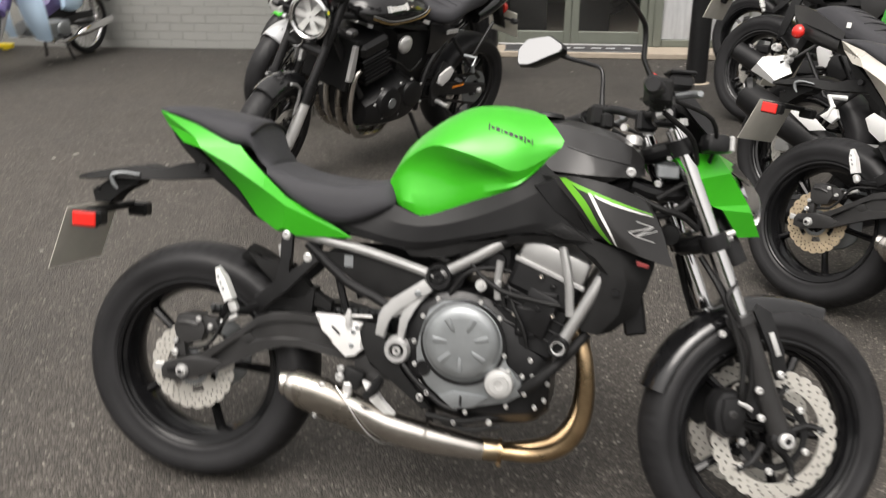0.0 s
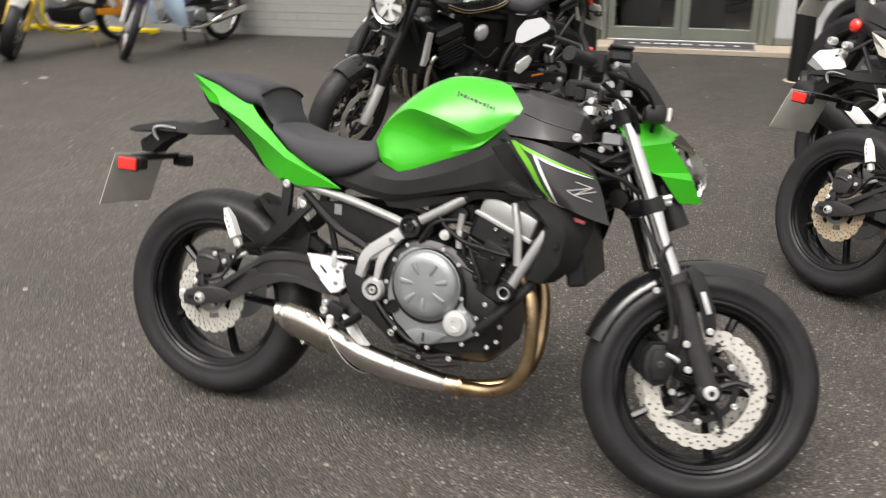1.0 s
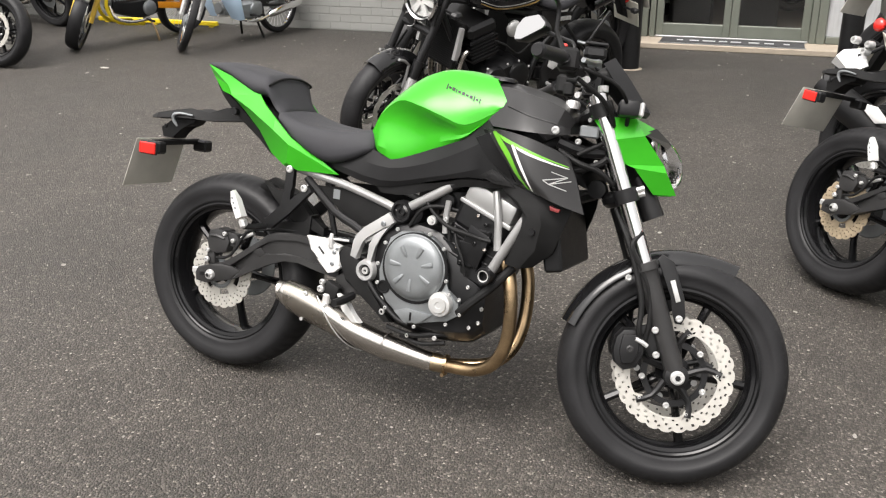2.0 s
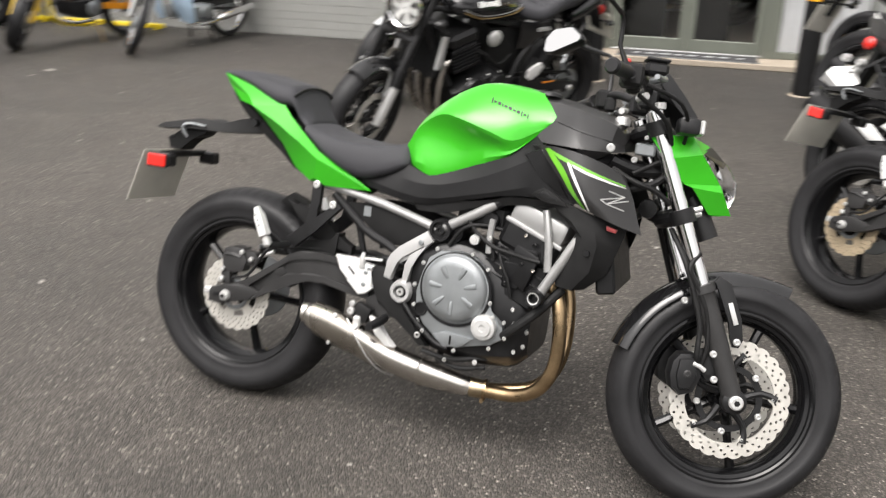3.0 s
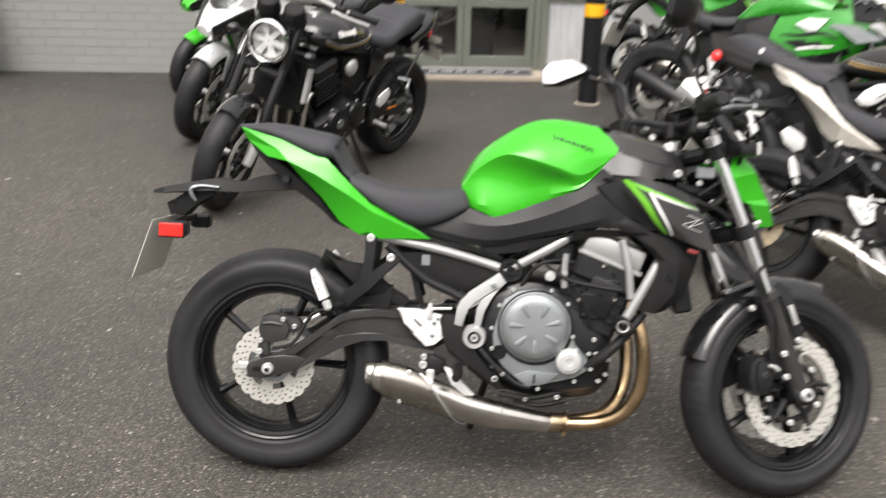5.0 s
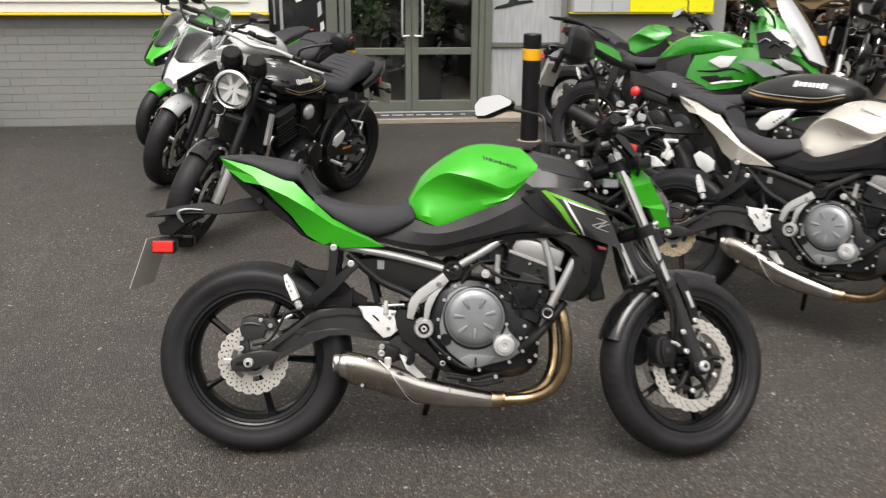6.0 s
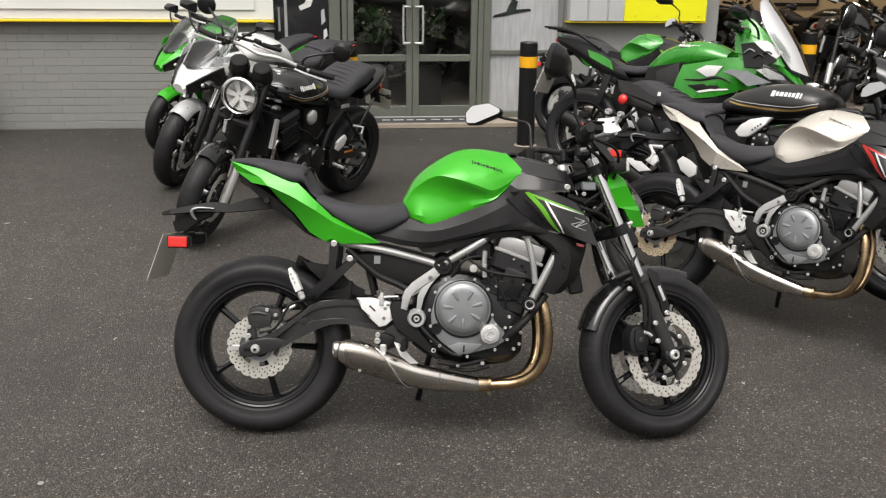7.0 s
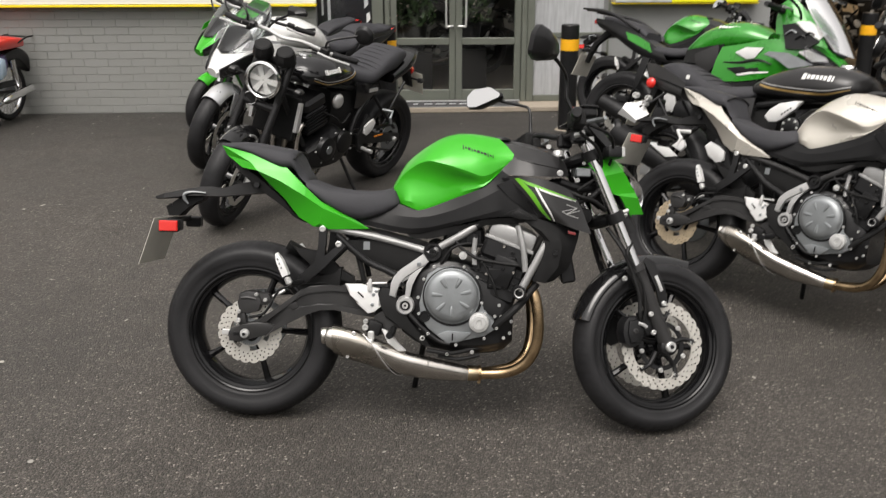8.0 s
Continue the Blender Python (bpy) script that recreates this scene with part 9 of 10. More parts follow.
    pair("heel_plate", lambda b: plate(b, [(0.36, 0.56), (0.42, 0.58), (0.50, 0.42), (0.44, 0.36), (0.40, 0.44)], -0.17, -0.155, 0.004), PALE, k, "alloy heel plate")
    pair("footrest", lambda b: tube(b, [(0.45, -0.16, 0.38), (0.45, -0.25, 0.375)], 0.012, 8, 1), SATIN, k)
    pair("passenger_bracket", lambda b: plate(b, [(0.16, 0.73), (0.22, 0.72), (0.16, 0.52), (0.12, 0.50), (0.13, 0.58)], -0.145, -0.13, 0.004), SATIN if touring else PALE, k, "passenger footrest bracket")
    bars(k, S, 1.08, 1.04, 0.35, 0.01)
    if touring:
        pair("grab_rail", lambda b: tube(b, [(0.10, -0.14, 0.90), (-0.10, -0.15, 0.99), (-0.28, -0.12, 1.02), (-0.40, -0.06, 1.03)], 0.012, 8), SATIN, k, "black grab rail")
        part("rack_plate", box(B(), (0.16, 0.14, 0.012), (-0.36, 0, 1.035), 0.004), SATIN, k, "black luggage rack")
    pair("mirror_stem", lambda b: tube(b, [(1.22, -0.16, 1.0), (1.22, -0.24, 1.08), (1.17, -0.32, 1.14)], 0.008, 8), SATIN, k, "mirror stem")
    pair("mirror_shell", lambda b: hull(b, [[(1.10, -0.30, 1.185), (1.10, -0.40, 1.19), (1.10, -0.43, 1.15), (1.10, -0.30, 1.13)], [(1.14, -0.29, 1.19), (1.14, -0.41, 1.195), (1.14, -0.44, 1.15), (1.14, -0.29, 1.12)], [(1.19, -0.32, 1.17), (1.19, -0.38, 1.17), (1.19, -0.39, 1.15), (1.19, -0.32, 1.14)]], 2, 2, False), SATIN, k, "black mirror housing")
    for c in list(k.children):
        if c.name.split(".")[0] in ("headlamp", "headlamp_shade", "lamp_bulb"):
            for v in c.data.vertices:
                v.co.y *= 1.12
                v.co.x += 0.008
    if drop:
        for c in list(k.children):
            if c.name.split(".")[0] in ("passenger_seat", "tail_panel", "tail_flash", "undertail", "tail_light", "plate_arm", "number_plate", "rear_indicator"):
                for v in c.data.vertices:
                    v.co.z -= drop * max(0.0, min(1.0, (0.30 - v.co.x) / 0.5))
    for c in list(k.children) if low or back else ():
        if c.name.split(".")[0] in ("nose", "headlamp", "headlamp_shade", "lamp_bulb", "nose_panel", "screen_base", "windscreen", "mirror_stem", "mirror_shell", "handlebar", "grip", "switch_box", "lever", "fluid_reservoir"):
            for v in c.data.vertices:
                v.co.z -= low
                v.co.x -= back * max(0.0, min(1.0, (v.co.x - 0.95) / 0.2))
    return k


def fine_wheel(parent, c, R, W, S, rim_mat, label):
    """A narrow spoked wheel with wire spokes."""
    b = B()
    rim = R - 0.05
    lathe(b, [(rim, W * 0.35), (rim + 0.010, W * 0.38), (rim - 0.012, W * 0.1), (rim - 0.012, -W * 0.1), (rim + 0.010, -W * 0.38), (rim, -W * 0.35), (rim + 0.004, 0), (rim, W * 0.35)], (0, 0, 0), 48)
    w = part("wheel", moved(b, S @ Matrix.Translation(c)), rim_mat, parent, label)
    b = B()
    for i in range(24):
        a, s = 2 * math.pi * i / 24, (-1) ** i
        tube(b, [(0.04 * math.cos(a + 0.5 * s), 0.022 * s, 0.04 * math.sin(a + 0.5 * s)), (rim * math.cos(a), 0, rim * math.sin(a))], 0.0022, 5, 1)
    tagged(part("wire_spokes", moved(b, S @ Matrix.Translation(c)), PALE, w, "bright wire spokes"), kind="stuff")
    part("hub", moved(lathe(B(), [(0, 0.05), (0.03, 0.05), (0.06, 0.03), (0.06, -0.03), (0.03, -0.05), (0, -0.05)], (0, 0, 0), 24), S @ Matrix.Translation(c)), CAST, w, "drum brake hub")
    hw, rr = W / 2, rim
    prof = [(rr - 0.002, hw * 0.7), (rr + 0.015, hw * 0.95), (R - 0.02, hw), (R - 0.006, hw * 0.65), (R, 0)]
    prof = prof + [(r, -y) for r, y in prof[-2::-1]] + [(rr - 0.008, 0), (rr - 0.002, hw * 0.7)]
    part("tyre", moved(lathe(B(), prof, (0, 0, 0), 56), S @ Matrix.Translation(c)), RUBBER, w, "narrow black tyre")
    return w


def step_through(name, m, label, steer):
    """A small moped with leg shields."""
    k = thing(name, m, label, "moped", "small machines along the wall")
    S = steering(steer, 1.30, 26)
    R = 0.275
    fine_wheel(k, (0, 0, R), R, 0.07, Matrix.Identity(4), CHROME, "chromed spoked rear wheel")
    fine_wheel(k, (1.21, 0, R), R, 0.065, S, CHROME, "chromed spoked front wheel")
    pair("fork_leg", lambda b: tube(b, [(1.17, -0.075, 0.30), (1.13, -0.075, 0.45), (1.07, -0.07, 0.60)], (0.020, 0.022, 0.026), 12, 2), PALE, k, "pale fork leg", S)
    pair("fork_cover", lambda b: tube(b, [(1.09, -0.07, 0.54), (1.03, -0.065, 0.70), (0.99, -0.05, 0.82)], (0.034, 0.040, 0.045), 12, 2), PURPLE, k, "violet fork cover", S)
    part("front_mudguard", moved(hull(B(), [[(0.93, -0.001, 0.40), (0.93, -0.05, 0.39), (0.95, -0.055, 0.36), (0.96, -0.04, 0.36)], [(1.00, -0.001, 0.53), (1.00, -0.06, 0.52), (1.02, -0.065, 0.47), (1.03, -0.05, 0.47)], [(1.12, -0.001, 0.60), (1.12, -0.06, 0.59), (1.13, -0.065, 0.53), (1.13, -0.05, 0.53)], [(1.26, -0.001, 0.585), (1.26, -0.05, 0.575), (1.25, -0.055, 0.53), (1.25, -0.04, 0.53)]], 3, 3), S), PURPLE, k, "violet front mudguard")
    part("head_cowl", moved(hull(B(), [[(0.90, -0.001, 0.98), (0.90, -0.09, 0.97), (0.90, -0.10, 0.92), (0.90, -0.03, 0.88)], [(0.98, -0.001, 1.02), (0.98, -0.10, 1.0), (0.98, -0.11, 0.93), (0.98, -0.03, 0.84)], [(1.06, -0.001, 0.98), (1.06, -0.075, 0.97), (1.06, -0.08, 0.91), (1.06, -0.03, 0.86)]], 3, 3), S), PURPLE, k, "violet headlamp cowl")
    part("headlamp", moved(lathe(B(), [(0.075, 0.0), (0.07, 0.02), (0.04, 0.035), (0, 0.04)], (0, 0, 0), 26), S @ Matrix.Translation((1.055, 0, 0.93)) @ Matrix.Rotation(radians(-90), 4, "Z")), LENS, k, "round headlamp")
    part("handlebar", moved(tube(B(), [(0.86, -0.33, 1.0), (0.92, -0.20, 1.0), (0.95, 0, 0.98), (0.92, 0.20, 1.0), (0.86, 0.33, 1.0)], 0.012, 10), S), CHROME, k, "chrome handlebar")
    pair("grip", lambda b: tube(b, [(0.855, -0.345, 1.0), (0.885, -0.26, 1.0)], 0.017, 10, 1), RUBBER, k, "", S)
    for side in (-1, 1):
        part("leg_shield", sheet(B(), [[(0.86, side * 0.03, 0.83), (0.84, side * 0.14, 0.80), (0.80, side * 0.20, 0.74)], [(0.86, side * 0.05, 0.62), (0.84, side * 0.19, 0.60), (0.79, side * 0.25, 0.56)], [(0.82, side * 0.07, 0.42), (0.80, side * 0.20, 0.40), (0.75, side * 0.25, 0.38)], [(0.73, side * 0.10, 0.24), (0.72, side * 0.18, 0.23), (0.69, side * 0.22, 0.24)]], 0.010), SKYBLUE, k, "pale blue leg shield")
    part("frame_spine", hull(B(), [[(0.10, -0.001, 0.64), (0.10, -0.09, 0.62), (0.10, -0.09, 0.48), (0.10, -0.03, 0.44)], [(0.38, -0.001, 0.66), (0.38, -0.09, 0.62), (0.38, -0.08, 0.46), (0.38, -0.03, 0.42)], [(0.60, -0.001, 0.50), (0.60, -0.06, 0.48), (0.60, -0.06, 0.38), (0.60, -0.02, 0.36)], [(0.86, -0.001, 0.82), (0.86, -0.05, 0.80), (0.88, -0.05, 0.66), (0.89, -0.02, 0.64)]], 3, 2), PURPLE, k, "violet pressed frame")
    pair("side_cover", lambda b: hull(b, [[(0.16, -0.09, 0.60), (0.16, -0.12, 0.58), (0.16, -0.12, 0.46), (0.16, -0.09, 0.44)], [(0.28, -0.09, 0.63), (0.28, -0.15, 0.60), (0.28, -0.15, 0.44), (0.28, -0.09, 0.41)], [(0.40, -0.09, 0.60), (0.40, -0.13, 0.57), (0.40, -0.13, 0.47), (0.40, -0.09, 0.44)]], 3, 3, False), SKYBLUE, k, "pale blue side cover")
    part("seat", hull(B(), [[(-0.16, -0.001, 0.76), (-0.16, -0.08, 0.755), (-0.16, -0.11, 0.73), (-0.16, -0.10, 0.68), (-0.16, -0.03, 0.67)], [(0.10, -0.001, 0.79), (0.10, -0.10, 0.78), (0.10, -0.135, 0.75), (0.10, -0.12, 0.68), (0.10, -0.03, 0.66)], [(0.34, -0.001, 0.77), (0.34, -0.08, 0.76), (0.34, -0.11, 0.73), (0.34, -0.10, 0.67), (0.34, -0.03, 0.66)], [(0.46, -0.001, 0.74), (0.46, -0.04, 0.735), (0.46, -0.06, 0.72), (0.46, -0.05, 0.68), (0.46, -0.02, 0.67)]], 3, 3), BRIGHT_RED, k, "red saddle")
    part("carrier", tube(tube(B(), [(-0.05, -0.12, 0.72), (-0.20, -0.12, 0.76), (-0.32, -0.10, 0.76), (-0.34, 0, 0.76), (-0.32, 0.10, 0.76), (-0.20, 0.12, 0.76), (-0.05, 0.12, 0.72)], 0.008, 8), [(-0.22, -0.12, 0.76), (-0.22, 0.12, 0.76)], 0.006, 6, 1), SATIN, k, "black carrier")
    part("rear_mudguard", hull(B(), [[(-0.36, -0.001, 0.42), (-0.36, -0.05, 0.42), (-0.35, -0.055, 0.36), (-0.34, -0.02, 0.36)], [(-0.28, -0.001, 0.60), (-0.28, -0.06, 0.59), (-0.26, -0.06, 0.48), (-0.25, -0.02, 0.47)], [(-0.10, -0.001, 0.68), (-0.10, -0.08, 0.66), (-0.08, -0.08, 0.58), (-0.08, -0.03, 0.57)], [(0.12, -0.001, 0.66), (0.12, -0.085, 0.63), (0.12, -0.085, 0.55), (0.12, -0.03, 0.54)]], 3, 3), SATIN, k, "black rear mudguard")
    part("tail_light", ball(B(), 0.04, (-0.33, 0, 0.56), (1, 1, 0.8), 14), AMBER, k, "amber tail light")
    part("number_plate", moved(plate(B(), [(-0.085, 0.0), (0.085, 0.0), (0.085, 0.13), (-0.085, 0.13)], -0.002, 0.002, 0.001), Matrix.Translation((-0.40, 0, 0.37)) @ Matrix.Rotation(radians(18), 4, "Y") @ Matrix.Rotation(radians(90), 4, "Z")), PLATE, k, "blank grey number plate")
    part("engine", hull(B(), [[(0.36, -0.08, 0.36), (0.36, -0.13, 0.34), (0.36, -0.13, 0.24), (0.36, -0.06, 0.22)], [(0.50, -0.08, 0.38), (0.50, -0.14, 0.35), (0.50, -0.14, 0.22), (0.50, -0.06, 0.20)], [(0.66, -0.06, 0.36), (0.66, -0.09, 0.34), (0.66, -0.09, 0.26), (0.66, -0.05, 0.25)], [(0.78, -0.05, 0.36), (0.78, -0.06, 0.34), (0.78, -0.06, 0.28), (0.78, -0.04, 0.27)]], 3, 2), CAST, k, "grey alloy engine")
    pair("engine_cover", lambda b: lathe(b, [(0, -0.165), (0.05, -0.165), (0.068, -0.155), (0.072, -0.13)], (0.46, 0, 0.29), 24), CAST, k)
    part("exhaust_pipe", tube(B(), [(0.72, 0.06, 0.30), (0.62, 0.12, 0.22), (0.45, 0.150, 0.19), (0.28, 0.155, 0.225)], 0.014, 10, 3), CHROME, k, "chrome exhaust pipe")
    part("silencer", tube(B(), [(0.30, 0.155, 0.222), (0.24, 0.158, 0.238), (0.10, 0.162, 0.262), (-0.14, 0.168, 0.300)], (0.018, 0.036, 0.038, 0.034), 14), CHROME, k, "chrome silencer")
    part("chain_case", hull(B(), [[(-0.06, 0.07, 0.385), (-0.06, 0.10, 0.385), (-0.06, 0.10, 0.335), (-0.06, 0.07, 0.335)], [(0.20, 0.07, 0.385), (0.20, 0.105, 0.385), (0.20, 0.105, 0.335), (0.20, 0.07, 0.335)], [(0.44, 0.07, 0.37), (0.44, 0.10, 0.37), (0.44, 0.10, 0.32), (0.44, 0.07, 0.32)]], 2, 2, False), SATIN, k, "black chain case")
    pair("swingarm", lambda b: tube(b, [(0.0, -0.075, 0.275), (0.24, -0.08, 0.300), (0.42, -0.08, 0.330)], 0.014, 8, 2), SATIN, k)
    part("hub_brake", lathe(B(), [(0, 0.06), (0.03, 0.062), (0.058, 0.055), (0.062, 0.03), (0.062, -0.05), (0, -0.055)], (0, 0, 0.275), 24), CAST, k, "grey drum brake")
    part("under_tray", hull(B(), [[(0.20, -0.001, 0.44), (0.20, -0.07, 0.43), (0.20, -0.07, 0.33), (0.20, -0.02, 0.32)], [(0.42, -0.001, 0.46), (0.42, -0.075, 0.45), (0.42, -0.075, 0.33), (0.42, -0.02, 0.31)], [(0.62, -0.001, 0.42), (0.62, -0.05, 0.41), (0.62, -0.05, 0.34), (0.62, -0.02, 0.33)]], 2, 2), PLASTIC, k, "black battery box")
    part("cylinder_head", tube(B(), [(0.66, 0, 0.315), (0.74, 0, 0.325), (0.80, 0, 0.330)], (0.060, 0.066, 0.050), 12, 1), CAST, k, "grey finned cylinder")
    pair("gear_pedal", lambda b: tube(b, [(0.40, -0.165, 0.22), (0.52, -0.185, 0.205), (0.62, -0.19, 0.215)], 0.008, 8, 2), PALE, k)
    pair("shock", lambda b: tube(b, [(-0.02, -0.11, 0.30), (0.02, -0.11, 0.42), (0.05, -0.11, 0.58)], (0.014, 0.028, 0.026), 12, 2), CHROME, k, "chrome shock absorber")
    part("centre_stand", tube(B(), [(0.36, -0.14, 0.02), (0.42, -0.10, 0.22), (0.42, 0.10, 0.22), (0.36, 0.14, 0.02)], 0.012, 8, 1), SATIN, k, "black centre stand")
    part("footrests", tube(B(), [(0.52, -0.25, 0.25), (0.52, 0.25, 0.25)], 0.012, 8, 1), SATIN, k)
    return k


def mini_bike(name, m, label, steer, body, fork):
    """A small fat-tyred machine."""
    k = thing(name, m, label, "minibike", "small machines along the wall")
    S = steering(steer, 1.20, 25)
    R = 0.27
    fine_wheel(k, (0, 0, R), R, 0.125, Matrix.Identity(4), GLOSS, "black rear wheel")
    w = fine_wheel(k, (1.12, 0, R), R, 0.115, S, GLOSS, "black front wheel")
    add_disc(w, (1.12, 0, R), 0.06, 0.10, 0.07, S, DISC, 9, False)
    pair("fork_leg", lambda b: tube(b, [(1.11, -0.085, 0.27), (1.04, -0.085, 0.45), (0.98, -0.085, 0.58), (0.90, -0.085, 0.78)], (0.022, 0.024, 0.030, 0.028), 12, 2), fork, k, "golden yellow fork leg", S)
    part("front_mudguard", moved(hull(B(), [[(1.00, -0.001, 0.53), (1.00, -0.05, 0.52), (1.01, -0.055, 0.50), (1.01, -0.02, 0.50)], [(1.12, -0.001, 0.575), (1.12, -0.06, 0.565), (1.12, -0.065, 0.535), (1.12, -0.02, 0.535)], [(1.26, -0.001, 0.53), (1.26, -0.05, 0.52), (1.25, -0.055, 0.50), (1.25, -0.02, 0.50)]], 3, 3), S), ALLOY, k, "silver front mudguard")
    part("headlamp", moved(lathe(B(), [(0, -0.08), (0.06, -0.06), (0.075, 0.0), (0.07, 0.02), (0, 0.035)], (0, 0, 0), 26), S @ Matrix.Translation((0.98, 0, 0.80)) @ Matrix.Rotation(radians(-90), 4, "Z")), CHROME, k, "chrome round headlamp")
    part("handlebar", moved(tube(B(), [(0.76, -0.34, 0.98), (0.82, -0.24, 0.99), (0.90, -0.12, 0.95), (0.90, 0, 0.88), (0.90, 0.12, 0.95), (0.82, 0.24, 0.99), (0.76, 0.34, 0.98)], 0.012, 10), S), CHROME, k, "chrome high handlebar")
    part("fuel_tank", hull(B(), [[(0.42, -0.001, 0.70), (0.42, -0.06, 0.69), (0.42, -0.08, 0.66), (0.42, -0.07, 0.60), (0.42, -0.03, 0.58)], [(0.56, -0.001, 0.77), (0.56, -0.10, 0.75), (0.56, -0.125, 0.69), (0.56, -0.11, 0.58), (0.56, -0.03, 0.56)], [(0.72, -0.001, 0.78), (0.72, -0.10, 0.76), (0.72, -0.125, 0.70), (0.72, -0.11, 0.58), (0.72, -0.03, 0.56)], [(0.84, -0.001, 0.72), (0.84, -0.05, 0.71), (0.84, -0.07, 0.68), (0.84, -0.06, 0.63), (0.84, -0.03, 0.62)]], 3, 3), body, k, "orange fuel tank")
    pair("side_cover", lambda b: sheet(b, [[(0.20, -0.10, 0.62), (0.32, -0.12, 0.63), (0.44, -0.12, 0.61)], [(0.22, -0.11, 0.50), (0.32, -0.13, 0.50), (0.42, -0.13, 0.49)]], 0.01), body, k, "orange side cover")
    pair("lower_frame", lambda b: plate(b, [(0.02, 0.32), (0.02, 0.26), (0.46, 0.31), (0.46, 0.37)], -0.10, -0.075, 0.006), body, k, "orange swingarm")
    part("seat", hull(B(), [[(-0.14, -0.001, 0.74), (-0.14, -0.08, 0.73), (-0.14, -0.10, 0.70), (-0.14, -0.03, 0.68)], [(0.10, -0.001, 0.76), (0.10, -0.11, 0.75), (0.10, -0.13, 0.70), (0.10, -0.03, 0.66)], [(0.38, -0.001, 0.73), (0.38, -0.09, 0.72), (0.38, -0.11, 0.68), (0.38, -0.03, 0.65)], [(0.46, -0.001, 0.71), (0.46, -0.05, 0.70), (0.46, -0.06, 0.68), (0.46, -0.03, 0.66)]], 3, 3), SEAT, k, "black padded saddle")
    part("engine", hull(B(), [[(0.36, -0.08, 0.40), (0.36, -0.13, 0.38), (0.36, -0.13, 0.27), (0.36, -0.06, 0.25)], [(0.50, -0.08, 0.42), (0.50, -0.14, 0.39), (0.50, -0.14, 0.25), (0.50, -0.06, 0.22)], [(0.66, -0.06, 0.40), (0.66, -0.10, 0.38), (0.66, -0.10, 0.27), (0.66, -0.05, 0.25)], [(0.80, -0.05, 0.42), (0.80, -0.08, 0.40), (0.80, -0.08, 0.32), (0.80, -0.04, 0.30)]], 3, 2), ENGINE, k, "black engine")
    pair("engine_cover", lambda b: lathe(b, [(0, -0.165), (0.05, -0.165), (0.068, -0.155), (0.072, -0.13)], (0.46, 0, 0.32), 24), CAST, k, "grey engine cover")
    part("cylinder", tube(B(), [(0.64, 0, 0.36), (0.74, 0, 0.385), (0.83, 0, 0.40)], (0.062, 0.070, 0.056), 12, 1), CAST, k, "grey finned cylinder")
    for i in range(5):
        part("cooling_fin", moved(lathe(B(), [(0.05, -0.002), (0.082, -0.002), (0.082, 0.002), (0.05, 0.002), (0.05, -0.002)], (0, 0, 0), 14), Matrix.Translation((0.67 + i * 0.028, 0, 0.367 + i * 0.007)) @ Matrix.Rotation(radians(-90), 4, "Z")), CAST, k)
    part("carburettor", tube(box(B(), (0.06, 0.07, 0.06), (0.52, 0.0, 0.49), 0.010), [(0.52, 0.05, 0.49), (0.44, 0.06, 0.52), (0.36, 0.05, 0.52)], 0.022, 10, 2), PALE, k, "bright carburettor")
    part("air_box", box(B(), (0.16, 0.16, 0.14), (0.30, 0, 0.52), 0.020), PLASTIC, k, "black air box")
    part("exhaust_pipe", tube(B(), [(0.82, 0.05, 0.36), (0.80, 0.10, 0.26), (0.66, 0.13, 0.21), (0.46, 0.14, 0.22)], 0.015, 10), STEEL, k, "steel exhaust pipe")
    pair("footrest", lambda b: tube(b, [(0.50, -0.10, 0.22), (0.50, -0.26, 0.22)], 0.012, 8, 1), SATIN, k)
    part("bash_tube", tube(B(), [(0.84, -0.06, 0.48), (0.86, -0.07, 0.34), (0.76, -0.08, 0.21), (0.50, -0.10, 0.17)], 0.016, 10), YELLOW, k, "yellow guard tube")
    part("bash_tube", tube(B(), [(0.84, 0.06, 0.48), (0.86, 0.07, 0.34), (0.76, 0.08, 0.21), (0.50, 0.10, 0.17)], 0.016, 10), YELLOW, k, "yellow guard tube")
    part("silencer", tube(B(), [(0.74, -0.07, 0.30), (0.60, -0.15, 0.33), (0.30, -0.16, 0.44), (-0.05, -0.16, 0.52)], (0.014, 0.02, 0.04, 0.04), 12), CHROME, k, "chrome silencer")
    pair("shock", lambda b: tube(b, [(0.06, -0.10, 0.32), (0.12, -0.10, 0.46), (0.16, -0.10, 0.60)], (0.014, 0.030, 0.026), 12, 2), body, k, "orange shock spring")
    part("rear_mudguard", hull(B(), [[(-0.30, -0.001, 0.52), (-0.30, -0.05, 0.51), (-0.29, -0.055, 0.47), (-0.28, -0.02, 0.47)], [(-0.18, -0.001, 0.62), (-0.18, -0.06, 0.61), (-0.17, -0.065, 0.56), (-0.16, -0.02, 0.56)], [(0.0, -0.001, 0.66), (0.0, -0.07, 0.65), (0.0, -0.07, 0.60), (0.0, -0.02, 0.60)]], 3, 3), ALLOY, k, "silver rear mudguard")
    part("side_stand", tube(B(), [(0.44, 0.10, 0.22), (0.42, 0.17, 0.10), (0.41, 0.20, 0.0)], 0.010, 8, 1), BRONZE, k)
    return k


naked_bike("pearl_roadster", stand(1.072, 3.249, -0.012, -47.7, 13.5), PEARL, "pearl champagne and black naked motorcycle on its side stand", 22, BRIGHT_RED, WHITE_P, RUSTY, frame_mat=SWING)
retro_bike("black_classic", stand(-0.42, 5.58, 0.0, -126.0, 10.5), "gloss black classic-style motorcycle with gold pinstripes and a round headlamp", 18)
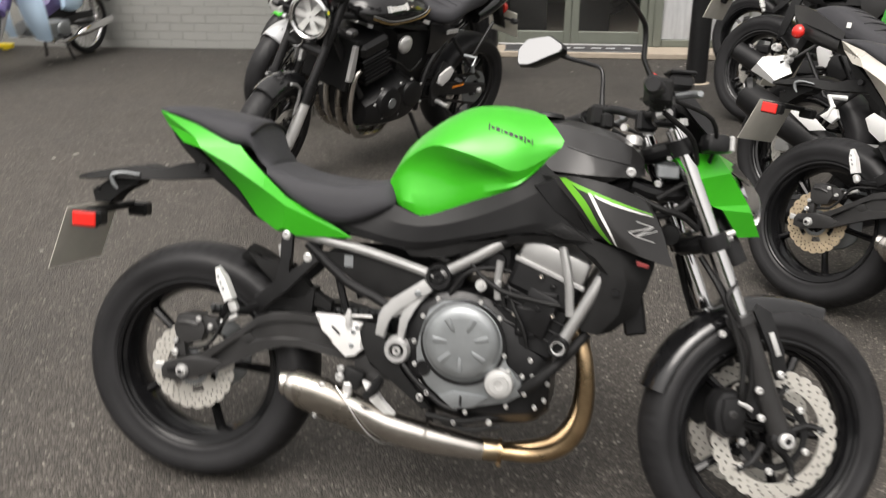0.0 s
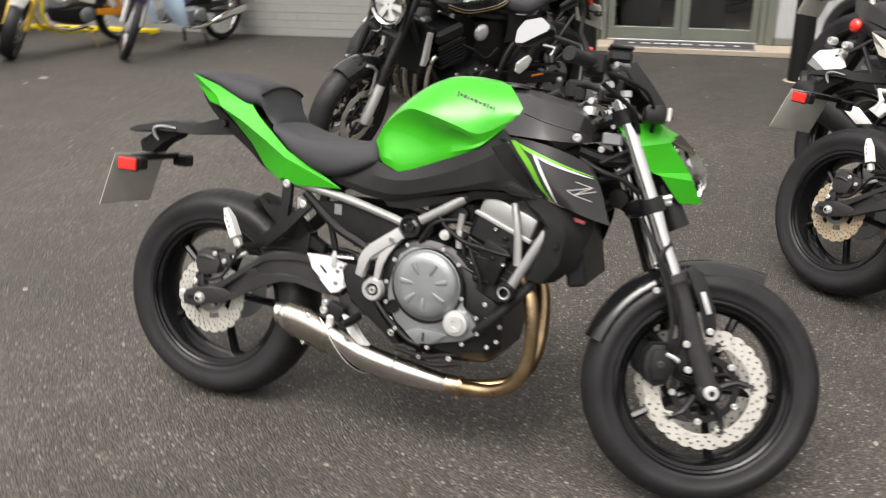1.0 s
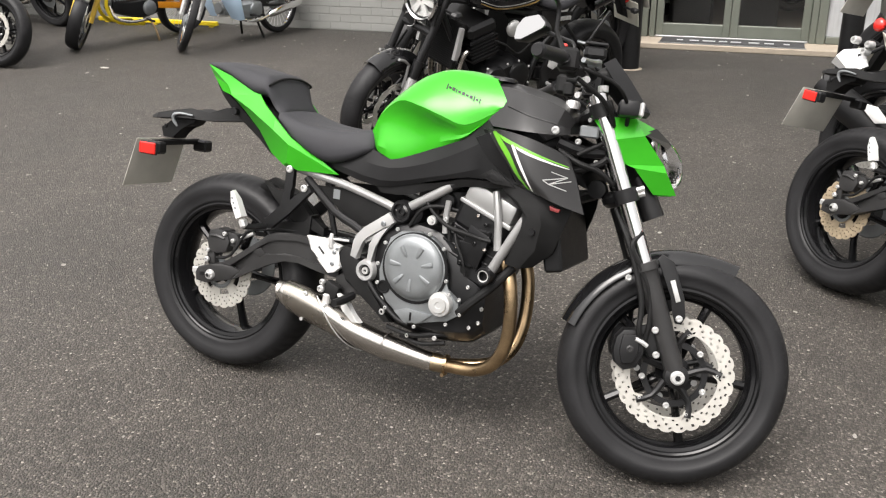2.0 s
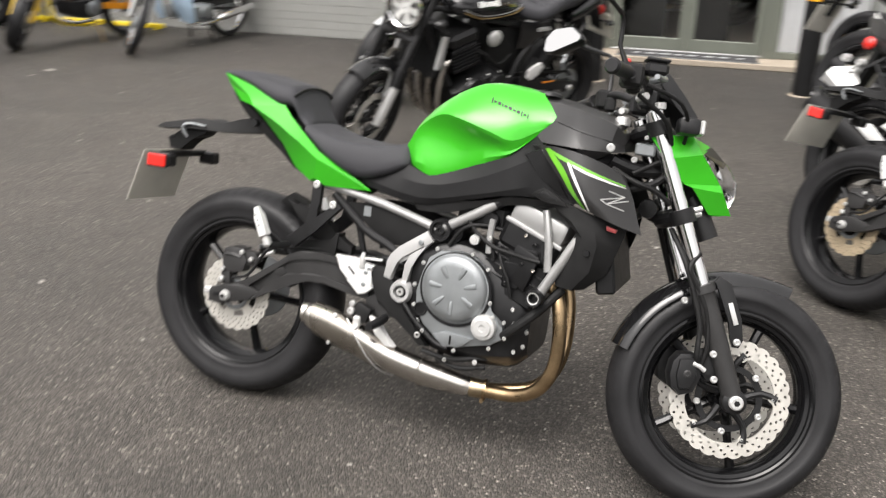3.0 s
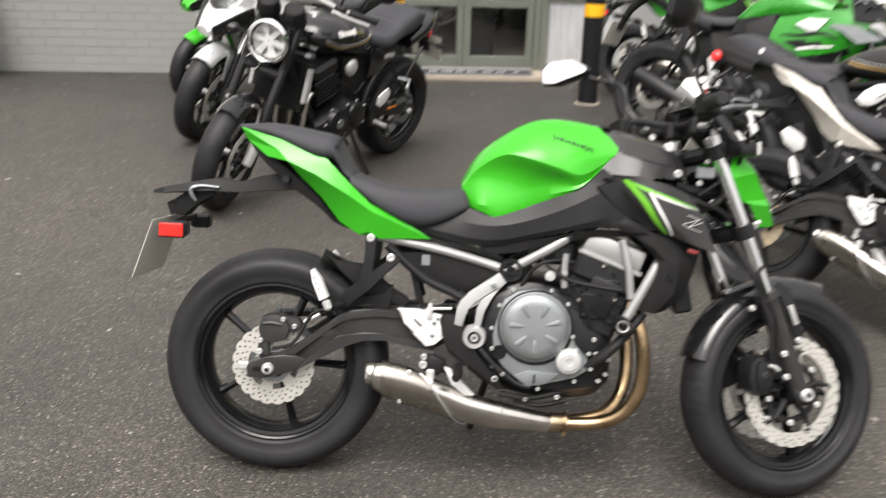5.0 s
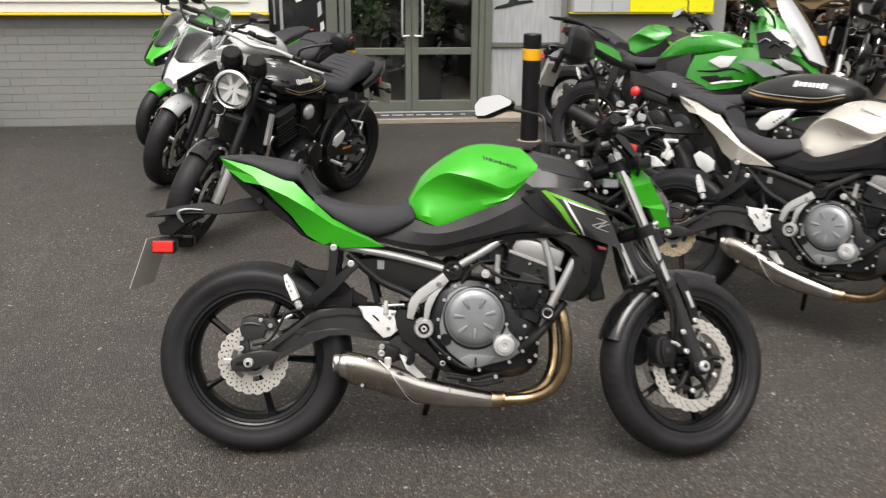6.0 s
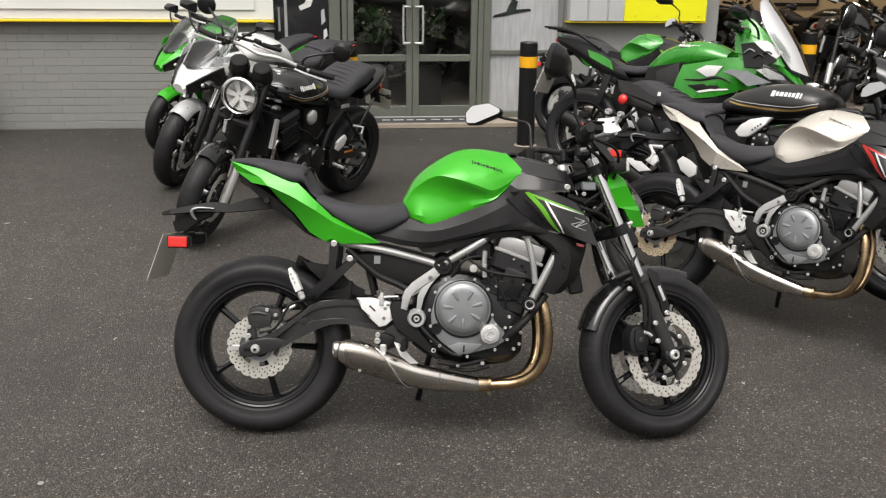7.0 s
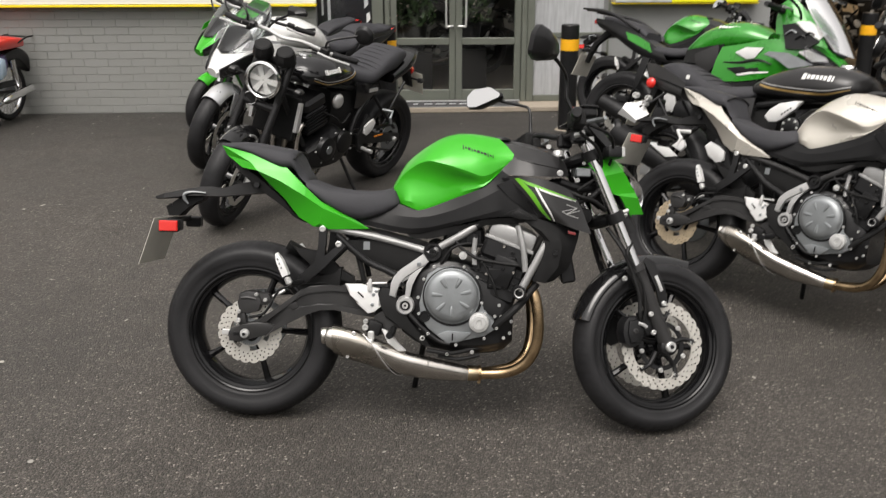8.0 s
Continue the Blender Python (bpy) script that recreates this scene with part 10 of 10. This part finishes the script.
retro_bike("graphite_classic", stand(1.23, 4.14, 0.0, -49.5, 12.0) @ Matrix.Scale(1.05, 4), "graphite classic-style motorcycle with a gold pinstripe and a bikini cowl", 20, True, GRAPHITE, PALE)
sport_bike("silver_sportbike", stand(-0.610, 6.995, 0.0, -131.0, 10.0) @ Matrix.Scale(1.07, 4), "silver, white and black sports motorcycle with a clear screen", 22, WHITE_P, SILVER, SATIN, SATIN, fender=SILVER, drop=0.10, low=0.02, back=0.06)
sport_bike("lime_sportbike", stand(-0.850, 7.980, 0.0, -138.0, 6.0) @ Matrix.Scale(0.94, 4), "lime green and black sports motorcycle by the wall", 20, LIME, LIME, LIME, SATIN, low=-0.075)
sport_bike("green_tourer", stand(1.46, 5.95, 0.0, -47.0, 11.0) @ Matrix.Scale(1.08, 4), "metallic green touring motorcycle with silver flashes and a tall clear screen", 18, DEEP_GREEN, DEEP_GREEN, WHITE_CAST, SATIN, 0.20, touring=True)
naked_bike("green_roadster_far", stand(1.71, 7.45, 0.0, -40.0, 11.0), DEEP_GREEN, "green and black naked motorcycle parked close to the wall", 18)
step_through("blue_moped", stand(-3.88, 8.02, 0.0, -103.0, 3.0), "violet moped with pale blue leg shields and a red saddle", 52)
mini_bike("orange_minibike", stand(-4.78, 7.72, 0.0, -110.0, 5.0), "orange minibike with a golden yellow fork", 48, ORANGE, FORK_GOLD)
naked_bike("dark_roadster", stand(-6.60, 6.12, 0.0, -14.0, 10.0), GLOSS, "black naked motorcycle at the edge of the yard", 10, GLOSS)

tagged(copy_thing(bpy.data.objects["dark_roadster"], stand(-6.28, 7.76, 0.0, 172.0, 9.0)), "black naked motorcycle parked behind the orange minibike", "motorcycle", "motorcycles before the shop")

# machines inside the showroom, dim behind the opening
dark = bpy.data.objects["dark_roadster"]
classic = bpy.data.objects["graphite_classic"]
for src, x, y, h in ((dark, 4.7, 10.2, -118.0), (classic, 5.6, 10.0, -112.0), (dark, 6.5, 10.4, -120.0), (classic, 7.4, 10.1, -115.0), (dark, 4.3, 11.6, -60.0), (classic, 6.0, 11.8, -70.0), (dark, 0.9, 10.6, -150.0)):
    c = copy_thing(src, stand(x, y, 0.045, h, 10.0))
    tagged(c, "dark motorcycle on show inside the building", "motorcycle", "machines in the showroom")
# ---------------------------------------------------------------- bricks of the wall
def lay_bricks():
    b = box(B(), (0.2238, 0.0165, 0.0700), (0, 0, 0), 0.0022)
    finish(b)
    me, half = bpy.data.meshes.new("brick"), bpy.data.meshes.new("half_brick")
    b.to_mesh(me)
    bmesh.ops.transform(b, matrix=Matrix.Diagonal((0.1117 / 0.2242, 1, 1, 1)), verts=b.verts)
    b.to_mesh(half)
    b.free()
    for k in (me, half):
        k.materials.append(BRICK)
    rng = random.Random(3)
    rest_v, rest_f = [], []
    for row in range(14):
        z = 0.0425 + row * 0.075
        x = -0.965 - (0.0 if row % 2 == 0 else 0.1125)
        if row % 2:
            o = new("brick", half)
            o.parent = wall_left
            o.location = (-0.965 - 0.051, WALL_Y + 0.006, z)
        while x > -12.0:
            cx = x - 0.1075
            if cx > -5.75:
                o = new("brick", me)
                o.parent = wall_left
                o.location = (cx, WALL_Y + 0.006 + rng.uniform(-0.0007, 0.0007), z + rng.uniform(-0.001, 0.001))
                o.rotation_euler = (0, rng.uniform(-0.004, 0.004), 0)
            else:
                n = len(rest_v)
                rest_v += [(cx + sx * 0.1075, WALL_Y + 0.006 + sy * 0.01, z + sz * 0.0325) for sx in (-1, 1) for sy in (-1, 1) for sz in (-1, 1)]
                rest_f += [tuple(n + i for i in q) for q in ((0, 1, 3, 2), (4, 6, 7, 5), (0, 4, 5, 1), (2, 3, 7, 6), (0, 2, 6, 4), (1, 5, 7, 3))]
            x -= 0.225
    far = bpy.data.meshes.new("far_bricks")
    far.from_pydata(rest_v, [], rest_f)
    far.materials.append(BRICK)
    o = new("far_bricks", far)
    o.parent = wall_left
    tagged(o, kind="stuff")


lay_bricks()
